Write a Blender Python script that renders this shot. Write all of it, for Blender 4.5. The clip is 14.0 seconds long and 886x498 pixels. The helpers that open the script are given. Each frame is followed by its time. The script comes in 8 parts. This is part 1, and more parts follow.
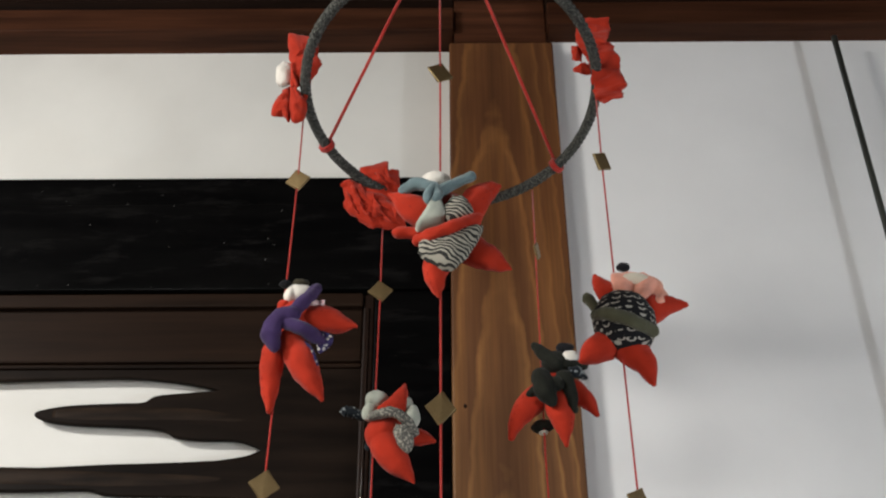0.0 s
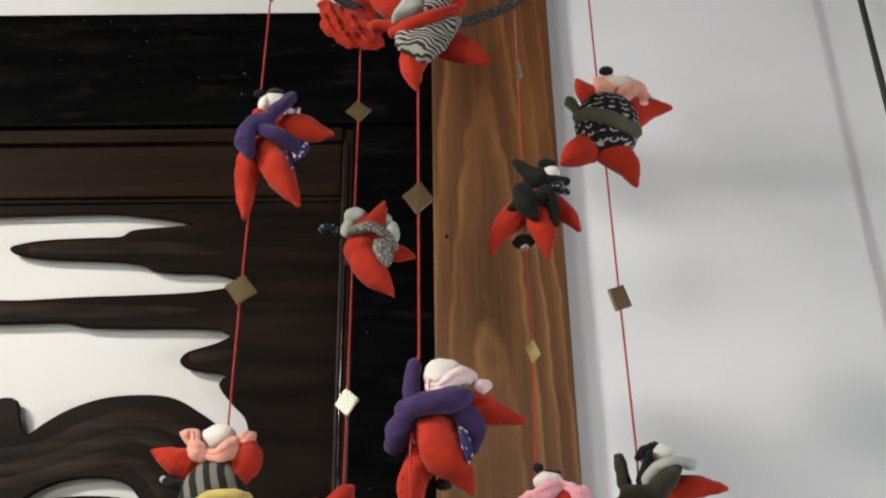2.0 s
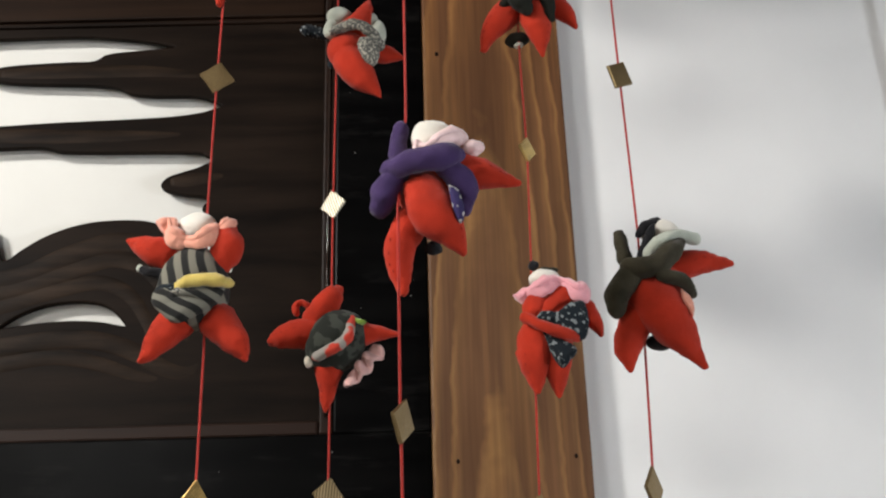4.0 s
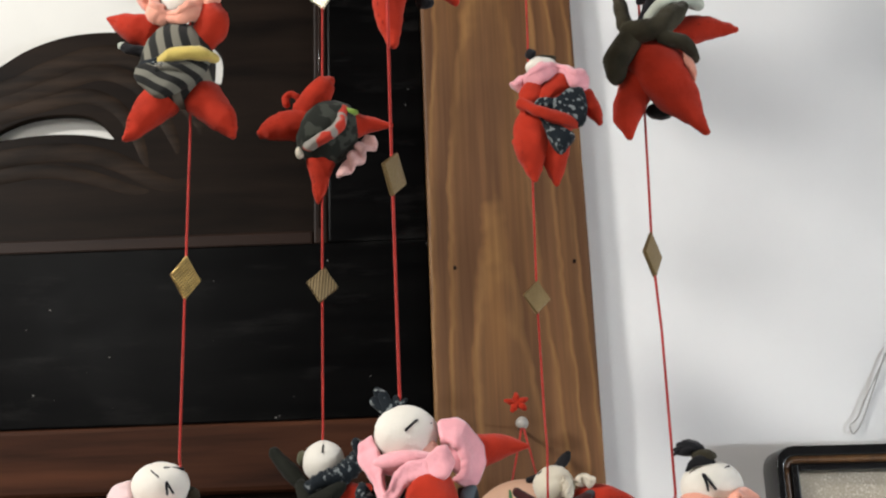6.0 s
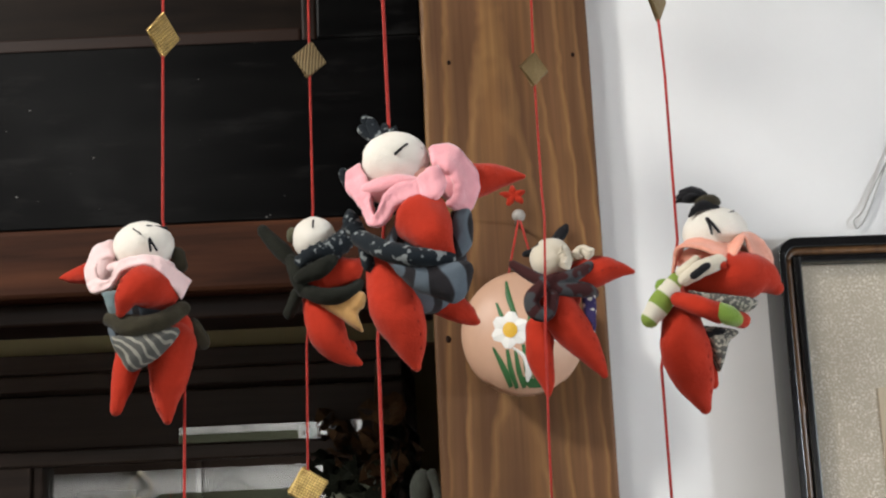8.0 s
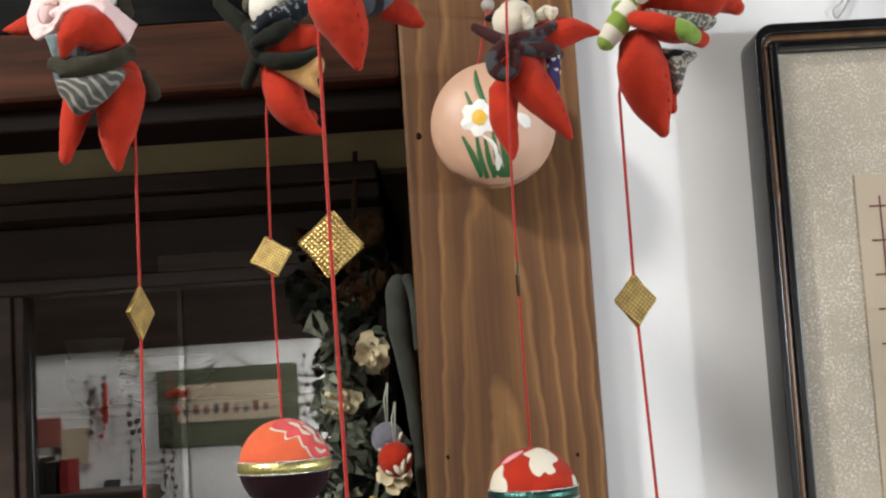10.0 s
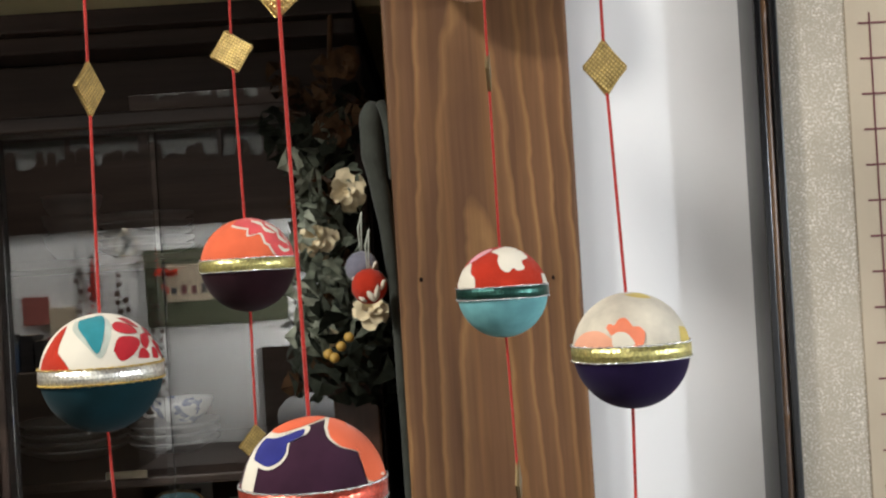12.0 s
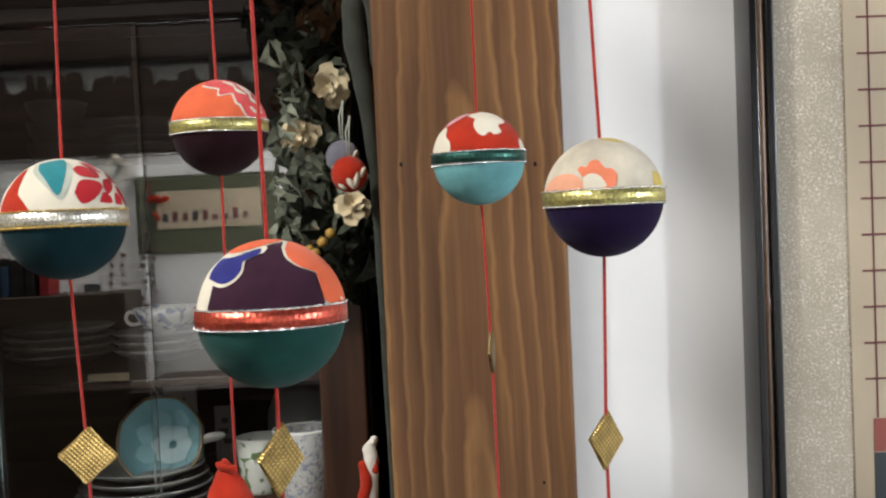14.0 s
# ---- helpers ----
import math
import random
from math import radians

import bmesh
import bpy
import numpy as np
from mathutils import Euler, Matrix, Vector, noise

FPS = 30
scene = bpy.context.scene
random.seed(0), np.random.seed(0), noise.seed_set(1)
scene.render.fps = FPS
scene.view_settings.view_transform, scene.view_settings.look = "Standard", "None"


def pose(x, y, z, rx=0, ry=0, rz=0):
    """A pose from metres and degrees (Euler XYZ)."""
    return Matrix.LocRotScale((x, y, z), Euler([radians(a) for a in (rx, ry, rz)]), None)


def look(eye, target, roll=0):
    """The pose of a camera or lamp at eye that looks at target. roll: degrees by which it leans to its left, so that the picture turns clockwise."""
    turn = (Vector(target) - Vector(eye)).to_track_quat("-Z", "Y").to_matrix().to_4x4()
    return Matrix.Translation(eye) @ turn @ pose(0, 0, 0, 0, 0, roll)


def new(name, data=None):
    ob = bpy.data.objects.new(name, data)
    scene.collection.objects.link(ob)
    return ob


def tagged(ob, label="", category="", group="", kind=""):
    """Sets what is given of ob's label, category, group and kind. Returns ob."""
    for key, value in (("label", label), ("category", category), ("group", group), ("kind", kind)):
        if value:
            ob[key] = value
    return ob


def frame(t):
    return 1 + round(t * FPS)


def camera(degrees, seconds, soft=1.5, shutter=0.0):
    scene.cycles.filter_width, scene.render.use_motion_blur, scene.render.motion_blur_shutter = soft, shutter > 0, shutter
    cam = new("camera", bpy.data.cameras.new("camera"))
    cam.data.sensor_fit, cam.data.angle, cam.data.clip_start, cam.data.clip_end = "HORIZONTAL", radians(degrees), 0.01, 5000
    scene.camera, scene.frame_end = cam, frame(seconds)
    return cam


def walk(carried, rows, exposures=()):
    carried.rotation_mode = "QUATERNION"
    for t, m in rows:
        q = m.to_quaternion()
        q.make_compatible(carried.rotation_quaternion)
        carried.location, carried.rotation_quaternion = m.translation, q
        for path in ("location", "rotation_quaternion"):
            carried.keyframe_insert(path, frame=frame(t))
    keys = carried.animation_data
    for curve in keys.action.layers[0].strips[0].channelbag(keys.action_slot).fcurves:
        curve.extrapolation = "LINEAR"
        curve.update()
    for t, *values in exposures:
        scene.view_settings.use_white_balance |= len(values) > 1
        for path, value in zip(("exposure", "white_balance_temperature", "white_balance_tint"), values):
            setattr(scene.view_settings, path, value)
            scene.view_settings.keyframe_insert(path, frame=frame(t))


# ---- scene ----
cam = camera(43.7, 14.0, soft=2.2)
PATH = [
    (0, (0.037, 0.019, 1.8), (0.031, 1.685, 2.907), -0.2),
    (0.5, (0.043, 0.032, 1.79), (0.044, 1.724, 2.856), -0.9),
    (1, (0.043, 0.045, 1.778), (0.051, 1.761, 2.805), -1.4),
    (1.5, (0.041, 0.051, 1.768), (0.062, 1.789, 2.756), -1.3),
    (2, (0.042, 0.07, 1.75), (0.059, 1.829, 2.7), -0.9),
    (2.5, (0.044, 0.082, 1.739), (0.06, 1.866, 2.643), -1.2),
    (3, (0.044, 0.106, 1.721), (0.065, 1.907, 2.591), -1.7),
    (5.3, (0.044, 0.164, 1.672), (0.068, 2.049, 2.34), -1.7),
    (5.5, (0.046, 0.169, 1.664), (0.066, 2.06, 2.314), -1.7),
    (6, (0.046, 0.178, 1.648), (0.063, 2.089, 2.237), -2.2),
    (6.5, (0.048, 0.187, 1.635), (0.062, 2.115, 2.165), -2.7),
    (7, (0.047, 0.198, 1.62), (0.06, 2.14, 2.098), -2.7),
    (7.5, (0.047, 0.208, 1.607), (0.06, 2.161, 2.035), -2.6),
    (8, (0.046, 0.219, 1.591), (0.059, 2.182, 1.972), -2.7),
    (10.3, (0.0641, 0.2457, 1.5043), (0.0646, 2.2369, 1.6925), -3.88),
    (10.5, (0.0635, 0.2478, 1.4995), (0.0633, 2.2406, 1.6693), -3.92),
    (11, (0.0627, 0.2532, 1.4854), (0.0645, 2.2494, 1.6093), -3.87),
    (11.5, (0.0683, 0.2619, 1.4706), (0.0667, 2.2603, 1.5504), -3.73),
    (12, (0.0739, 0.2667, 1.4559), (0.075, 2.2663, 1.4964), -3.67),
    (12.5, (0.0768, 0.28, 1.4406), (0.0763, 2.28, 1.4421), -3.55),
    (13, (0.0788, 0.2877, 1.429), (0.0784, 2.2874, 1.3939), -3.45),
    (13.5, (0.0797, 0.2881, 1.4232), (0.0796, 2.2873, 1.3647), -3.25),
    (14, (0.0831, 0.2778, 1.4117), (0.0842, 2.2772, 1.3608), -2.81),
]
walk(cam, [(t, look(eye, target, roll)) for t, eye, target, roll in PATH], [(0, -0.22), (3, -0.06), (5.5, 0.05), (8, 0.12), (10.5, 0.36), (14, 0.37)])

# ---- light: a warm ceiling panel to the left of the room, an unseen front lamp behind the walk, an added fill spot on the south wall, a cooler lamp to the right ----
world = bpy.data.worlds.new("world")
scene.world = world
world.use_nodes = True
world.node_tree.nodes["Background"].inputs[0].default_value = (0.9, 0.95, 1.0, 1)
world.node_tree.nodes["Background"].inputs[1].default_value = 0.02


def lamp(name, place, watts, colour, radius):
    data = bpy.data.lights.new(name, "POINT")
    data.energy, data.color, data.shadow_soft_size = watts, colour, radius
    ob = new(name, data)
    ob.location = place
    return ob


panel_light = bpy.data.lights.new("room_lamp", "AREA")
panel_light.shape, panel_light.size, panel_light.energy, panel_light.color = "DISK", 0.24, 28, (1.0, 0.975, 0.935)
room_lamp = new("room_lamp", panel_light)
room_lamp.matrix_world = look((-1.15, 0.08, 2.66), (-0.70, 0.38, 1.82))
# unseen lamp, inferred from frontal glints; its fixture and place are assumed
lamp("front_lamp", (-0.52, 0.10, 2.12), 11.5, (1.0, 0.985, 0.955), 0.14)
lamp("side_lamp", (1.66, 0.03, 1.55), 40, (0.87, 0.93, 1.0), 0.045)
# unseen spot, added to brighten the south wall that the glass mirrors
spot_light = bpy.data.lights.new("south_wall_fill", "SPOT")
spot_light.energy, spot_light.color, spot_light.shadow_soft_size = 62, (1.0, 0.975, 0.93), 0.03
spot_light.spot_size, spot_light.spot_blend = radians(56), 1.0
south_wall_fill = new("south_wall_fill", spot_light)
south_wall_fill.matrix_world = look((0.24, 0.02, 1.50), (-0.30, -0.35, 1.42))

# ---- materials ----
def nodes_of(name):
    m = bpy.data.materials.new(name)
    m.use_nodes = True
    tree = m.node_tree
    return m, tree, tree.nodes["Principled BSDF"]


def ramp(tree, stops):
    r = tree.nodes.new("ShaderNodeValToRGB")
    while len(r.color_ramp.elements) < len(stops):
        r.color_ramp.elements.new(0.5)
    for e, (pos, col) in zip(r.color_ramp.elements, stops):
        e.position, e.color = pos, (*col, 1)
    return r


def coords(tree, scale=(1, 1, 1), turn=(0, 0, 0)):
    tc, mp = tree.nodes.new("ShaderNodeTexCoord"), tree.nodes.new("ShaderNodeMapping")
    tree.links.new(tc.outputs["Object"], mp.inputs["Vector"])
    mp.inputs["Scale"].default_value = scale
    mp.inputs["Rotation"].default_value = turn
    return mp.outputs["Vector"]


def noise_of(tree, vec, scale, detail=4.0, rough=0.55):
    n = tree.nodes.new("ShaderNodeTexNoise")
    n.inputs["Scale"].default_value, n.inputs["Detail"].default_value, n.inputs["Roughness"].default_value = scale, detail, rough
    tree.links.new(vec, n.inputs["Vector"])
    return n.outputs["Fac"]


def bump(tree, bsdf, height, strength=0.3, distance=0.001):
    b = tree.nodes.new("ShaderNodeBump")
    b.inputs["Strength"].default_value, b.inputs["Distance"].default_value = strength, distance
    tree.links.new(height, b.inputs["Height"])
    tree.links.new(b.outputs["Normal"], bsdf.inputs["Normal"])


def mixed(tree, fac, a, b):
    m = tree.nodes.new("ShaderNodeMix")
    m.data_type = "RGBA"
    for sock, v in ((m.inputs[0], fac), (m.inputs[6], a), (m.inputs[7], b)):
        if isinstance(v, (tuple, list)):
            sock.default_value = (*v, 1)
        elif isinstance(v, (int, float)):
            sock.default_value = v
        else:
            tree.links.new(v, sock)
    return m.outputs[2]


def shade(c, k):
    return tuple(min(1.0, v * k) for v in c)


def cloth(name, colour, rough=0.85, sheen=0.3, weave=900.0, patch=0.18, relief=0.55):
    """Plain woven cloth: soft patches and a fine weave."""
    m, tree, b = nodes_of(name)
    v = coords(tree)
    big = ramp(tree, [(0.3, shade(colour, 1 - patch)), (0.7, shade(colour, 1 + patch))])
    tree.links.new(noise_of(tree, v, 70), big.inputs[0])
    tree.links.new(big.outputs[0], b.inputs["Base Color"])
    b.inputs["Roughness"].default_value = rough
    b.inputs["Sheen Weight"].default_value = sheen
    b.inputs["Specular IOR Level"].default_value = 0.12
    b.inputs["Sheen Roughness"].default_value = 0.5
    wr = tree.nodes.new("ShaderNodeMath")
    wr.operation = "MULTIPLY_ADD"
    tree.links.new(noise_of(tree, v, 190, 4.0, 0.7), wr.inputs[0])
    wr.inputs[1].default_value = 1.6
    tree.links.new(noise_of(tree, v, weave, 3.0, 0.7), wr.inputs[2])
    bump(tree, b, wr.outputs[0], relief, 0.0009)
    return m


def print_cloth(name, ground, figure, scale, kind="spots", turn=(0, 0, 0), third=None, cut=0.52):
    """Printed cloth: spots, dots, stripes, waves or patches of a second colour on a ground."""
    m, tree, b = nodes_of(name)
    v = coords(tree, turn=turn)
    if kind == "stripes" or kind == "waves":
        w = tree.nodes.new("ShaderNodeTexWave")
        w.inputs["Scale"].default_value = scale
        w.inputs["Distortion"].default_value = 2.0 if kind == "stripes" else 9.0
        w.inputs["Detail"].default_value = 1.5
        tree.links.new(v, w.inputs["Vector"])
        r = ramp(tree, [(cut - 0.10, (0, 0, 0)), (cut + 0.06, (1, 1, 1))])
        tree.links.new(w.outputs["Fac"], r.inputs[0])
        fac = r.outputs[0]
    elif kind == "dots":
        t = tree.nodes.new("ShaderNodeTexVoronoi")
        t.inputs["Scale"].default_value = scale
        t.inputs["Randomness"].default_value = 0.6
        tree.links.new(v, t.inputs["Vector"])
        r = ramp(tree, [(0.30, (1, 1, 1)), (0.36, (0, 0, 0))])
        tree.links.new(t.outputs["Distance"], r.inputs[0])
        fac = r.outputs[0]
    elif kind == "spots":
        v = coords(tree, (0.62, 1, 1.0), turn)
        t = tree.nodes.new("ShaderNodeTexVoronoi")
        t.inputs["Scale"].default_value = scale
        t.inputs["Randomness"].default_value = 0.22
        tree.links.new(v, t.inputs["Vector"])
        ring = ramp(tree, [(0.24, (0, 0, 0)), (0.28, (1, 1, 1)), (0.42, (1, 1, 1)), (0.47, (0, 0, 0))])
        tree.links.new(t.outputs["Distance"], ring.inputs[0])
        from_heart = tree.nodes.new("ShaderNodeVectorMath")
        from_heart.operation = "SUBTRACT"
        tree.links.new(v, from_heart.inputs[0])
        tree.links.new(t.outputs["Position"], from_heart.inputs[1])
        axes = tree.nodes.new("ShaderNodeSeparateXYZ")
        tree.links.new(from_heart.outputs[0], axes.inputs[0])
        lower = tree.nodes.new("ShaderNodeMath")
        lower.operation = "LESS_THAN"
        lower.inputs[1].default_value = 0.06 / scale
        tree.links.new(axes.outputs["Z"], lower.inputs[0])
        r = tree.nodes.new("ShaderNodeMix")
        r.data_type, r.blend_type = "RGBA", "MULTIPLY"
        r.inputs[0].default_value = 1.0
        tree.links.new(ring.outputs[0], r.inputs[6])
        tree.links.new(lower.outputs[0], r.inputs[7])
        fac = r.outputs[2]
    else:
        n = noise_of(tree, v, scale, 1.0)
        r = ramp(tree, [(cut, (0, 0, 0)), (cut + 0.05, (1, 1, 1))])
        tree.links.new(n, r.inputs[0])
        fac = r.outputs[0]
    col = mixed(tree, fac, ground, figure)
    if third:
        r3 = ramp(tree, [(0.58, (0, 0, 0)), (0.62, (1, 1, 1))])
        tree.links.new(noise_of(tree, v, scale * 0.6, 0.5), r3.inputs[0])
        col = mixed(tree, r3.outputs[0], col, third)
    tree.links.new(col, b.inputs["Base Color"])
    b.inputs["Roughness"].default_value = 0.85
    b.inputs["Sheen Weight"].default_value = 0.06
    b.inputs["Specular IOR Level"].default_value = 0.12
    bump(tree, b, noise_of(tree, v, 900, 2.0), 0.3, 0.0006)
    return m


def wood(name, dark, light, rough=0.55, grain=(1, 1, 0.06), scale=60.0, gloss=0.3):
    """Planed wood: long grain along the stretched axis, slow figure, fine pores."""
    m, tree, b = nodes_of(name)
    v = coords(tree, grain)
    n1 = noise_of(tree, v, scale, 5.0, 0.6)
    r = ramp(tree, [(0.3, dark), (0.52, shade(tuple((a + c) / 2 for a, c in zip(dark, light)), 1.0)), (0.72, light)])
    tree.links.new(n1, r.inputs[0])
    col = r.outputs[0]
    n2 = noise_of(tree, coords(tree, tuple(g * 0.5 + 0.1 for g in grain)), 7.0, 2.0)
    r2 = ramp(tree, [(0.35, (0.8, 0.78, 0.76)), (0.65, (1.06, 1.05, 1.04))])
    tree.links.new(n2, r2.inputs[0])
    mul = tree.nodes.new("ShaderNodeMix")
    mul.data_type, mul.blend_type = "RGBA", "MULTIPLY"
    mul.inputs[0].default_value = 1.0
    tree.links.new(col, mul.inputs[6])
    tree.links.new(r2.outputs[0], mul.inputs[7])
    tree.links.new(mul.outputs[2], b.inputs["Base Color"])
    b.inputs["Roughness"].default_value = rough
    b.inputs["Specular IOR Level"].default_value = gloss
    bump(tree, b, noise_of(tree, v, scale * 5, 3.0), 0.25, 0.0006)
    return m


def plaster(name, colour, blotch=0.04):
    m, tree, b = nodes_of(name)
    v = coords(tree)
    r = ramp(tree, [(0.3, shade(colour, 1 - blotch)), (0.7, shade(colour, 1 + blotch))])
    tree.links.new(noise_of(tree, v, 5.0, 6.0), r.inputs[0])
    tree.links.new(r.outputs[0], b.inputs["Base Color"])
    b.inputs["Roughness"].default_value = 0.9
    b.inputs["Specular IOR Level"].default_value = 0.2
    bump(tree, b, noise_of(tree, v, 420, 3.0), 0.12, 0.0005)
    return m


def gloss_paint(name, colour, rough=0.12, smear=0.05):
    """Lacquer, glaze and enamel: smooth, with faint smears in the gloss."""
    m, tree, b = nodes_of(name)
    v = coords(tree)
    r = ramp(tree, [(0.35, shade(colour, 0.85)), (0.7, shade(colour, 1.15))])
    tree.links.new(noise_of(tree, v, 12, 4.0), r.inputs[0])
    tree.links.new(r.outputs[0], b.inputs["Base Color"])
    rr = ramp(tree, [(0.3, (rough,) * 3), (0.75, (rough + smear,) * 3)])
    tree.links.new(noise_of(tree, v, 30, 5.0), rr.inputs[0])
    tree.links.new(rr.outputs[0], b.inputs["Roughness"])
    return m


def gold_of(name, colour=(0.55, 0.395, 0.145), scale=750.0, rough=0.34, relief=0.45, contrast=0.2):
    """Gold brocade: metal threads in a fine grid."""
    m, tree, b = nodes_of(name)
    v = coords(tree)
    n = noise_of(tree, v, scale, 2.0)
    r = ramp(tree, [(0.35, shade(colour, 1 - contrast)), (0.65, shade(colour, 1 + contrast))])
    tree.links.new(n, r.inputs[0])
    tree.links.new(r.outputs[0], b.inputs["Base Color"])
    b.inputs["Metallic"].default_value = 0.75
    b.inputs["Roughness"].default_value = rough
    t = tree.nodes.new("ShaderNodeTexVoronoi")
    t.inputs["Scale"].default_value = scale * 0.62
    t.inputs["Randomness"].default_value = 0.35
    tree.links.new(v, t.inputs["Vector"])
    bump(tree, b, t.outputs["Distance"], relief, 0.0006)
    return m


def brocade(name, gold=(0.64, 0.46, 0.17), gap=(0.36, 0.26, 0.10), pitch=0.0016):
    """Gold brocade cut on the bias: raised metal stitches in rows along the edges of the square."""
    m, tree, b = nodes_of(name)
    mp = tree.nodes.new("ShaderNodeMapping")
    tree.links.new(coords(tree, turn=(0, radians(45), 0)), mp.inputs["Vector"])
    mp.inputs["Scale"].default_value = (math.pi / pitch, 1, math.pi / pitch)
    axes = tree.nodes.new("ShaderNodeSeparateXYZ")
    tree.links.new(mp.outputs["Vector"], axes.inputs[0])
    waves = []
    for axis in ("X", "Z"):
        w = tree.nodes.new("ShaderNodeMath")
        w.operation = "SINE"
        tree.links.new(axes.outputs[axis], w.inputs[0])
        a = tree.nodes.new("ShaderNodeMath")
        a.operation = "ABSOLUTE"
        tree.links.new(w.outputs[0], a.inputs[0])
        waves.append(a.outputs[0])
    stitch = tree.nodes.new("ShaderNodeMath")
    stitch.operation = "MULTIPLY"
    tree.links.new(waves[0], stitch.inputs[0])
    tree.links.new(waves[1], stitch.inputs[1])
    r = ramp(tree, [(0.12, gap), (0.55, gold)])
    tree.links.new(stitch.outputs[0], r.inputs[0])
    worn = ramp(tree, [(0.35, (0.7, 0.68, 0.62)), (0.62, (1.15, 1.12, 1.05))])
    tree.links.new(noise_of(tree, coords(tree), 160, 3.0), worn.inputs[0])
    mul = tree.nodes.new("ShaderNodeMix")
    mul.data_type, mul.blend_type = "RGBA", "MULTIPLY"
    mul.inputs[0].default_value = 1.0
    tree.links.new(r.outputs[0], mul.inputs[6])
    tree.links.new(worn.outputs[0], mul.inputs[7])
    tree.links.new(mul.outputs[2], b.inputs["Base Color"])
    b.inputs["Metallic"].default_value = 0.8
    b.inputs["Roughness"].default_value = 0.33
    bump(tree, b, stitch.outputs[0], 0.8, 0.0006)
    return m


def ribbed_brocade(name, thread, gap, pitch=0.0016, turn=0.0):
    """Metal brocade woven in raised ribs, all one way."""
    m, tree, b = nodes_of(name)
    w = tree.nodes.new("ShaderNodeTexWave")
    w.wave_type, w.bands_direction, w.wave_profile = "BANDS", "X", "SIN"
    w.inputs["Scale"].default_value = math.pi / (10 * pitch)
    w.inputs["Distortion"].default_value = 0.4
    w.inputs["Detail Scale"].default_value = 0.5
    tree.links.new(coords(tree, turn=(0, turn, 0)), w.inputs["Vector"])
    r = ramp(tree, [(0.30, gap), (0.62, thread)])
    tree.links.new(w.outputs["Fac"], r.inputs[0])
    tree.links.new(r.outputs[0], b.inputs["Base Color"])
    b.inputs["Metallic"].default_value = 0.6
    b.inputs["Roughness"].default_value = 0.42
    bump(tree, b, w.outputs["Fac"], 0.5, 0.0005)
    return m


def glass_of(name, ior=1.87):
    m, tree, b = nodes_of(name)
    b.inputs["Base Color"].default_value = (0.97, 0.985, 0.98, 1)
    b.inputs["Transmission Weight"].default_value = 1.0
    b.inputs["Roughness"].default_value = 0.0
    b.inputs["IOR"].default_value = ior
    return m


RED = cloth("red_crepe", (0.415, 0.0285, 0.0110), sheen=0.10, patch=0.16)
STITCH = cloth("dark_red_stitch", (0.17, 0.010, 0.007), weave=2500, sheen=0.05)
RED_CORD = cloth("red_cord", (0.42, 0.025, 0.016), rough=0.7, weave=2500)
WHITE = cloth("white_silk", (0.78, 0.74, 0.66), rough=0.6, patch=0.05)
PINK = cloth("pink_crepe", (0.80, 0.36, 0.40), rough=0.55, sheen=0.5, patch=0.12, weave=500, relief=0.5)
PALE_PINK = cloth("pale_pink_crepe", (0.82, 0.60, 0.59), rough=0.6, sheen=0.4, patch=0.1, weave=500, relief=0.5)
# peachy pink; the shadow this frill hangs in is put into the colour
SHADED_PINK = cloth("shaded_pink_crepe", (0.66, 0.40, 0.37), rough=0.7, sheen=0.2, patch=0.25, weave=500)
PEACH = cloth("peach_crepe", (0.80, 0.36, 0.26), patch=0.2)
PURPLE = cloth("purple_crepe", (0.05, 0.028, 0.095), sheen=0.15)
OLIVE = cloth("dark_olive_crepe", (0.038, 0.033, 0.020), sheen=0.08, patch=0.4)
DARK_OLIVE = cloth("black_olive_crepe", (0.014, 0.015, 0.011), sheen=0.05, patch=0.35)
MOSS = cloth("moss_crepe", (0.09, 0.09, 0.055), sheen=0.15)
TEAL_GREY = cloth("teal_grey_crepe", (0.14, 0.20, 0.21))
GREY_GREEN = cloth("pale_grey_green_crepe", (0.42, 0.45, 0.38))
YELLOW = cloth("yellow_crepe", (0.60, 0.46, 0.12))
GOLDEN = cloth("golden_crepe", (0.50, 0.28, 0.10), patch=0.25)
GREEN = cloth("leaf_green_crepe", (0.20, 0.32, 0.05))
BLACK = cloth("black_thread", (0.012, 0.012, 0.014), sheen=0.1)
BLUSH = cloth("blush_paint", (0.78, 0.45, 0.36), patch=0.05)
CREAM = cloth("cream_crepe", (0.66, 0.60, 0.48), patch=0.08)
PLAID = print_cloth("grey_striped_cloth", (0.018, 0.018, 0.017), (0.18, 0.17, 0.135), 33, "stripes", turn=(0, 0.25, 0))
PLAID_BIB = print_cloth("grey_slanted_stripe_cloth", (0.018, 0.018, 0.017), (0.17, 0.165, 0.135), 40, "stripes", turn=(0, 1.05, 0))
WAVES = print_cloth("grey_wave_cloth", (0.030, 0.030, 0.028), (0.36, 0.34, 0.28), 105, "waves", turn=(0, 1.2, 0), cut=0.56)
SOFT_WAVES = print_cloth("grey_leaf_cloth", (0.080, 0.081, 0.074), (0.27, 0.26, 0.22), 75, "waves", turn=(0, 0.9, 0), cut=0.74)
SPOTS = print_cloth("black_dapple_cloth", (0.012, 0.012, 0.014), (0.42, 0.40, 0.35), 190, "spots")
NAVY = print_cloth("navy_print_cloth", (0.010, 0.014, 0.018), (0.20, 0.22, 0.22), 330, "patches", cut=0.59)
SLATE = print_cloth("slate_print_cloth", (0.105, 0.130, 0.155), (0.020, 0.018, 0.020), 30, "waves", cut=0.62)
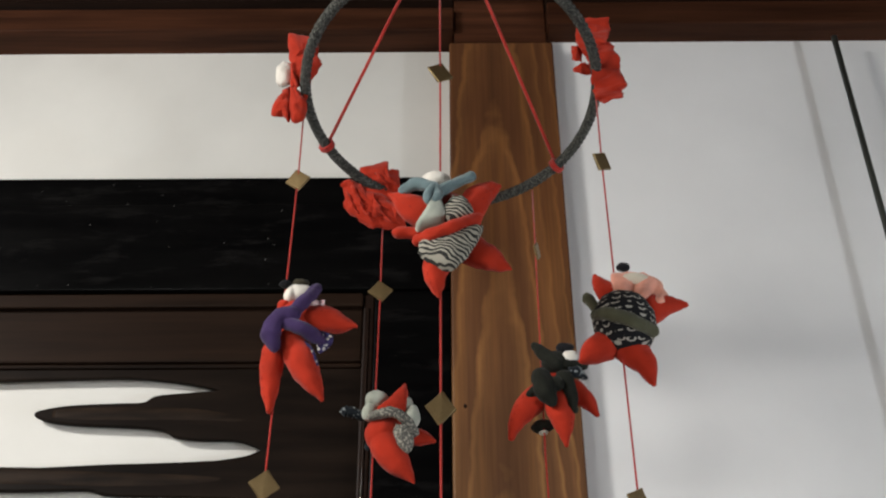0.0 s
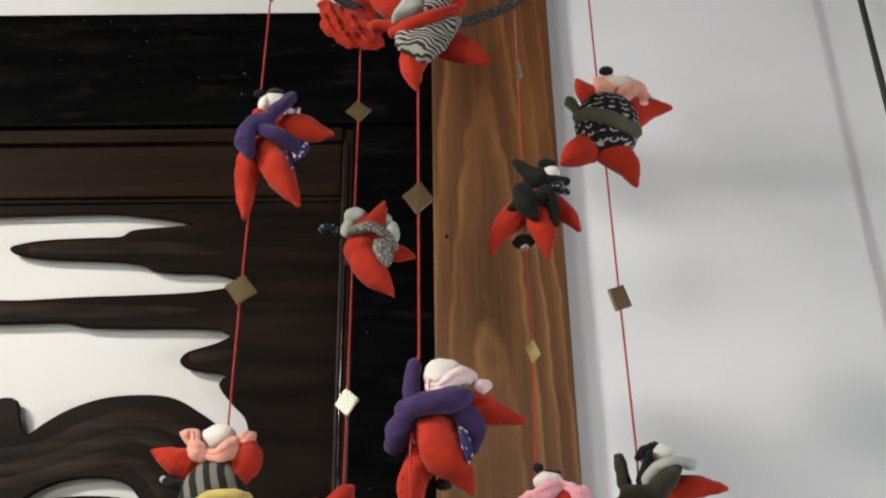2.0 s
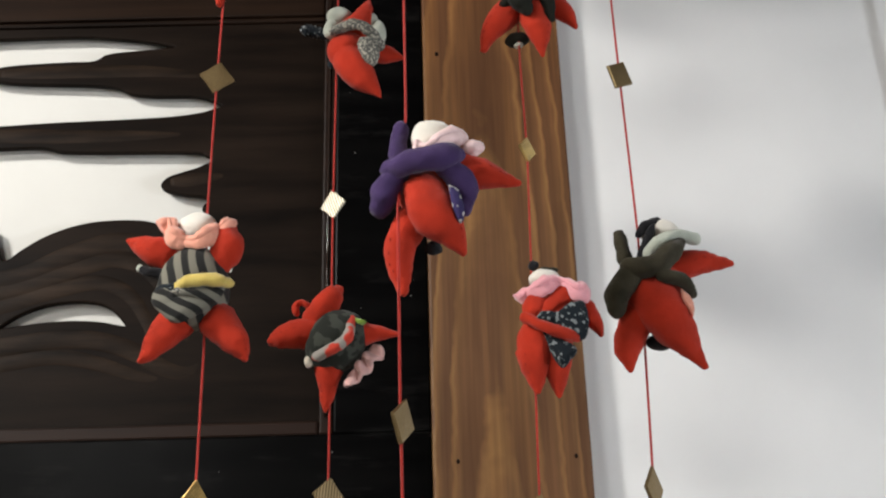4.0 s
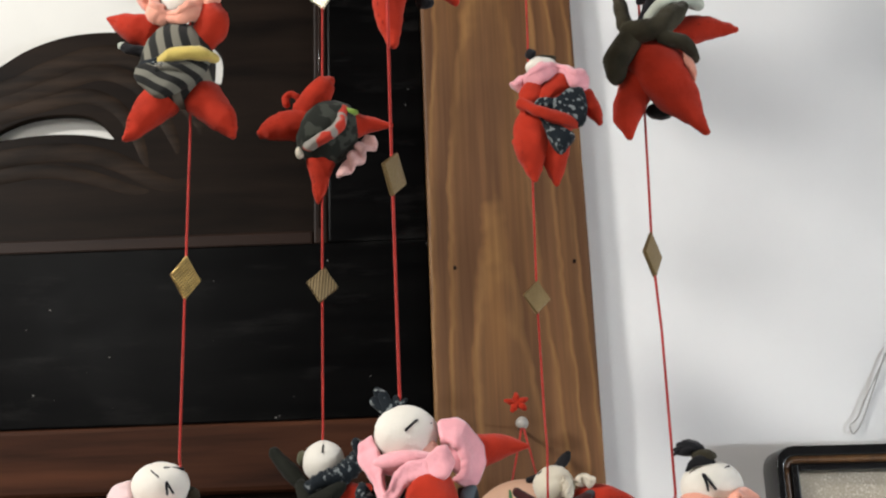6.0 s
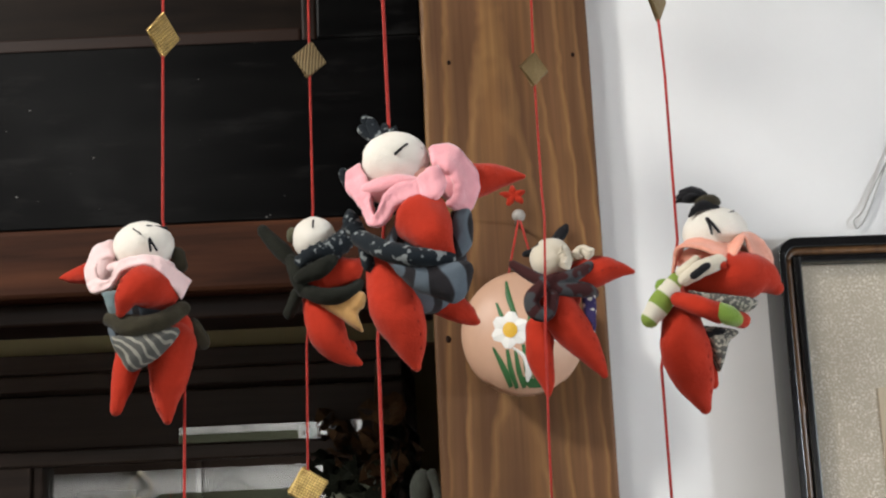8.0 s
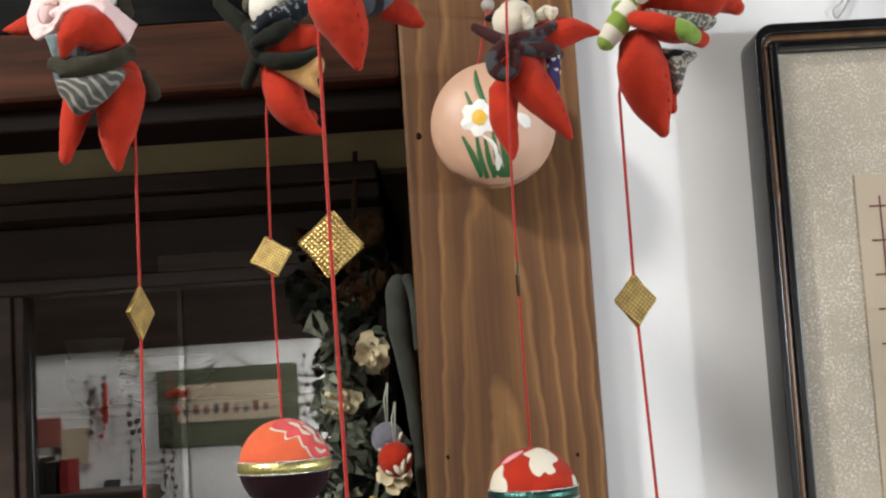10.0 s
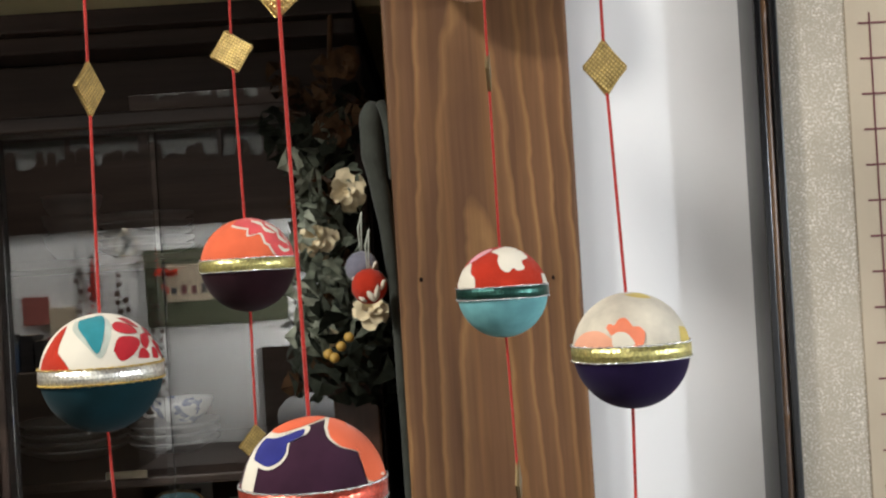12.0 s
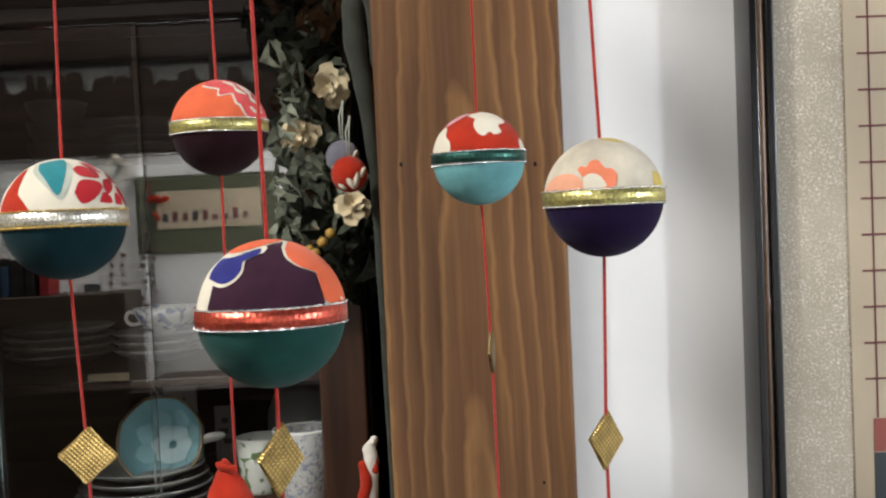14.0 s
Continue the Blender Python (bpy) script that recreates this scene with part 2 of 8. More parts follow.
DARK_MIX = print_cloth("dark_mixed_cloth", (0.02, 0.022, 0.018), (0.05, 0.055, 0.045), 130, "patches")
GREY_KNIT = print_cloth("grey_mottled_cloth", (0.10, 0.10, 0.09), (0.38, 0.36, 0.30), 600, "patches")
WINE = print_cloth("wine_check_cloth", (0.045, 0.014, 0.014), (0.055, 0.058, 0.062), 130, "patches")
TRICOLOUR = print_cloth("red_green_cream_cloth", (0.68, 0.64, 0.54), (0.22, 0.31, 0.06), 24, "stripes", turn=(0, 0.9, 0), third=(0.45, 0.04, 0.02))
BLUE_WHITE = print_cloth("purple_white_cloth", (0.04, 0.03, 0.10), (0.55, 0.53, 0.48), 240, "dots")
RED_GREY = print_cloth("red_grey_cloth", (0.30, 0.28, 0.25), (0.50, 0.05, 0.03), 90, "patches")
GOLD = brocade("gold_brocade")
# the same gold brocade turned from the lamp: shade put into the colour
SHADED_GOLD = gold_of("shaded_gold_brocade", (0.235, 0.165, 0.075), 1900, 0.45)
SILVER = gold_of("silver_braid", (0.78, 0.76, 0.68), 1000, 0.30, 0.45, 0.3)
SILVER_THREAD = gold_of("silver_thread", (0.80, 0.78, 0.72), 1600, 0.24, 1.0, 0.45)
RED_TINSEL = gold_of("red_tinsel", (0.58, 0.095, 0.06), 900, 0.30, 0.35, 0.25)
GREEN_TINSEL = gold_of("green_tinsel", (0.03, 0.10, 0.080), 900, 0.30, 0.5, 0.3)
LIME_TINSEL = gold_of("yellow_green_tinsel", (0.58, 0.53, 0.20), 900, 0.30, 0.45, 0.3)

WHITE_WALL = plaster("white_plaster", (0.80, 0.80, 0.79))
STRIP_WALL = plaster("aged_white_plaster", (0.68, 0.67, 0.63), 0.07)
BEIGE_WALL = plaster("beige_plaster", (0.80, 0.70, 0.46), 0.08)
EBONY = wood("black_brown_wood", (0.020, 0.0145, 0.012), (0.056, 0.038, 0.030), 0.45, (0.06, 1, 1), 50, 0.22)


def sawn_post(name):
    """A post sawn from the log: growth rings cut at a slant, so that the face shows long arches."""
    m, tree, b = nodes_of(name)
    v = coords(tree, (1, 1, 1))
    mp = tree.nodes.new("ShaderNodeMapping")
    tree.links.new(v, mp.inputs["Vector"])
    mp.inputs["Location"].default_value = (-0.008, 0.0958, 0)
    mp.inputs["Rotation"].default_value = (radians(2.58), radians(0.4), 0)
    mp.inputs["Scale"].default_value = (1, 1, 1)
    warp = tree.nodes.new("ShaderNodeTexNoise")
    warp.inputs["Scale"].default_value, warp.inputs["Detail"].default_value = 8.0, 2.0
    tree.links.new(coords(tree, (1, 1, 0.3)), warp.inputs["Vector"])
    add = tree.nodes.new("ShaderNodeVectorMath")
    add.operation = "MULTIPLY_ADD"
    tree.links.new(warp.outputs["Color"], add.inputs[0])
    add.inputs[1].default_value = (0.010, 0.010, 0.0)
    tree.links.new(mp.outputs["Vector"], add.inputs[2])
    w = tree.nodes.new("ShaderNodeTexWave")
    w.wave_type, w.rings_direction, w.wave_profile = "RINGS", "Z", "SAW"
    w.inputs["Scale"].default_value = 30.0
    w.inputs["Distortion"].default_value = 1.6
    w.inputs["Detail"].default_value = 2.0
    tree.links.new(add.outputs[0], w.inputs["Vector"])
    r = ramp(tree, [(0.0, (0.108, 0.054, 0.028)), (0.40, (0.124, 0.063, 0.032)), (0.68, (0.158, 0.083, 0.039)), (0.82, (0.232, 0.128, 0.055)), (0.90, (0.202, 0.108, 0.047)), (1.0, (0.108, 0.054, 0.028))])
    tree.links.new(w.outputs["Fac"], r.inputs[0])
    few = ramp(tree, [(0.34, (0.40, 0.40, 0.40)), (0.58, (1, 1, 1))])
    tree.links.new(noise_of(tree, coords(tree, (1, 1, 0.09)), 32, 2.0), few.inputs[0])
    lines = mixed(tree, few.outputs[0], (0.126, 0.063, 0.030), r.outputs[0])
    gold = ramp(tree, [(0.50, (0, 0, 0)), (0.70, (0.35, 0.35, 0.35))])
    tree.links.new(noise_of(tree, coords(tree, (1, 1, 0.055)), 62, 3.0), gold.inputs[0])
    lines = mixed(tree, gold.outputs[0], lines, (0.240, 0.124, 0.044))
    fine = ramp(tree, [(0.3, (0.84, 0.83, 0.82)), (0.7, (1.13, 1.13, 1.14))])
    tree.links.new(noise_of(tree, coords(tree, (1, 1, 0.03)), 260, 4.0), fine.inputs[0])
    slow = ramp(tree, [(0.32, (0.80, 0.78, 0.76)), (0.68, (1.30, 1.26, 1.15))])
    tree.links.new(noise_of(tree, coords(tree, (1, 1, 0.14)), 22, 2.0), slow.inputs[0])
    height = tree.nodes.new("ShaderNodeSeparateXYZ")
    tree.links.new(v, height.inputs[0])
    # towards the head, redder wood and the dimmer light there, both in the colour
    dim_red_top = ramp(tree, [(0.74, (1.0, 1.0, 1.0)), (0.90, (0.84, 0.68, 0.55))])
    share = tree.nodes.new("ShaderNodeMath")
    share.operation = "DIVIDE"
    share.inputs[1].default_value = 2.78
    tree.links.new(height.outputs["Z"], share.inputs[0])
    tree.links.new(share.outputs[0], dim_red_top.inputs[0])
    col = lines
    for other in (fine, slow, dim_red_top):
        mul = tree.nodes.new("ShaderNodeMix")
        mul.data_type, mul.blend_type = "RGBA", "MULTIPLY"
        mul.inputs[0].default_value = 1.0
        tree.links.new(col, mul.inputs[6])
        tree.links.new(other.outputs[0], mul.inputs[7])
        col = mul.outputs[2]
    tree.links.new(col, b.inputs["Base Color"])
    b.inputs["Roughness"].default_value = 0.55
    b.inputs["Specular IOR Level"].default_value = 0.2
    bump(tree, b, r.outputs[0], 0.10, 0.0005)
    return m


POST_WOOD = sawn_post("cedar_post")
RAIL_WOOD = wood("brown_rail_wood", (0.020, 0.0080, 0.0045), (0.092, 0.034, 0.0165), 0.55, (0.06, 1, 1), 60, 0.07)
DARK_WOOD = wood("dark_brown_wood", (0.006, 0.0032, 0.0022), (0.023, 0.0108, 0.0066), 0.5, (0.06, 1, 1), 50, 0.12)
CARVED = wood("carved_dark_wood", (0.0038, 0.0026, 0.0020), (0.0165, 0.0106, 0.0074), 0.5, (0.12, 1, 1), 45, 0.045)


def dusty_lacquer(name):
    """Old black lacquer: a dull gloss with specks of dust."""
    m, tree, b = nodes_of(name)
    v = coords(tree)
    base = ramp(tree, [(0.35, (0.0012, 0.0012, 0.0013)), (0.7, (0.0034, 0.0033, 0.0032))])
    tree.links.new(noise_of(tree, coords(tree, (0.10, 1, 1)), 34, 5.0), base.inputs[0])
    speck = tree.nodes.new("ShaderNodeTexVoronoi")
    speck.inputs["Scale"].default_value = 75
    tree.links.new(v, speck.inputs["Vector"])
    dots = ramp(tree, [(0.035, (1, 1, 1)), (0.06, (0, 0, 0))])
    tree.links.new(speck.outputs["Distance"], dots.inputs[0])
    some = ramp(tree, [(0.46, (0, 0, 0)), (0.58, (1, 1, 1))])
    tree.links.new(noise_of(tree, v, 14, 2.0), some.inputs[0])
    both = tree.nodes.new("ShaderNodeMath")
    both.operation = "MULTIPLY"
    tree.links.new(dots.outputs[0], both.inputs[0])
    tree.links.new(some.outputs[0], both.inputs[1])
    scuff = ramp(tree, [(0.54, (0, 0, 0)), (0.76, (0.5, 0.5, 0.5))])
    tree.links.new(noise_of(tree, coords(tree, (0.22, 1, 1)), 60, 6.0, 0.7), scuff.inputs[0])
    worn = mixed(tree, scuff.outputs[0], base.outputs[0], (0.020, 0.019, 0.018))
    tree.links.new(mixed(tree, both.outputs[0], worn, (0.22, 0.21, 0.20)), b.inputs["Base Color"])
    rr = ramp(tree, [(0.3, (0.30, 0.30, 0.30)), (0.75, (0.40, 0.40, 0.40))])
    tree.links.new(noise_of(tree, v, 30, 5.0), rr.inputs[0])
    tree.links.new(rr.outputs[0], b.inputs["Roughness"])
    b.inputs["Specular IOR Level"].default_value = 0.032
    return m


LACQUER = dusty_lacquer("black_lacquer")
CEILING = wood("ceiling_boards", (0.018, 0.009, 0.007), (0.045, 0.022, 0.015), 0.6, (0.05, 1, 1), 40)
GLASS = glass_of("cabinet_glass")


# ---- mesh tools ----
def part(name, bm, material, parent=None, label="", smooth=False, bevel=0.0):
    """One mesh object from a bmesh; material: one, or a list of slots."""
    me = bpy.data.meshes.new(name)
    bm.normal_update()
    bm.to_mesh(me)
    bm.free()
    for m in material if isinstance(material, (list, tuple)) else [material]:
        me.materials.append(m)
    if smooth:
        me.polygons.foreach_set("use_smooth", [True] * len(me.polygons))
    ob = new(name, me)
    if parent:
        ob.parent = parent
    if label:
        tagged(ob, label)
    if bevel:
        mod = ob.modifiers.new("edges", "BEVEL")
        mod.width, mod.segments, mod.limit_method = bevel, 2, "ANGLE"
    return ob


def thing(name, place, label, category, group="", kind=""):
    ob = new(name)
    ob.location = place
    ob.empty_display_size = 0.02
    return tagged(ob, label, category, group, kind)


def box(lo, hi, bm=None):
    bm = bm or bmesh.new()
    v = [bm.verts.new((x, y, z)) for x in (lo[0], hi[0]) for y in (lo[1], hi[1]) for z in (lo[2], hi[2])]
    for f in ((0, 1, 3, 2), (4, 6, 7, 5), (0, 4, 5, 1), (2, 3, 7, 6), (0, 2, 6, 4), (1, 5, 7, 3)):
        bm.faces.new([v[i] for i in f])
    return bm


def board(name, lo, hi, material, parent=None, label="", bevel=0.002):
    """A squared piece with softly broken edges."""
    return part(name, box(lo, hi), material, parent, label, bevel=bevel)


def structure(name, lo, hi, material, label, category, bevel=0.0):
    return tagged(part(name, box(lo, hi), material, bevel=bevel), label, category, kind="structure")


def lathe(profile, segments=32, bm=None, centre=(0, 0, 0)):
    """A turned shape from (radius, height) steps."""
    bm = bm or bmesh.new()
    c, rings = Vector(centre), []
    for r, h in profile:
        if r < 1e-6:
            rings.append([bm.verts.new(c + Vector((0, 0, h)))])
        else:
            rings.append([bm.verts.new(c + Vector((r * math.cos(a), r * math.sin(a), h))) for a in (2 * math.pi * k / segments for k in range(segments))])
    for a, b in zip(rings, rings[1:]):
        for k in range(segments):
            n = (k + 1) % segments
            some = [a[k % len(a)], a[n % len(a)], b[n % len(b)], b[k % len(b)]]
            some = [v for i, v in enumerate(some) if v not in some[:i]]
            if len(some) > 2:
                bm.faces.new(some)
    return bm


def tube(bm, spine, radii, sides=10, slot=0, flat=1.0, up=(0, -1, 0), caps=True):
    """A round or flattened tube through the points of spine; radii: one, or one a point."""
    pts = [Vector(p) for p in spine]
    radii = radii if isinstance(radii, (list, tuple)) else [radii] * len(pts)
    rings, side = [], None
    for i, p in enumerate(pts):
        d = (pts[min(i + 1, len(pts) - 1)] - pts[max(i - 1, 0)]).normalized()
        ref = side if side is not None else Vector(up)
        if abs(d.dot(ref.normalized())) > 0.98:
            ref = Vector((0.3, 0.5, 0.8))
        b = d.cross(ref).normalized()
        side = b.cross(d).normalized()
        rings.append([bm.verts.new(p + radii[i] * (math.cos(a) * b + flat * math.sin(a) * side)) for a in (2 * math.pi * k / sides for k in range(sides))])
    faces = []
    for a, b in zip(rings, rings[1:]):
        for k in range(sides):
            faces.append(bm.faces.new((a[k], a[(k + 1) % sides], b[(k + 1) % sides], b[k])))
    if caps:
        faces.append(bm.faces.new(list(reversed(rings[0]))))
        faces.append(bm.faces.new(rings[-1]))
    for f in faces:
        f.material_index, f.smooth = slot, True
    return faces


def smooth_path(points, steps=6):
    """Catmull-Rom through the given points."""
    p = [Vector(q) for q in points]
    p = [2 * p[0] - p[1]] + p + [2 * p[-1] - p[-2]]
    out = []
    for i in range(1, len(p) - 2):
        for k in range(steps):
            t = k / steps
            a, b, c, d = p[i - 1 : i + 3]
            out.append(0.5 * ((2 * b) + (c - a) * t + (2 * a - 5 * b + 4 * c - d) * t * t + (3 * b - a - 3 * c + d) * t**3))
    return out + [p[-2]]


def outline_solid(outlines, depth, bevel, resolution=6, smooth=True):
    """A flat board with the first outline as its edge and the others as openings, standing in the xz plane: mesh data."""
    cu = bpy.data.curves.new("outline", "CURVE")
    cu.dimensions, cu.fill_mode, cu.extrude, cu.bevel_depth, cu.bevel_resolution = "2D", "BOTH", depth / 2, bevel, 3
    for pts, soft in outlines:
        pts = [(x, z, 0) for x, z in pts]
        if soft:
            loop = smooth_path(pts + pts[:1], 5)[:-1]
            pts = [tuple(q) for q in loop]
        sp = cu.splines.new("POLY")
        sp.points.add(len(pts) - 1)
        for q, co in zip(sp.points, pts):
            q.co = (*co, 1)
        sp.use_cyclic_u = True
    ob = new("outline", cu)
    me = bpy.data.meshes.new_from_object(ob.evaluated_get(bpy.context.evaluated_depsgraph_get()))
    bpy.data.objects.remove(ob)
    bpy.data.curves.remove(cu)
    me.transform(Matrix.Rotation(math.pi / 2, 4, "X"))
    return me

# ---- the setting ----
structure("floor", (-2.6, -0.5, -0.05), (2.6, 2.1, 0.0), wood("floor_boards", (0.05, 0.03, 0.018), (0.12, 0.07, 0.04), 0.5, (0.05, 1, 1), 30), "dark polished floor boards of the room", "floor")
structure("ceiling", (-2.6, -0.5, 2.86), (2.6, 2.1, 2.90), CEILING, "dark stained board ceiling", "ceiling")
structure("wall_north_white", (0.160, 1.046, 0.0), (2.6, 1.16, 2.797), WHITE_WALL, "smooth white plaster wall beside the post", "wall")
structure("wall_north_strip", (-2.6, 1.062, 2.574), (0.042, 1.16, 2.797), STRIP_WALL, "narrow strip of aged white plaster above the transom", "wall")
structure("wall_behind_transom", (-2.6, 1.0625, 1.80), (0.042, 1.16, 2.574), STRIP_WALL, "aged white plaster behind the carved transom", "wall")
structure("wall_alcove_back", (-2.6, 1.92, 0.0), (0.171, 2.0, 2.2), BEIGE_WALL, "dim beige plaster at the back of the alcove", "wall")
structure("wall_over_cabinet", (-2.6, 1.30, 1.709), (0.0415, 1.33, 1.861), plaster("ochre_plaster", (0.50, 0.42, 0.23), 0.08), "ochre plaster strip above the cabinet", "wall")
structure("wall_alcove_side", (0.042, 1.161, 0.0), (0.16, 1.919, 2.2), EBONY, "dark boarded side of the alcove", "wall")
structure("ceiling_alcove", (-2.6, 1.161, 1.862), (0.0415, 1.919, 1.90), CEILING, "dark boards over the alcove", "ceiling")
structure("wall_west", (-2.7, -0.5, 0.0), (-2.6, 2.1, 2.9), BEIGE_WALL, "plain beige plaster wall", "wall")
structure("wall_east", (2.6, -0.5, 0.0), (2.7, 2.1, 2.9), WHITE_WALL, "plain white plaster wall", "wall")

# the post, with its darker head above the rail
post = thing("wooden_post", (0.1065, 1.09, 0), "upright cedar post with wavy grain, brown and slightly worn", "post", kind="structure")
shaft = bmesh.new()
rows = [[shaft.verts.new((x, y, z)) for x, y in ((-0.0645, -0.065), (r, -0.065), (r, 0.065), (-0.0645, 0.065))] for z, r in ((0.0, 0.0605), (1.2, 0.0605), (1.5, 0.0622), (1.9, 0.0645), (2.778, 0.0645))]
for a, b in zip(rows, rows[1:]):
    for k in range(4):
        shaft.faces.new((a[k], a[(k + 1) % 4], b[(k + 1) % 4], b[k]))
shaft.faces.new(rows[0][::-1])
shaft.faces.new(rows[-1])
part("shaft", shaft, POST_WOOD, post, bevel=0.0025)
board("head", (-0.058, -0.060, 2.778), (0.058, 0.06, 2.858), RAIL_WOOD, post, "darker stained head of the post", 0.002)
bm = bmesh.new()
for x, z, r in ((0.058, 1.4512, 0.0012), (0.1485, 1.447, 0.0011), (0.0625, 1.893, 0.0014), (0.052, 1.68, 0.002), (0.158, 1.895, 0.0014), (0.055, 2.28, 0.0018), (0.1445, 1.2307, 0.0009)):
    lathe([(0, 0.0), (r, 0.0), (r * 0.75, 0.0008), (0, 0.001)], 10, bm, (0, 0, 0))
    bm.verts.ensure_lookup_table()
    fresh = [v for v in bm.verts if not v.tag]
    for v in fresh:
        v.co = Vector((x - 0.1065 + v.co.x, -0.065 - v.co.z, z + v.co.y * 1.4))
        v.tag = True
part("knots", bm, DARK_WOOD, post, "small dark knots and nail holes")

# rails under the ceiling
for name, lo, hi in (("rail_west", (-2.6, 1.020, 2.797), (0.0475, 1.16, 2.835)), ("rail_east", (0.1655, 1.012, 2.797), (2.6, 1.16, 2.835))):
    tagged(board(name, lo, hi, RAIL_WOOD), "reddish brown wooden rail under the ceiling", "rail", kind="structure")
for name, lo, hi in (("beam_west", (-2.6, 1.030, 2.8355), (0.0475, 1.16, 2.86)), ("beam_east", (0.1655, 1.022, 2.8355), (2.6, 1.16, 2.86))):
    tagged(board(name, lo, hi, DARK_WOOD), "dark wooden beam against the ceiling", "beam", kind="structure")

# black lacquered frame round the transom
frame_thing = thing("transom_frame", (0, 1.03, 1.78), "glossy black lacquered frame round the carved transom", "frame", kind="structure")


def at(o, lo, hi):
    return tuple(a - b for a, b in zip(lo, o)), tuple(a - b for a, b in zip(hi, o))


o = (0, 1.03, 1.78)
for nm, lo, hi in (("top_rail", (-2.6, 1.030, 2.421), (0.0415, 1.093, 2.535)), ("top_bead", (-2.6, 1.038, 2.5352), (0.0415, 1.093, 2.578)),
                   ("side_stile", (-0.0395, 1.034, 1.921), (0.0415, 1.093, 2.4208)), ("bottom_rail", (-2.6, 1.033, 1.7770), (0.0415, 1.093, 1.9208))):
    board(nm, *at(o, lo, hi), LACQUER, frame_thing)

# the carved transom panel: a board with drifting cloud openings
transom = thing("carved_transom", (-0.4, 1.05, 1.92), "dark brown carved openwork transom panel with drifting clouds", "transom", kind="structure")
o = (-0.4, 1.05, 1.92)
BORDER = wood("worn_border_wood", (0.0055, 0.0034, 0.0025), (0.027, 0.0148, 0.0092), 0.5, (0.05, 1, 1), 42, 0.05)
board("top_border", *at(o, (-2.6, 1.044, 2.3412), (-0.0525, 1.070, 2.4205)), BORDER, transom, "reddish brown border board")
board("top_border_bead", *at(o, (-2.6, 1.046, 2.3352), (-0.0525, 1.070, 2.3404)), BORDER, transom)
board("top_moulding", *at(o, (-2.6, 1.036, 2.4035), (-0.0525, 1.0438, 2.4200)), BORDER, transom)
board("side_edge", *at(o, (-0.052, 1.040, 1.9215), (-0.040, 1.070, 2.4205)), DARK_WOOD, transom, "shiny bevelled edge strip")
board("bottom_edge", *at(o, (-2.6, 1.040, 1.9215), (-0.0525, 1.070, 1.934)), DARK_WOOD, transom, "shiny bevelled edge strip")
UPPER_DRIFT = [(-0.62, 2.312), (-0.5, 2.322), (-0.411, 2.3254), (-0.353, 2.3265), (-0.295, 2.3271), (-0.259, 2.3242), (-0.218, 2.3179), (-0.196, 2.3108), (-0.217, 2.308), (-0.24, 2.306), (-0.263, 2.3033), (-0.275, 2.2962), (-0.302, 2.2952), (-0.348, 2.2932), (-0.373, 2.2893), (-0.383, 2.2851), (-0.369, 2.279), (-0.345, 2.2752), (-0.31, 2.2731), (-0.27, 2.2709), (-0.248, 2.2672), (-0.236, 2.2606), (-0.212, 2.2575), (-0.172, 2.2559), (-0.149, 2.2454), (-0.157, 2.2395), (-0.171, 2.2355), (-0.198, 2.232), (-0.254, 2.2297), (-0.304, 2.2285), (-0.392, 2.2246), (-0.5, 2.223), (-0.62, 2.2334)]
MIDDLE_DRIFT = [(-0.62, 2.1998), (-0.5, 2.206), (-0.389, 2.2042), (-0.323, 2.205), (-0.307, 2.2028), (-0.294, 2.1996), (-0.25, 2.1979), (-0.173, 2.1961), (-0.161, 2.1922), (-0.153, 2.1868), (-0.166, 2.1784), (-0.182, 2.173), (-0.195, 2.1682), (-0.2, 2.161), (-0.193, 2.1555), (-0.178, 2.152), (-0.162, 2.150), (-0.155, 2.1453), (-0.16, 2.1386), (-0.159, 2.1328), (-0.146, 2.1171), (-0.136, 2.1065), (-0.131, 2.096), (-0.130, 2.0831), (-0.133, 2.0715), (-0.145, 2.078), (-0.160, 2.0935), (-0.177, 2.1062), (-0.199, 2.1195), (-0.22, 2.1248), (-0.252, 2.1248), (-0.277, 2.1205), (-0.302, 2.1108), (-0.321, 2.0985), (-0.334, 2.0884), (-0.341, 2.0929), (-0.346, 2.1047), (-0.356, 2.124), (-0.4, 2.116), (-0.5, 2.098), (-0.62, 2.1184)]
LOWER_DRIFT = [(-0.34, 2.0225), (-0.32, 2.037), (-0.297, 2.0465), (-0.271, 2.0498), (-0.25, 2.0482), (-0.237, 2.043), (-0.227, 2.0335), (-0.222, 2.0235), (-0.245, 2.0278), (-0.27, 2.0296), (-0.294, 2.0286), (-0.316, 2.026)]
OPENINGS = [UPPER_DRIFT, MIDDLE_DRIFT, LOWER_DRIFT]
edge = [(-2.6, 1.9345), (-0.053, 1.9345), (-0.053, 2.3345), (-2.6, 2.3345)]
me = outline_solid([([(x - o[0], z - o[2]) for x, z in edge], False)] + [([(x - o[0], z - o[2]) for x, z in h], True) for h in OPENINGS], 0.0032, 0.0018)
me.materials.append(CARVED)
panel = new("panel", me)
panel.parent, panel.location = transom, (0, 0.0025, 0)
# lighter than the panel: the highlights along the ridges are put into the colour
LIT_RIDGE = wood("lit_ridge_wood", (0.005, 0.0036, 0.0028), (0.034, 0.0220, 0.0148), 0.5, (0.14, 1, 1), 90, 0.05)


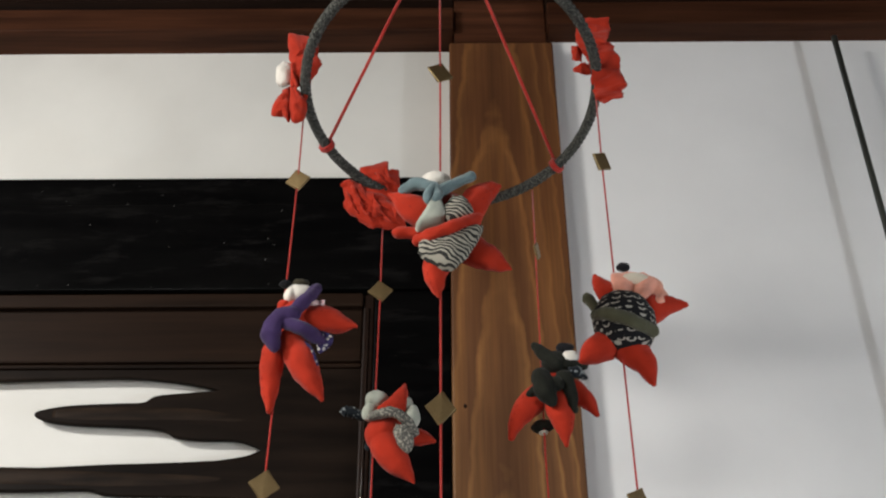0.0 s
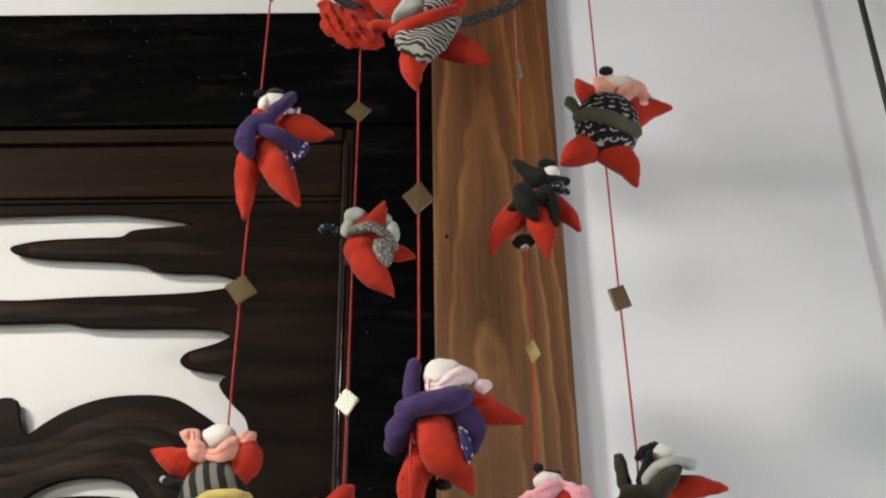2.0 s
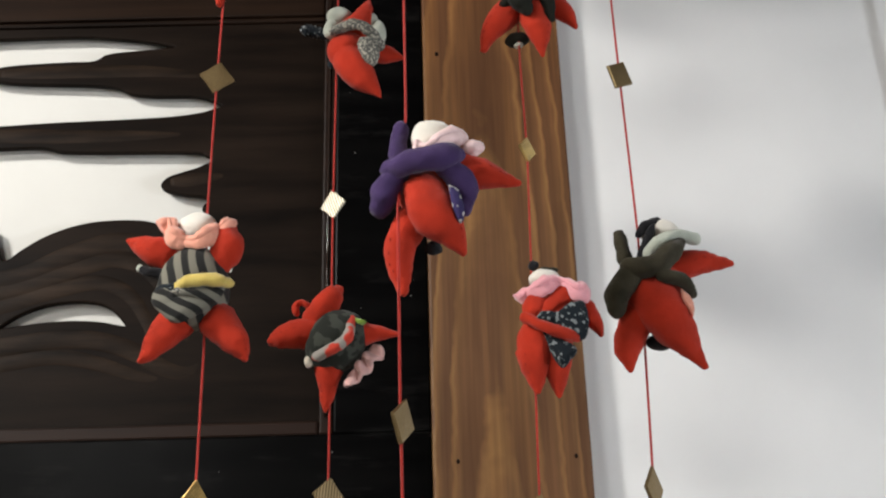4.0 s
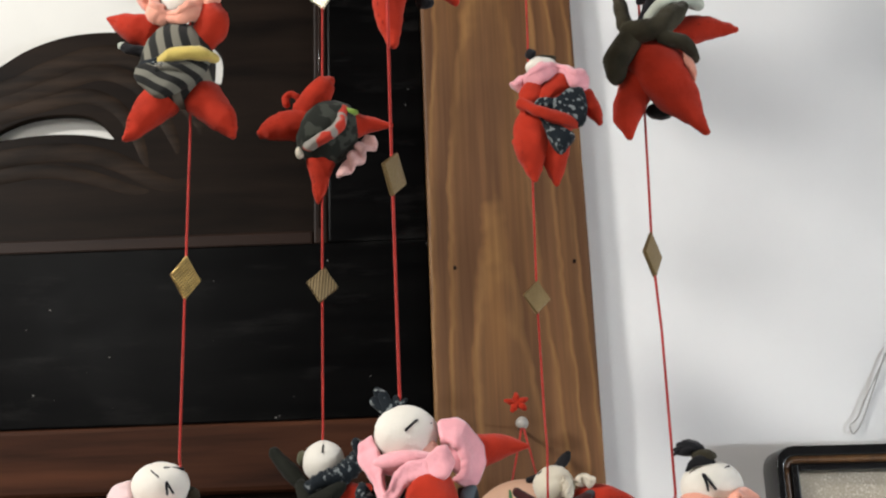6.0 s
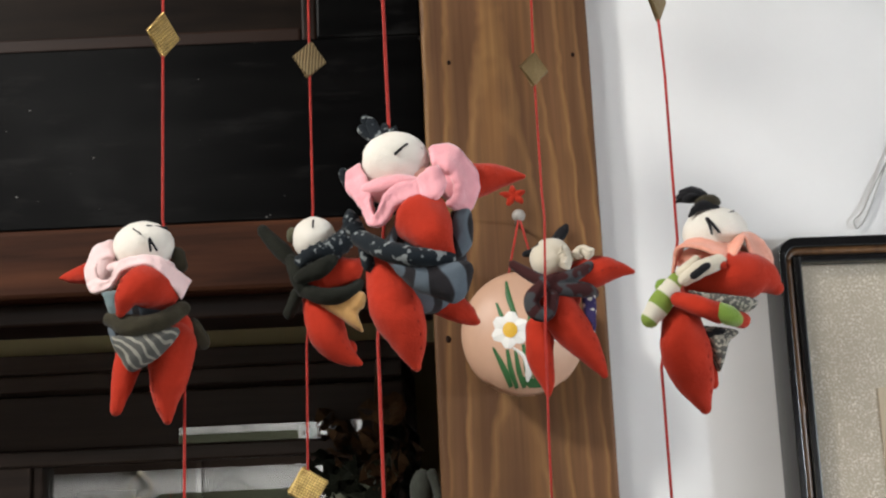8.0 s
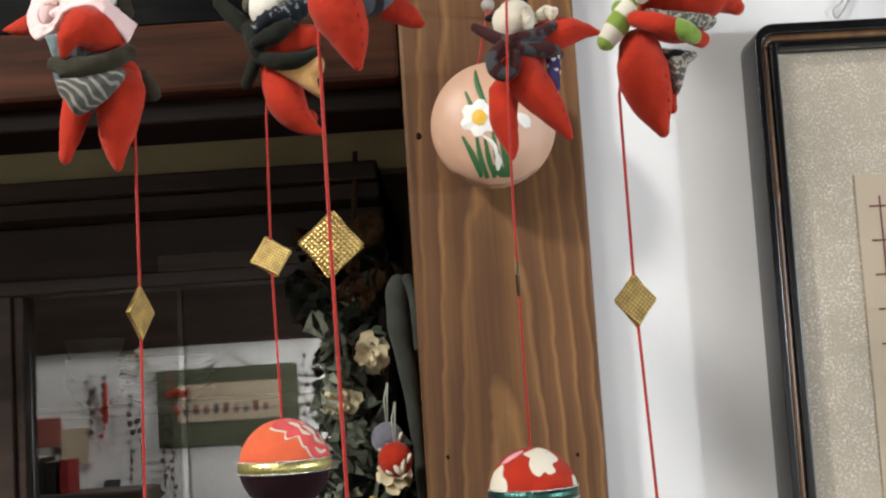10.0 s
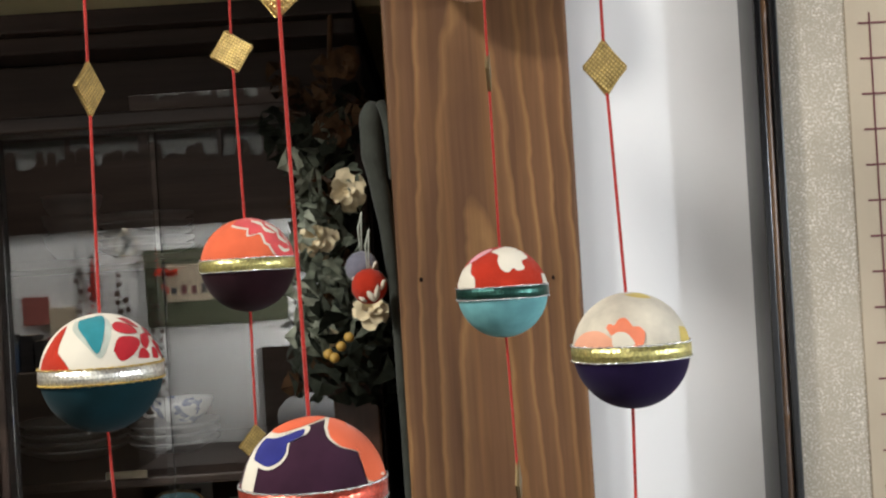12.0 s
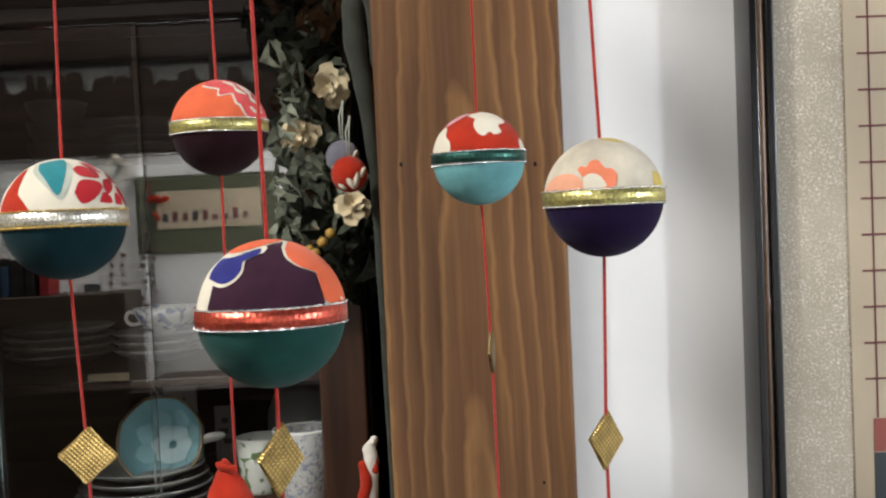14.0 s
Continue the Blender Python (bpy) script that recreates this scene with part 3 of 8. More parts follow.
def carved_ridge(r, *pts):
    """A rounded ridge of the carving, swelling in the middle and running out at its ends."""
    bm = bmesh.new()
    sp = smooth_path([(x - o[0], -0.001 + r * 0.13, z - o[2]) for x, z in pts], 6)
    n = len(sp)
    tube(bm, sp, [r * (0.25 + 0.75 * math.sin(math.pi * min(1, 0.12 + 0.88 * k / (n - 1))) ** 0.5) for k in range(n)], 14, flat=0.21)
    part("carved_ridge", bm, LIT_RIDGE, transom, "rounded carved cloud or wave ridge")


carved_ridge(0.012, (-0.60, 2.085), (-0.45, 2.062), (-0.331, 2.072), (-0.281, 2.092), (-0.235, 2.105), (-0.19, 2.092), (-0.168, 2.062), (-0.150, 2.035), (-0.150, 2.012))
carved_ridge(0.010, (-0.60, 2.070), (-0.45, 2.048), (-0.34, 2.058), (-0.281, 2.075), (-0.238, 2.088), (-0.205, 2.075), (-0.183, 2.045), (-0.170, 2.018), (-0.168, 1.998))
carved_ridge(0.009, (-0.55, 2.052), (-0.42, 2.036), (-0.34, 2.044), (-0.29, 2.058), (-0.25, 2.066), (-0.222, 2.054), (-0.205, 2.030), (-0.196, 2.006), (-0.19, 1.988))
carved_ridge(0.011, (-0.60, 1.985), (-0.45, 1.992), (-0.33, 2.008), (-0.27, 2.014), (-0.225, 2.006), (-0.185, 1.985), (-0.165, 1.982), (-0.148, 1.998))
carved_ridge(0.009, (-0.60, 1.970), (-0.45, 1.974), (-0.33, 1.992), (-0.28, 1.998), (-0.24, 1.990), (-0.205, 1.978), (-0.182, 1.976))
carved_ridge(0.009, (-0.366, 2.285), (-0.33, 2.285), (-0.27, 2.285), (-0.21, 2.283), (-0.15, 2.274))
carved_ridge(0.010, (-0.60, 2.218), (-0.40, 2.218), (-0.28, 2.214), (-0.16, 2.214))
carved_ridge(0.008, (-0.193, 2.164), (-0.172, 2.166), (-0.14, 2.170))
BEAD_GLOSS = gloss_paint("polished_bead", (0.02, 0.012, 0.009), 0.10, 0.04)
bm = bmesh.new()
tube(bm, [(-0.0465 - o[0], 1.0395 - o[1], z - o[2]) for z in (1.936, 2.1, 2.25, 2.402)], 0.0013, 10)
part("side_bead", bm, BEAD_GLOSS, transom, "thin polished bead", smooth=True)

# lintel under the transom
tagged(board("lintel", (-2.6, 1.026, 1.7238), (0.0415, 1.16, 1.7764), RAIL_WOOD, bevel=0.004), "reddish brown wooden lintel rail, scuffed", "lintel", kind="structure")
tagged(board("lintel_groove_strip", (-2.6, 1.045, 1.7065), (0.0415, 1.12, 1.7236), DARK_WOOD), "dark grooved strip under the lintel", "rail", kind="structure")

# ---- the wall behind the camera, which the cabinet glass mirrors ----
structure("wall_south_lower", (-2.6, -0.45, 0.0), (2.6, -0.35, 1.607), WHITE_WALL, "white plaster wall of the room", "wall")
structure("wall_south_upper", (-2.6, -0.45, 1.836), (2.6, -0.35, 2.86), EBONY, "dark boarded upper wall", "wall")
structure("lintel_south", (-2.6, -0.45, 1.607), (2.6, -0.34, 1.748), EBONY, "dark wooden lintel", "lintel")
# white plaster in a recess; its shade is put into the grey
structure("wall_south_white_strip", (-2.6, -0.45, 1.748), (2.6, -0.372, 1.836), plaster("shaded_strip_plaster", (0.24, 0.24, 0.225), 0.1), "white plaster strip behind an openwork transom", "wall")

# ---- the hanging mobile ----
STRANDS = "strands of the hanging mobile"

def mobile_string(*pts):
    """A red string of the mobile through the places given, from the hoop down."""
    bm = bmesh.new()
    top = Vector(pts[0])
    tube(bm, [Vector(p) - top for p in pts], 0.0007, 8)
    cord = part("mobile_string", bm, RED_CORD, smooth=True)
    cord.location = top
    return tagged(cord, "thin red twisted string hanging straight from the hoop", "string", STRANDS)


mobile_string((-0.086, 0.752, 2.452), (-0.088, 0.763, 2.365), (-0.093, 0.763, 2.094), (-0.094, 0.763, 1.998), (-0.091, 0.763, 1.905), (-0.091, 0.763, 1.719), (-0.08, 0.763, 1.64), (-0.0804, 0.763, 1.548), (-0.082, 0.763, 1.421), (-0.0775, 0.763, 1.316), (-0.077, 0.763, 1.1))
mobile_string((-0.022, 0.86, 2.42), (-0.022, 0.86, 2.314), (-0.025, 0.86, 2.046), (-0.026, 0.86, 1.837), (-0.026, 0.86, 1.743), (-0.0315, 0.86, 1.66), (-0.0327, 0.86, 1.581), (-0.0308, 0.86, 1.466), (-0.032, 0.86, 1.37), (-0.032, 0.86, 1.05))
mobile_string((0.033, 0.64, 2.5), (0.033, 0.655, 2.386), (0.033, 0.655, 1.999), (0.0285, 0.64, 1.937), (0.0285, 0.638, 1.88), (0.028, 0.655, 1.845), (0.029, 0.655, 1.728), (0.0215, 0.655, 1.64), (0.0217, 0.655, 1.562), (0.0236, 0.655, 1.383), (0.0242, 0.655, 1.333), (0.0245, 0.655, 1.05))
mobile_string((0.118, 0.853, 2.42), (0.117, 0.853, 2.261), (0.116, 0.853, 2.157), (0.117, 0.853, 2.083), (0.11, 0.853, 1.822), (0.11, 0.853, 1.745), (0.1085, 0.832, 1.725), (0.1045, 0.826, 1.662), (0.1038, 0.838, 1.607), (0.1043, 0.853, 1.561), (0.1042, 0.853, 1.443), (0.1062, 0.853, 1.342), (0.107, 0.853, 1.05))
mobile_string((0.166, 0.735, 2.448), (0.164, 0.73, 2.357), (0.165, 0.73, 2.068), (0.166, 0.73, 1.959), (0.16, 0.73, 1.811), (0.161, 0.73, 1.771), (0.16, 0.73, 1.689), (0.1475, 0.73, 1.63), (0.147, 0.73, 1.537), (0.15, 0.73, 1.418), (0.1465, 0.73, 1.319), (0.1465, 0.73, 1.05))

# the ring, wrapped in dark grey cord
ring = thing("hoop", (0.042, 0.748, 2.45), "round hoop wrapped in dark grey twisted cord", "hoop")
RING_TILT = Matrix.Rotation(radians(-15), 4, "X")
bm = bmesh.new()
N, R, r = 160, 0.127, 0.0047
for k in range(3):
    turns = 52
    pts = []
    for i in range(N * 5 + 1):
        a = 2 * math.pi * i / (N * 5)
        w = a * turns + 2 * math.pi * k / 3
        pts.append(RING_TILT @ Vector(((R + r * 0.5 * math.cos(w)) * math.cos(a), (R + r * 0.5 * math.cos(w)) * math.sin(a), r * 0.5 * math.sin(w))))
    tube(bm, pts, r * 0.56, 7, caps=False)
HOOP = print_cloth("dark_grey_cord", (0.035, 0.036, 0.033), (0.12, 0.12, 0.105), 700, "patches")
part("wrapped_rim", bm, HOOP, ring, smooth=True)
bm = bmesh.new()
tube(bm, [(-0.003, 0, 0.243), (-0.002, 0, 0.33), (-0.003, 0, 0.411)], 0.0018, 7)
part("hanging_cord", bm, RED_CORD, ring, "red cord from the ceiling", smooth=True)
for a in (153, 40, 246, 294):
    a = radians(a)
    bm = bmesh.new()
    foot = RING_TILT @ Vector((R * math.cos(a), R * math.sin(a), 0))
    apex = Vector((-0.003, 0.0, 0.245))
    tube(bm, [foot, foot.lerp(apex, 0.5), apex], 0.0016, 7)
    part("suspension_cord", bm, RED_CORD, ring, "taut red suspension cord", smooth=True)
    bm = bmesh.new()
    tang = RING_TILT @ Vector((-math.sin(a), math.cos(a), 0))
    for k in (-0.5, 0.5):
        c = foot + tang * 0.0028 * k
        rad = (foot.normalized() + Vector((0, 0, 0.01))).normalized()
        up = tang.cross(rad).normalized()
        tube(bm, [c + 0.0062 * (math.cos(w) * rad + math.sin(w) * up) for w in (2 * math.pi * j / 14 for j in range(15))], 0.0015, 6, caps=False)
    part("binding", bm, RED_CORD, ring, "red cord binding", smooth=True)


def ball(name, place, r, upper, lower, band, edge_band, label, turn=0.0, lift=0.0):
    """A cloth-covered ball in two halves with a shiny braid round its middle."""
    t = thing(name, place, label, "ball", "cloth balls of the mobile")
    t.rotation_euler = (0, 0, turn)
    n = 14
    up = lathe([(r * math.cos(math.pi / 2 * k / n), r * math.sin(math.pi / 2 * k / n)) for k in range(n)] + [(0, r)], 40)
    part("upper_half", up, upper, t, smooth=True)
    lo = lathe([(0, -r)] + [(r * math.cos(math.pi / 2 * k / n), -r * math.sin(math.pi / 2 * k / n)) for k in reversed(range(n))], 40)
    part("lower_half", lo, lower, t, smooth=True)
    h = r * 0.13
    bm = lathe([(r * 0.995, -h), (r * 1.02, -h), (r * 1.028, 0), (r * 1.02, h), (r * 0.995, h)], 56)
    part("braid", bm, band, t, smooth=True)
    for z in (-h, h):
        bm = bmesh.new()
        for k in range(200):
            a = 2 * math.pi * k / 200
            b = bmesh.ops.create_icosphere(bm, subdivisions=1, radius=r * (0.018 + 0.004 * math.sin(k * 5.1)))
            for v in b["verts"]:
                v.co += Vector((r * 1.022 * math.cos(a), r * 1.022 * math.sin(a), z + r * 0.004 * math.sin(k * 2.3)))
        part("braid_edge", bm, edge_band, t, "beaded metallic edge thread", smooth=True)
    return t


def ball_print(t, r, m, lift, *outline):
    """A printed figure on the cloth of a ball: its outline as fractions of the radius to the right and up."""
    loop = smooth_path([(a, 0, u) for a, u in outline + outline[:1]], 4)[:-1]
    c = sum(loop, Vector()) / len(loop)
    bm = bmesh.new()

    def at_surface(q):
        a, u = q.x, q.z - 0.11
        k = math.hypot(a, u)
        if k > 0.985:
            a, u = a * 0.985 / k, u * 0.985 / k
        v = Matrix.Rotation(radians(-6.5), 3, "X") @ Vector((a, -math.sqrt(1 - a * a - u * u), u))
        v.z = max(v.z, 0.07)
        return v.normalized() * (r + lift)

    rings = [[bm.verts.new(at_surface(c + (q - c) * f)) for q in loop] for f in (1.0, 0.8, 0.6, 0.4, 0.2)]
    mid, n = bm.verts.new(at_surface(c)), len(loop)
    for p, q in zip(rings, rings[1:]):
        for k in range(n):
            bm.faces.new((p[k], p[(k + 1) % n], q[(k + 1) % n], q[k]))
    for k in range(n):
        bm.faces.new((rings[-1][k], rings[-1][(k + 1) % n], mid))
    part("printed_figure", bm, m, t, smooth=True)


def diamond(place, half_w, half_h, turn, lean=0.0, material=None, label="small gold brocade diamond on its cord"):
    """Two thin padded squares of brocade set corner up on the cord."""
    t = thing("brocade_diamond", place, label, "ornament", "brocade diamonds of the mobile")
    t.rotation_euler = (0, radians(lean), radians(turn))
    for side in (-1, 1):
        bm = bmesh.new()
        loop = [(0, half_h), (half_w, 0), (0, -half_h), (-half_w, 0)]
        back = [bm.verts.new((x, side * 0.00015, z)) for x, z in loop]
        front = [bm.verts.new((x * 0.94, side * 0.0011, z * 0.94)) for x, z in loop]
        mid = bm.verts.new((0, side * 0.0015, 0))
        for k in range(4):
            n = (k + 1) % 4
            bm.faces.new((back[k], back[n], front[n], front[k]))
            bm.faces.new((front[k], front[n], mid))
        bm.faces.new(back)
        bmesh.ops.recalc_face_normals(bm, faces=bm.faces[:])
        square = part("brocade_square", bm, material or GOLD, t)
        square.rotation_euler = (0, radians(3 * side if abs(turn) < 30 else 1 * side), 0)
    return t


class Doll:
    """A stuffed crepe doll, sewn up as one mesh: sleeves and legs, head, frill, bib and sash. Lengths in millimetres."""

    def __init__(self):
        self.bm, self.slots = bmesh.new(), []

    def slot(self, m):
        if m not in self.slots:
            self.slots.append(m)
        return self.slots.index(m)

    def limb(self, m, *steps, sides=20, crumple=0.0):
        """A stuffed tube with rounded ends through (x, y, z, radius)."""
        steps = [Vector(s) / 1000 for s in steps]
        path = []
        p = [2 * steps[0] - steps[1]] + steps + [2 * steps[-1] - steps[-2]]
        for i in range(1, len(p) - 2):
            for k in range(8):
                t = k / 8
                a, b, c, d = p[i - 1 : i + 3]
                q = 0.5 * (2 * b + (c - a) * t + (2 * a - 5 * b + 4 * c - d) * t * t + (3 * b - a - 3 * c + d) * t**3)
                path.append(q)
        path.append(p[-2])
        pts, radii = [Vector(q[:3]) for q in path], [max(q[3], 0.0003) for q in path]
        if crumple:
            radii = [r * (1 + crumple * math.sin(2.3 * i + 1.1 * len(pts))) for i, r in enumerate(radii)]
        d0, d1 = (pts[0] - pts[1]).normalized(), (pts[-1] - pts[-2]).normalized()
        lead = [(pts[0] + d0 * radii[0] * b, radii[0] * a) for a, b in ((0.25, 0.96), (0.62, 0.74), (0.92, 0.30))]
        tail = [(pts[-1] + d1 * radii[-1] * b, radii[-1] * a) for a, b in ((0.92, 0.30), (0.62, 0.74), (0.25, 0.96))]
        if m is RED and len(steps) == 4 and steps[0][3] > 0.008:
            self.seam(pts, radii)
        pts = [q for q, _ in lead] + pts + [q for q, _ in tail]
        radii = [r for _, r in lead] + radii + [r for _, r in tail]
        tube(self.bm, pts, radii, sides, self.slot(m))

    def seam(self, pts, radii):
        """A row of small stitches along a sleeve or a leg, where its two halves are sewn together."""
        lean = 0.75 if pts[-1].x > pts[0].x else -0.75
        for i in range(7, len(pts) - 3, 3):
            run = (pts[i + 1] - pts[i]).normalized()
            out = Vector((math.sin(lean), -math.cos(lean), 0))
            out = (out - run * out.dot(run)).normalized()
            a, b = pts[i] + out * radii[i] * 0.99, pts[i + 1] + out * radii[i + 1] * 0.99
            tube(self.bm, [a, (a + b) / 2 + out * 0.0001, b], 0.00028, 5, self.slot(STITCH))

    def bulb(self, m, place, sizes, turn=0.0):
        """A stuffed rounded form: centre, the three half sizes, a turn in its own plane."""
        made = bmesh.ops.create_uvsphere(self.bm, u_segments=20, v_segments=12, radius=1.0)
        mat = Matrix.Translation(Vector(place) / 1000) @ Matrix.Rotation(radians(turn), 4, "Y") @ Matrix.Diagonal((*(Vector(sizes) / 1000), 1))
        bmesh.ops.transform(self.bm, matrix=mat, verts=made["verts"])
        s = self.slot(m)
        for f in {f for v in made["verts"] for f in v.link_faces}:
            f.material_index, f.smooth = s, True

    def frill(self, m, *steps, waves=1.0):
        """A gathered frill: a soft, flattened, folded band through (x, y, z, half width)."""
        pts = smooth_path([s[:3] for s in steps], 22)
        wid = smooth_path([(s[3], 0, 0) for s in steps], 22)
        out, radii, run = [], [], 0.0
        for i, (p, w) in enumerate(zip(pts, wid)):
            run += (p - pts[i - 1]).length if i else 0.0
            ph = waves * run / max(w.x, 0.5) * 1.55
            off = Vector((0.10 * math.cos(ph), 0.34 * math.sin(ph), 0.26 * math.sin(ph + 0.9))) * w.x
            out.append((p + off) / 1000)
            radii.append(w.x * (0.98 + 0.20 * math.sin(ph * 1.0 + 2.0) + 0.03 * math.sin(ph * 4.3)) / 1000)
        ends = [0.3, 0.55, 0.75, 0.9] + [1.0] * (len(radii) - 8) + [0.9, 0.75, 0.55, 0.3]
        tube(self.bm, out, [r * e for r, e in zip(radii, ends)], 16, self.slot(m), flat=0.62)
        # the gathered crease along the middle of the band
        tube(self.bm, [q + Vector((0, -0.55 * r, 0.30 * r)) for q, r in zip(out, radii)], [0.34 * r * e for r, e in zip(radii, ends)], 8, self.slot(m))

    def ruff(self, m, thick, *pairs):
        """A doubled band of cloth between two edges, laid in folds: pairs of places on either edge."""
        one = smooth_path([p[:3] for p in pairs], 12)
        two = smooth_path([p[3:] for p in pairs], 12)
        slot, rings, n = self.slot(m), [], 16
        last = len(one) - 1
        for i, (a, b) in enumerate(zip(one, two)):
            along = (one[min(i + 1, last)] + two[min(i + 1, last)] - one[max(i - 1, 0)] - two[max(i - 1, 0)]).normalized()
            half = (b - a) * 0.5
            side = along.cross(half).normalized() * thick * min(1.0, 0.35 + 0.2 * min(i, last - i))
            wrinkle = 1.0 + 0.09 * math.sin(i * 0.43 + 1.3 * math.sin(i * 0.11)) + 0.04 * math.sin(i * 0.97 + 1.0)
            ring = []
            for k in range(n):
                c, q = math.cos(2 * math.pi * k / n), math.sin(2 * math.pi * k / n)
                dent = 1.0 - 0.42 * (1 - c * c)
                ring.append(self.bm.verts.new(((a + b) * 0.5 + half * c * (1 + 0.03 * math.sin(i * 0.5 + math.sin(i * 0.17))) + side * q * dent * wrinkle * (1.0 + 0.75 * abs(c))) / 1000))
            rings.append(ring)
        faces = [self.bm.faces.new((r[k], r[(k + 1) % n], z[(k + 1) % n], z[k])) for r, z in zip(rings, rings[1:]) for k in range(n)]
        faces += [self.bm.faces.new(rings[0][::-1]), self.bm.faces.new(rings[-1])]
        for f in faces:
            f.material_index, f.smooth = slot, True

    def pad(self, m, y, bulge, *corners):
        """A padded cloth piece, its outline given as (x, z), bulging towards the viewer."""
        s = self.slot(m)
        loop = smooth_path([(x, 0, z) for x, z in corners + corners[:1]], 5)[:-1]
        c = sum(loop, Vector()) / len(loop)
        rings = []
        for k, (f, b) in enumerate(((1.0, -2.5), (1.0, 0.0), (0.92, 0.40 * bulge), (0.78, 0.68 * bulge), (0.56, 0.88 * bulge), (0.28, 0.97 * bulge))):
            rings.append([self.bm.verts.new(((c + (q - c) * f) + Vector((0, y - b, 0))) / 1000) for q in loop])
        mid = self.bm.verts.new((c + Vector((0, y - bulge, 0))) / 1000)
        n = len(loop)
        faces = []
        for a, b in zip(rings, rings[1:]):
            faces += [self.bm.faces.new((a[k], a[(k + 1) % n], b[(k + 1) % n], b[k])) for k in range(n)]
        faces += [self.bm.faces.new((rings[-1][k], rings[-1][(k + 1) % n], mid)) for k in range(n)]
        for f in faces:
            f.material_index, f.smooth = s, True

    def done(self, name, place, label, group="crepe dolls of the mobile", category="doll", rumple=0.0010):
        bmesh.ops.recalc_face_normals(self.bm, faces=self.bm.faces[:])
        seed = Vector(place) * 37
        for v in self.bm.verts:
            q = v.co * 130 + seed
            v.co += Vector((noise.noise(q), noise.noise(q + Vector((9, 0, 0))), noise.noise(q + Vector((0, 9, 0))))) * rumple
            q = q * 2.9
            v.co += Vector((noise.noise(q), noise.noise(q + Vector((9, 0, 0))), noise.noise(q + Vector((0, 9, 0))))) * rumple * 0.45
        ob = part(name, self.bm, self.slots)
        ob.location = place
        return tagged(ob, label, category, group)


INK_RED = cloth("deep_red_print", (0.40, 0.018, 0.025), weave=1500, sheen=0.1, relief=0.12)
TEAL_PRINT = cloth("teal_print", (0.025, 0.20, 0.23), weave=1500, sheen=0.1, relief=0.12)
CREAM_PRINT = cloth("cream_print", (0.66, 0.61, 0.50), weave=1500, patch=0.05, sheen=0.1, relief=0.12)
ORANGE_PRINT = cloth("orange_print", (0.66, 0.125, 0.052), weave=1500, patch=0.1, sheen=0.1, relief=0.12)
CORAL_PRINT = cloth("coral_print", (0.74, 0.22, 0.12), weave=1500, patch=0.15, sheen=0.1, relief=0.12)
PALE_ORANGE = cloth("pale_orange_print", (0.74, 0.36, 0.23), weave=1500, patch=0.1, sheen=0.1, relief=0.12)
ROSE_PRINT = cloth("rose_print", (0.62, 0.085, 0.085), weave=1500, patch=0.25, sheen=0.1, relief=0.12)
BLUE_PRINT = cloth("blue_print", (0.025, 0.028, 0.17), weave=1500, sheen=0.1, relief=0.12)
OCHRE_PRINT = cloth("ochre_print", (0.55, 0.42, 0.12), weave=1500, sheen=0.1, relief=0.12)
# pale silvery ribs; the glint they catch is put into the colour too
GLINT_BROCADE = ribbed_brocade("pale_glint_brocade", (0.72, 0.69, 0.58), (0.26, 0.21, 0.12), 0.0019, radians(12))
RIBBED_GOLD = ribbed_brocade("dull_ribbed_brocade", (0.30, 0.22, 0.11), (0.10, 0.07, 0.032), 0.0019)
GOLD_THREAD = gold_of("gold_thread", (0.6, 0.42, 0.12), 3000, 0.35)

b = ball("cloth_ball", (-0.082, 0.763, 1.4205), 0.0266, CREAM_PRINT, cloth("dark_teal_crepe", (0.003, 0.021, 0.027), sheen=0.04, relief=0.12), SILVER, GOLD_THREAD, "cloth ball, cream with red and teal above, dark teal below", radians(21))
ball_print(b, 0.0266, RED, 0.00015, (-0.98, 0.13), (-0.92, 0.40), (-0.72, 0.73), (-0.52, 0.90), (-0.64, 0.66), (-0.69, 0.38), (-0.55, 0.13))
ball_print(b, 0.0266, GREY_GREEN, 0.00015, (-0.40, 0.96), (0.05, 1.00), (0.14, 0.73), (-0.05, 0.29), (-0.26, 0.50), (-0.44, 0.78))
ball_print(b, 0.0266, TEAL_PRINT, 0.0003, (-0.33, 0.96), (-0.14, 1.00), (0.05, 1.00), (0.02, 0.69), (-0.11, 0.36), (-0.29, 0.67), (-0.36, 0.83))
ball_print(b, 0.0266, INK_RED, 0.0003, (0.15, 0.83), (0.26, 0.89), (0.48, 0.81), (0.55, 0.68), (0.35, 0.67), (0.20, 0.73))
ball_print(b, 0.0266, INK_RED, 0.0003, (0.14, 0.40), (0.25, 0.61), (0.50, 0.61), (0.58, 0.50), (0.45, 0.31), (0.25, 0.22))
ball_print(b, 0.0266, INK_RED, 0.0003, (0.52, 0.25), (0.59, 0.42), (0.70, 0.36), (0.71, 0.25))
ball_print(b, 0.0266, INK_RED, 0.0003, (0.78, 0.25), (0.78, 0.44), (0.87, 0.37), (0.88, 0.25))
ball_print(b, 0.0266, INK_RED, 0.0003, (0.60, 0.65), (0.71, 0.68), (0.75, 0.53), (0.67, 0.40), (0.60, 0.50))
ball_print(b, 0.0266, INK_RED, 0.0003, (0.25, 0.96), (0.42, 0.95), (0.60, 0.77), (0.40, 0.87))
ball_print(b, 0.0266, INK_RED, 0.0003, (0.65, 0.80), (0.72, 0.77), (0.81, 0.63), (0.73, 0.66))
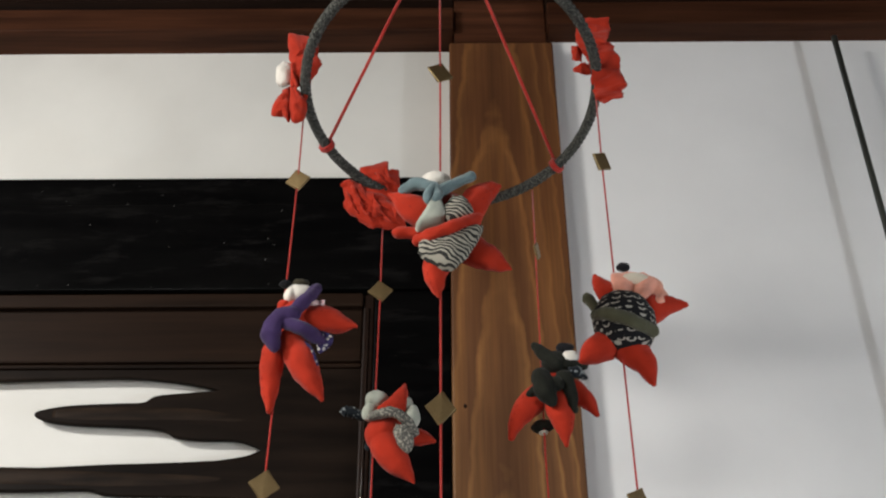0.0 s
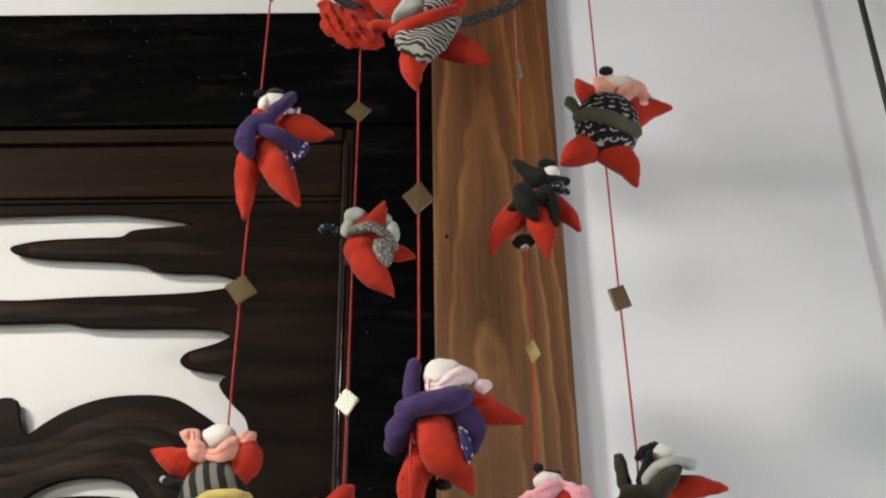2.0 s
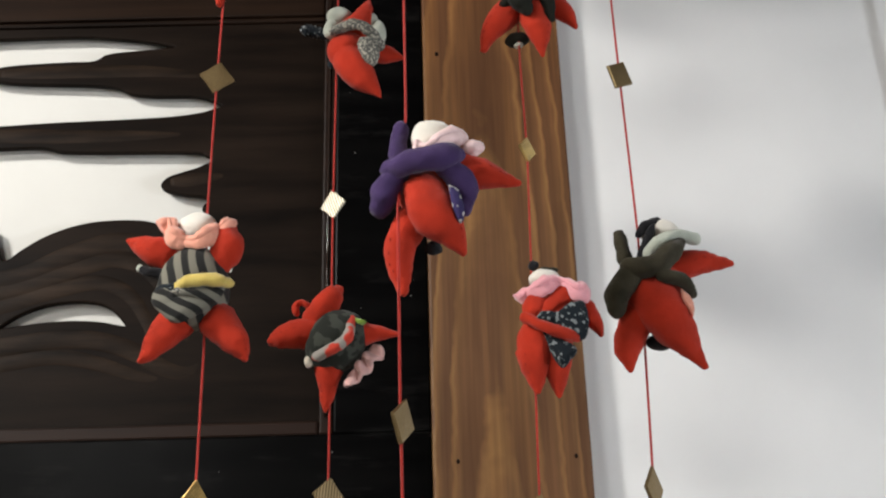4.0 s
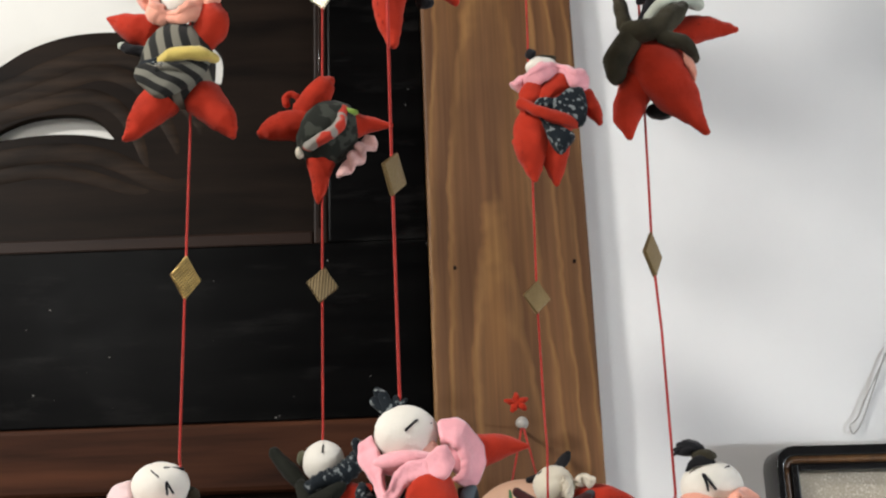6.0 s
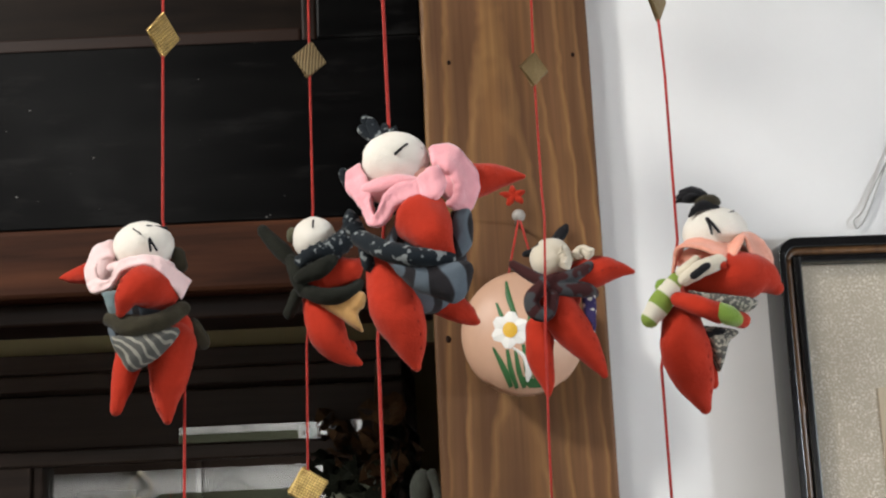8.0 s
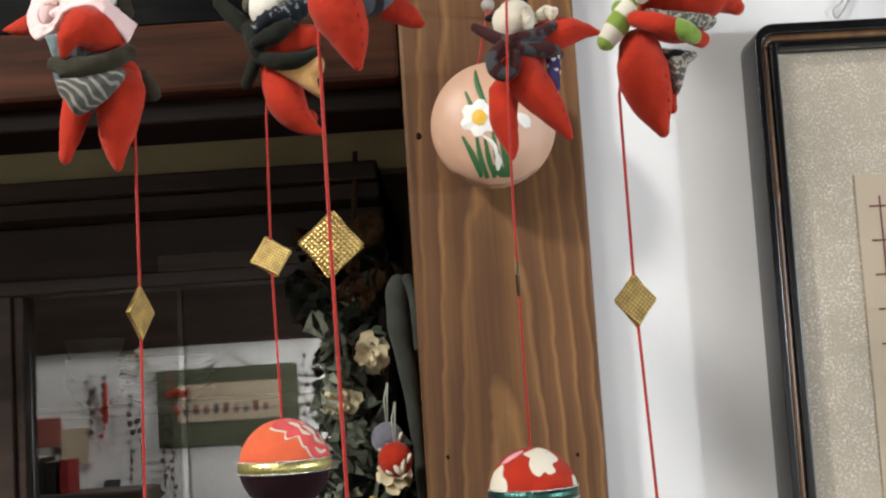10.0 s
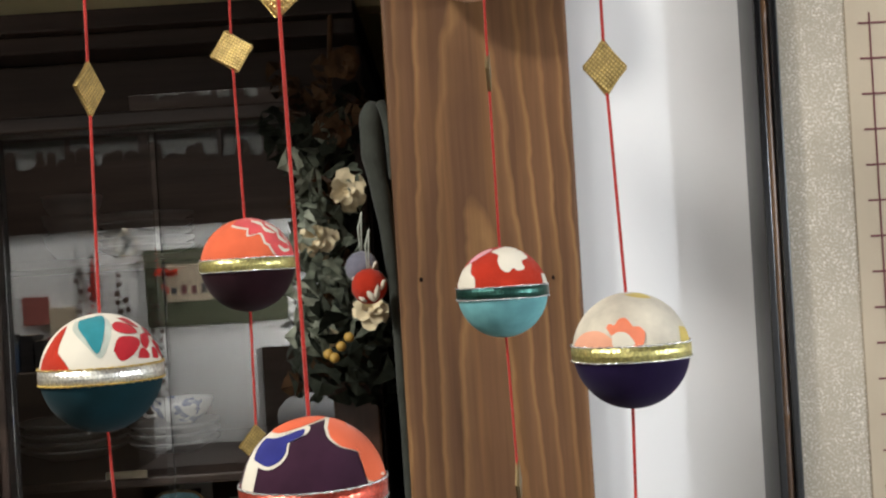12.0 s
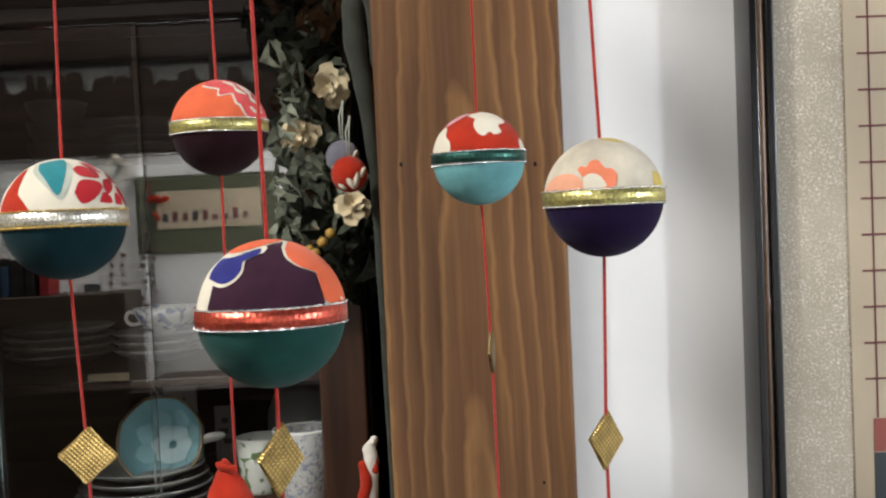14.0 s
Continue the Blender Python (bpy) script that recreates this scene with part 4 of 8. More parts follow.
ball_print(b, 0.0266, INK_RED, 0.0003, (0.78, 0.58), (0.90, 0.50), (0.97, 0.26), (0.87, 0.40))
b = ball("cloth_ball", (-0.0308, 0.86, 1.466), 0.025, ORANGE_PRINT, cloth("dark_wine_crepe", (0.016, 0.0035, 0.006), sheen=0.04, relief=0.12), LIME_TINSEL, SILVER_THREAD, "cloth ball, orange with a rose flower above, dark wine below", radians(13))
ball_print(b, 0.025, CREAM_PRINT, 0.00015, (-0.33, 0.86), (-0.20, 0.80), (-0.10, 0.89), (-0.01, 0.80), (-0.03, 0.59), (0.24, 0.63), (0.31, 0.42), (0.46, 0.35), (0.51, 0.18), (0.97, 0.18), (0.92, 0.65), (0.54, 0.99), (0.16, 1.06), (-0.18, 1.01))
ball_print(b, 0.025, ROSE_PRINT, 0.0003, (-0.29, 0.90), (-0.16, 0.83), (-0.06, 0.92), (0.03, 0.83), (0.01, 0.62), (0.29, 0.66), (0.35, 0.45), (0.50, 0.39), (0.55, 0.18), (1.01, 0.18), (0.97, 0.69), (0.58, 1.03), (0.20, 1.09), (-0.14, 1.05))
for outline in (((0.10, 0.98), (0.30, 0.92), (0.38, 0.74), (0.52, 0.70), (0.54, 0.66), (0.35, 0.70), (0.27, 0.88), (0.10, 0.94)), ((0.40, 0.90), (0.62, 0.78), (0.66, 0.58), (0.78, 0.50), (0.77, 0.46), (0.62, 0.54), (0.58, 0.75), (0.38, 0.87)), ((0.62, 0.40), (0.72, 0.30), (0.84, 0.34), (0.84, 0.30), (0.71, 0.25), (0.60, 0.36))):
    ball_print(b, 0.025, CREAM_PRINT, 0.00045, *outline)
b = ball("cloth_ball", (0.0236, 0.655, 1.3828), 0.0253, cloth("aubergine_crepe", (0.034, 0.011, 0.024), sheen=0.04, relief=0.12), cloth("dark_green_crepe", (0.010, 0.054, 0.046), sheen=0.06, relief=0.12), RED_TINSEL, SILVER_THREAD, "cloth ball, aubergine and orange above, dark green below, red braid", radians(11))
ball_print(b, 0.0253, CREAM_PRINT, 0.00015, (-1.00, 0.12), (-0.93, 0.40), (-0.82, 0.65), (-0.55, 0.96), (-0.35, 1.06), (-0.35, 0.90), (-0.66, 0.76), (-0.79, 0.56), (-0.85, 0.43), (-0.85, 0.12))
ball_print(b, 0.0253, CREAM_PRINT, 0.0002, (-0.84, 0.57), (-0.79, 0.70), (-0.64, 0.88), (-0.46, 0.87), (-0.05, 0.98), (-0.08, 0.88), (-0.30, 0.80), (-0.36, 0.63), (-0.49, 0.50), (-0.66, 0.46))
ball_print(b, 0.0253, CREAM_PRINT, 0.0002, (-0.58, 0.99), (-0.38, 1.12), (0.02, 1.15), (0.35, 1.10), (0.02, 1.00), (-0.38, 0.90), (-0.56, 0.90))
ball_print(b, 0.0253, CREAM_PRINT, 0.0002, (0.16, 0.95), (0.25, 1.11), (0.46, 1.11), (0.77, 0.89), (0.99, 0.46), (1.03, 0.15), (0.69, 0.15), (0.61, 0.54), (0.34, 0.67), (0.19, 0.80))
ball_print(b, 0.0253, BLUE_PRINT, 0.0004, (-0.78, 0.59), (-0.74, 0.70), (-0.61, 0.85), (-0.46, 0.85), (-0.12, 0.94), (-0.15, 0.85), (-0.33, 0.79), (-0.38, 0.65), (-0.49, 0.54), (-0.63, 0.50))
ball_print(b, 0.0253, ORANGE_PRINT, 0.0004, (-0.52, 0.99), (-0.35, 1.10), (-0.02, 1.13), (0.25, 1.09), (-0.02, 1.00), (-0.35, 0.92), (-0.50, 0.92))
ball_print(b, 0.0253, ORANGE_PRINT, 0.0004, (0.20, 0.92), (0.28, 1.06), (0.47, 1.06), (0.75, 0.87), (0.94, 0.48), (0.98, 0.21), (0.67, 0.21), (0.61, 0.55), (0.36, 0.67), (0.23, 0.79))
b = ball("cloth_ball", (0.1042, 0.853, 1.443), 0.0240, RED, cloth("turquoise_crepe", (0.145, 0.370, 0.385), sheen=0.04, relief=0.12), GREEN_TINSEL, SILVER_THREAD, "cloth ball, red with white plum blossom above, turquoise below", radians(0))
ball_print(b, 0.0240, CREAM_PRINT, 0.0002, (-0.10, 1.00), (0.25, 1.07), (0.57, 0.80), (0.42, 0.68), (0.47, 0.52), (0.32, 0.46), (0.22, 0.52), (0.10, 0.43), (-0.04, 0.51), (-0.10, 0.71), (-0.06, 0.85), (-0.20, 0.94))
ball_print(b, 0.0240, CREAM_PRINT, 0.0002, (-0.98, 0.13), (-0.98, 0.42), (-0.85, 0.62), (-0.65, 0.74), (-0.68, 0.51), (-0.61, 0.36), (-0.65, 0.13))
ball_print(b, 0.0240, CREAM_PRINT, 0.0002, (0.86, 0.19), (0.85, 0.42), (0.94, 0.39), (0.98, 0.19))
ball_print(b, 0.0240, PINK, 0.0002, (-0.71, 0.74), (-0.53, 0.91), (-0.24, 1.03), (-0.19, 0.99), (-0.53, 0.80))
b = ball("cloth_ball", (0.150, 0.73, 1.418), 0.0243, cloth("mottled_cream_print", (0.56, 0.51, 0.41), weave=1500, patch=0.20, sheen=0.1, relief=0.12), cloth("deep_purple_crepe", (0.011, 0.0045, 0.030), sheen=0.04, relief=0.12), LIME_TINSEL, SILVER_THREAD, "cloth ball, cream with orange print above, deep purple below", radians(-6))
ball_print(b, 0.0243, PALE_ORANGE, 0.00015, (-0.98, 0.14), (-0.93, 0.30), (-0.78, 0.42), (-0.58, 0.43), (-0.44, 0.36), (-0.34, 0.25), (-0.34, 0.14))
ball_print(b, 0.0243, CORAL_PRINT, 0.0003, (-0.43, 0.47), (-0.37, 0.53), (-0.29, 0.50), (-0.22, 0.59), (-0.11, 0.61), (-0.04, 0.53), (0.01, 0.46), (0.11, 0.45), (0.19, 0.35), (0.17, 0.22), (0.10, 0.14), (-0.30, 0.14), (-0.34, 0.30))
ball_print(b, 0.0243, CREAM_PRINT, 0.00045, (-0.34, 0.33), (-0.24, 0.38), (-0.12, 0.36), (-0.04, 0.28), (0.00, 0.15), (-0.32, 0.14))
ball_print(b, 0.0243, OCHRE_PRINT, 0.00015, (0.78, 0.45), (0.92, 0.41), (0.97, 0.14), (0.80, 0.16))
ball_print(b, 0.0243, OCHRE_PRINT, 0.00015, (-0.08, 1.04), (0.19, 1.06), (0.37, 0.95), (0.10, 0.97))

# brocade diamonds, strand by strand
diamond((0.033, 0.655, 2.386), 0.0110, 0.0105, 25, 8, SHADED_GOLD)
diamond((-0.088, 0.763, 2.365), 0.0110, 0.0115, -10, -8, SHADED_GOLD)
diamond((-0.093, 0.763, 2.094), 0.0115, 0.012, 10, 8, SHADED_GOLD)
diamond((-0.091, 0.763, 1.817), 0.0105, 0.0128, 52, 0, GOLD)
diamond((-0.0804, 0.763, 1.5482), 0.0110, 0.0130, 72, 0, GOLD)
diamond((-0.0775, 0.763, 1.316), 0.0128, 0.0128, 12, 5, GOLD)
diamond((-0.022, 0.860, 2.314), 0.0115, 0.0112, 5, -6, SHADED_GOLD)
leaning = diamond((-0.025, 0.860, 2.046), 0.0105, 0.0115, 20, -6, GLINT_BROCADE, "small pale ribbed brocade diamond with its glint in the colour")
leaning.rotation_euler = (radians(-0.5), radians(-4), radians(-24.9))
diamond((-0.026, 0.860, 1.837), 0.0105, 0.0120, 15, 8, RIBBED_GOLD)
diamond((-0.0327, 0.860, 1.5815), 0.0120, 0.0120, 10, -12, GOLD)
diamond((-0.032, 0.860, 1.370), 0.011, 0.011, 40, 0, GOLD)
diamond((0.033, 0.655, 2.102), 0.0100, 0.0120, 5, 6, SHADED_GOLD)
diamond((0.029, 0.655, 1.832), 0.0105, 0.0120, 62, 12, SHADED_GOLD)
diamond((0.0217, 0.6578, 1.5622), 0.0125, 0.0130, 10, 5, GOLD)
diamond((0.0242, 0.655, 1.3327), 0.0110, 0.0128, 52, 8, GOLD)
diamond((0.119, 0.853, 2.351), 0.010, 0.010, 70, 0, SHADED_GOLD)
diamond((0.117, 0.853, 2.083), 0.0100, 0.0105, 50, 0, GOLD)
diamond((0.110, 0.853, 1.822), 0.0095, 0.0112, 20, 6, SHADED_GOLD)
diamond((0.1043, 0.853, 1.5607), 0.010, 0.0115, 84, 0, SHADED_GOLD)
diamond((0.1062, 0.853, 1.342), 0.010, 0.0115, 82, 0, SHADED_GOLD)
diamond((0.164, 0.73, 2.357), 0.0105, 0.0115, 38, 20, SHADED_GOLD)
diamond((0.165, 0.73, 2.068), 0.0105, 0.0115, 32, 20, SHADED_GOLD)
diamond((0.160, 0.73, 1.811), 0.0095, 0.0125, 52, 0, SHADED_GOLD)
diamond((0.147, 0.73, 1.5371), 0.0102, 0.0120, 15, 0, GOLD)
diamond((0.1465, 0.73, 1.3185), 0.010, 0.0125, 38, 8, GOLD)

# crepe dolls on the strands
d = Doll()
d.bulb(RED, (0.0, 3.0, 4.5), (19.1, 19.4, 23.9), -15)
d.limb(RED, (12.0, 0.0, 7.2, 11.2), (20.2, -3.0, 21.2, 10.0), (29.6, -3.0, 28.6, 6.5), (36.1, -3.0, 31.6, 2.0))
d.limb(RED, (-11.9, -3.0, 5.2, 11.9), (-26.5, -6.0, 11.5, 9.9), (-35.8, -6.0, 19.4, 5.6), (-41.0, -6.0, 22.4, 2.0))
d.limb(RED, (-35.1, -8.0, -11.5, 4.3), (-19.5, -10.0, -12.5, 4.3))
d.limb(RED, (-4.0, 0.0, -19.0, 11.7), (-9.5, -2.0, -38.8, 8.5), (-8.7, -2.0, -52.3, 4.6), (-7.2, -2.0, -59.0, 1.5))
d.limb(RED, (13.6, 0.0, -19.1, 11.7), (27.3, -2.0, -28.9, 8.9), (35.6, -2.0, -34.5, 5.0), (40.9, -2.0, -37.7, 1.5))
d.pad(WAVES, -17.0, 7.0, (-20.3, -32.5), (-19.2, -23.3), (-2.0, -16.5), (20.4, -11.0), (21.8, -17.6), (15.0, -31.3), (7.3, -41.7), (0.5, -46.6), (-9.7, -42.5), (-17.2, -37.0))
d.pad(WAVES, -16.0, 6.0, (2.1, 13.8), (11.9, 11.3), (16.7, -4.1), (-2.0, -8.8), (-4.3, 3.2))
d.pad(GREY_GREEN, -18.0, 5.0, (-11.7, 14.8), (-4.6, 7.5), (-3.5, -7.8), (-20.4, -16.1), (-22.8, -11.4), (-15.5, 1.8))
d.limb(RED, (-21.2, -14.0, -21.7, 4.2), (-9.6, -23.0, -21.9, 4.6), (5.7, -23.0, -15.1, 4.6), (19.4, -14.0, -3.2, 3.9))
d.bulb(WHITE, (-9.1, -6.0, 34.2), (10.5, 8.2, 7.7))
d.limb(TEAL_GREY, (-32.8, -12.0, 22.4, 3.6), (-22.5, -15.0, 25.5, 4.8), (-10.5, -18.0, 20.2, 4.3))
d.limb(TEAL_GREY, (-7.7, -18.0, 16.3, 4.3), (5.3, -14.0, 27.0, 4.0), (16.6, -12.0, 34.5, 3.6))
d.limb(TEAL_GREY, (-10.5, -20.0, 19.7, 3.2), (-14.3, -22.0, 10.9, 3.5), (-14.7, -21.0, 6.3, 2.3))
d.limb(TEAL_GREY, (-8.9, -20.0, 18.7, 3.1), (-7.3, -22.0, 10.9, 3.1), (-10.4, -21.0, 6.3, 2.3))
d.done("crepe_doll", (0.0391, 0.6550, 2.2420), "red crepe doll with a grey wave-print bib and teal scarf")

d = Doll()
d.bulb(WHITE, (-10.0, -4.0, -4.7), (8.4, 7.0, 14.0))
d.pad(RED, -9.0, 6.0, (-9.8, 40.3), (6.2, 36.0), (18.0, 37.3), (16.7, 19.2), (23.1, 2.3), (16.7, -10.2), (9.9, -19.4), (3.8, -22.6), (-1.8, -26.8), (-4.8, 5.2))
d.pad(RED, -8.0, 5.5, (-3.5, -23.2), (-11.0, -33.2), (-16.7, -46.5), (-13.9, -53.3), (-7.9, -55.9), (-1.1, -60.1), (-0.6, -44.4))
d.pad(RED, -9.0, 5.5, (-2.1, -22.6), (5.3, -29.4), (11.1, -39.0), (12.6, -53.5), (9.8, -62.3), (3.0, -61.8), (-1.8, -49.6))
d.limb(RED, (-2.1, -14.5, 0.1, 0.7), (0.5, -15.5, -16.5, 1.5), (4.0, -14.0, -30.4, 1.2), (5.5, -13.0, -40.3, 0.5))
d.limb(RED, (7.7, -14.5, 22.7, 0.5), (3.4, -15.5, 12.6, 1.2), (0.5, -15.0, 6.3, 0.5))
d.limb(RED, (14.2, -14.5, -0.1, 0.5), (10.7, -15.2, -9.6, 1.2), (7.9, -14.0, -19.5, 0.5))
d.limb(RED, (14.6, -5.0, 36.6, 2.3), (16.1, -4.0, 9.8, 2.7), (11.4, -4.0, -21.5, 2.0), (7.9, -3.0, -48.7, 2.3))
d.done("crepe_doll", (-0.0956, 0.7520, 2.4760), "small red crumpled crepe doll with a white head at the hoop", rumple=0.0022)

d = Doll()
d.limb(RED, (-4.0, -1.0, 32.0, 6.0), (-6.0, -1.0, 8.0, 8.0), (0.0, -1.0, -20.0, 6.0), (2.0, -3.0, -42.0, 5.0))
d.ruff(RED, 0.9, (-14.5, -6.0, 43.2, 7.7, -14.0, 37.7), (-19.5, -8.0, 31.9, 9.2, -5.0, 33.2), (-21.7, -5.0, 19.2, 5.4, -13.0, 9.8), (-18.7, -9.0, 1.7, 8.8, -6.0, 12.0), (-12.9, -4.0, -6.1, 11.2, -13.0, -5.9), (-12.4, -9.0, -23.0, 13.7, -8.0, -14.9), (-11.4, -6.0, -35.0, 11.6, -10.0, -27.6))
d.ruff(RED, 0.9, (-11.0, -10.0, -36.5, 13.2, -8.0, -20.1), (-10.2, -5.0, -41.0, 16.3, -12.0, -39.4), (-11.2, -11.0, -53.5, 14.0, -5.0, -39.9), (-8.8, -6.0, -53.7, 12.7, -11.0, -52.4), (-5.0, -10.0, -60.2, 10.6, -7.0, -50.1))
d.ruff(RED, 0.9, (-27.1, -3.0, -13.4, -26.1, -3.0, -17.4), (-20.4, -7.0, -10.6, -19.9, -4.0, -20.5), (-10.6, -3.0, -7.8, -11.0, -3.0, -20.6))
d.ruff(RED, 0.9, (-25.5, 2.0, 18.3, -25.8, 2.0, 3.3), (-21.6, -3.0, 13.4, -22.8, 0.0, -2.2), (-16.2, 2.0, 13.2, -17.2, 2.0, -1.7))
d.done("crepe_doll", (0.1743, 0.7350, 2.4748), "small red crumpled crepe doll tied at the hoop", rumple=0.0018)

d = Doll()
d.bulb(RED, (3.4, 1.0, 2.9), (18.4, 13.4, 15.0))
d.pad(RED, -4.0, 7.0, (-12.9, 29.7), (-0.8, 34.2), (12.0, 39.1), (14.8, 27.7), (23.1, 29.5), (26.0, 7.9), (21.6, -5.3), (7.6, -7.4), (-5.3, 8.1))
d.pad(RED, -9.0, 8.0, (-28.9, 10.7), (-19.1, 13.3), (-8.4, 2.2), (6.0, -5.8), (19.2, -11.5), (28.8, -21.9), (31.2, -37.2), (22.6, -42.0), (10.5, -39.2), (1.8, -40.0), (-10.5, -32.3), (-19.6, -23.7), (-24.8, -15.5), (-24.3, -4.3))
d.limb(RED, (-17.6, -15.0, 6.6, 0.8), (-13.5, -18.0, -11.0, 1.8), (-4.6, -17.0, -29.5, 1.5), (2.1, -15.0, -36.6, 0.7))
d.limb(RED, (-23.9, -12.0, 0.1, 0.8), (-20.2, -15.0, -15.2, 1.7), (-12.8, -14.0, -27.3, 0.8))
d.limb(RED, (1.3, -16.0, -9.6, 0.7), (7.2, -19.0, -26.8, 2.0), (18.1, -17.0, -40.2, 1.0))
d.limb(RED, (17.4, -14.0, -18.2, 0.7), (22.7, -17.0, -29.7, 1.7), (26.2, -14.0, -38.2, 0.8))
d.limb(RED, (-0.1, -10.0, 23.6, 0.7), (7.5, -13.0, 12.3, 1.7), (18.4, -12.0, -2.4, 0.8))
d.limb(RED, (12.4, -8.0, 33.7, 0.8), (14.3, -11.0, 20.5, 1.5), (21.6, -10.0, 7.9, 0.8))
d.bulb(RED, (5.2, -19.0, -31.0), (3.7, 2.7, 4.3))
d.bulb(RED, (-24.2, -12.0, 5.4), (4.0, 2.7, 3.3))
d.done("crepe_doll", (-0.0320, 0.8600, 2.4175), "small red crumpled crepe doll bunched under the hoop", rumple=0.003)

d = Doll()
d.bulb(RED, (-1.2, 2.0, 13.6), (16.0, 16.8, 21.3))
d.limb(RED, (-13.0, 0.0, 0.1, 8.8), (-16.7, -2.0, -20.5, 9.1), (-16.9, -2.0, -44.1, 6.4), (-15.8, -2.0, -61.6, 2.1))
d.limb(RED, (-3.7, -4.0, -2.2, 10.5), (6.0, -8.0, -23.8, 11.6), (15.6, -8.0, -41.7, 7.6), (23.2, -6.0, -53.7, 2.1))
d.limb(RED, (3.5, -2.0, 16.3, 10.6), (21.3, -4.0, 14.6, 11.0), (35.0, -4.0, 10.5, 7.0), (44.2, -4.0, 8.9, 2.2))
d.bulb(WHITE, (1.0, -4.0, 36.6), (11.6, 9.0, 8.5))
d.bulb(WHITE, (-5.9, -8.0, 34.7), (5.8, 5.4, 6.2))
d.bulb(BLACK, (-11.9, -3.0, 47.2), (4.5, 3.4, 3.2))
d.bulb(OLIVE, (0.5, -3.0, 48.7), (6.8, 4.3, 2.7))
d.frill(PALE_PINK, (9.7, -10.0, 21.7, 5.1), (14.7, -10.0, 24.2, 5.7), (20.5, -8.0, 27.4, 4.6))
d.bulb(RED, (-11.0, -5.0, 26.8), (4.9, 4.6, 5.3))
d.limb(PURPLE, (14.1, -12.0, 37.3, 4.4), (7.2, -20.0, 22.3, 5.2), (-2.4, -22.0, 9.2, 5.2))
d.limb(PURPLE, (-1.1, -22.0, 9.2, 6.5), (-11.9, -22.0, 4.9, 6.5), (-16.3, -20.0, -6.1, 7.7), (-13.7, -18.0, -15.6, 5.1))
d.limb(PURPLE, (-10.9, -20.0, 5.5, 4.8), (4.8, -22.0, -2.5, 5.6), (15.5, -16.0, -6.0, 5.2), (21.8, -10.0, -8.6, 3.0))
d.pad(BLUE_WHITE, -12.0, 3.0, (6.1, -6.7), (12.8, -10.6), (19.2, -25.9), (18.4, -33.0), (14.2, -25.9))
d.pad(BLUE_WHITE, -10.0, 2.0, (16.0, 2.7), (29.3, -3.3), (24.0, -14.0), (18.0, -16.0))
d.done("crepe_doll", (-0.0783, 0.7630, 2.2123), "red crepe doll wrapped in a purple scarf, hanging feet down")

d = Doll()
d.bulb(RED, (-7.3, -2.0, -3.4), (15.5, 14.2, 16.0))
d.limb(RED, (-6.8, 0.0, -5.0, 14.1), (-3.1, -4.0, -16.7, 13.5), (5.9, -5.0, -30.3, 10.2), (14.2, -4.0, -40.0, 4.6), (17.4, -4.0, -44.3, 1.8))
d.limb(RED, (-2.6, -2.0, 14.3, 12.3), (3.9, -5.0, 23.7, 8.5), (7.5, -5.0, 33.5, 4.8), (9.7, -4.0, 40.3, 1.9))
d.limb(RED, (13.9, 3.0, -1.2, 8.5), (25.6, 3.0, -4.3, 6.1), (34.4, 3.0, -6.4, 1.9))
d.bulb(GREY_GREEN, (-13.8, -2.0, 28.3), (10.0, 8.2, 8.1))
d.bulb(GREY_GREEN, (-19.1, -2.0, 17.0), (6.7, 6.8, 8.6))
d.bulb(GREY_GREEN, (16.2, -2.0, 13.2), (6.6, 7.5, 9.9))
d.bulb(GREY_GREEN, (9.9, -2.0, 24.5), (6.2, 6.0, 7.1))
d.limb(GREY_KNIT, (-17.1, -14.0, 7.3, 3.7), (-1.6, -21.0, 8.4, 4.2), (10.4, -20.0, 2.8, 4.2), (18.5, -12.0, -5.5, 3.7))
d.pad(GREY_KNIT, -18.0, 4.0, (3.1, -0.7), (14.1, -3.2), (18.4, -15.5), (13.5, -25.2), (6.2, -18.9), (1.9, -9.1))
d.limb(NAVY, (-23.9, 2.0, 14.8, 3.8), (-32.6, 2.0, 18.4, 4.3), (-41.1, 2.0, 20.0, 4.3), crumple=0.2)
d.bulb(NAVY, (-19.7, 2.0, -12.0), (3.8, 3.2, 3.3))
d.done("crepe_doll", (-0.0080, 0.8600, 2.1780), "small red crepe doll with a grey frill and mottled grey sash")

d = Doll()
d.bulb(RED, (1.9, 2.0, 6.2), (16.3, 15.1, 17.3))
d.limb(RED, (-9.5, -2.0, 1.7, 10.5), (-23.4, -4.0, -13.1, 10.4), (-32.8, -4.0, -27.2, 6.5), (-36.5, -4.0, -39.1, 2.8))
d.limb(RED, (1.7, -5.0, -5.0, 11.8), (4.5, -8.0, -23.2, 10.3), (6.4, -8.0, -35.7, 6.1), (6.7, -7.0, -46.6, 1.9))
d.limb(RED, (16.8, 0.0, 5.1, 9.6), (28.6, 0.0, -6.9, 6.7), (34.4, 0.0, -17.1, 2.4))
d.bulb(DARK_OLIVE, (3.4, -6.0, 25.9), (13.4, 11.2, 11.5))
d.limb(DARK_OLIVE, (2.7, -12.0, 22.7, 6.7), (-8.5, -12.0, 33.5, 5.3), (-14.6, -10.0, 41.6, 3.9))
d.limb(DARK_OLIVE, (9.8, -12.0, 22.7, 5.2), (25.5, -10.0, 22.1, 3.8))
d.limb(DARK_OLIVE, (-11.2, -18.0, 7.7, 8.5), (-8.8, -21.0, -5.1, 9.3), (-4.7, -20.0, -13.8, 6.0))
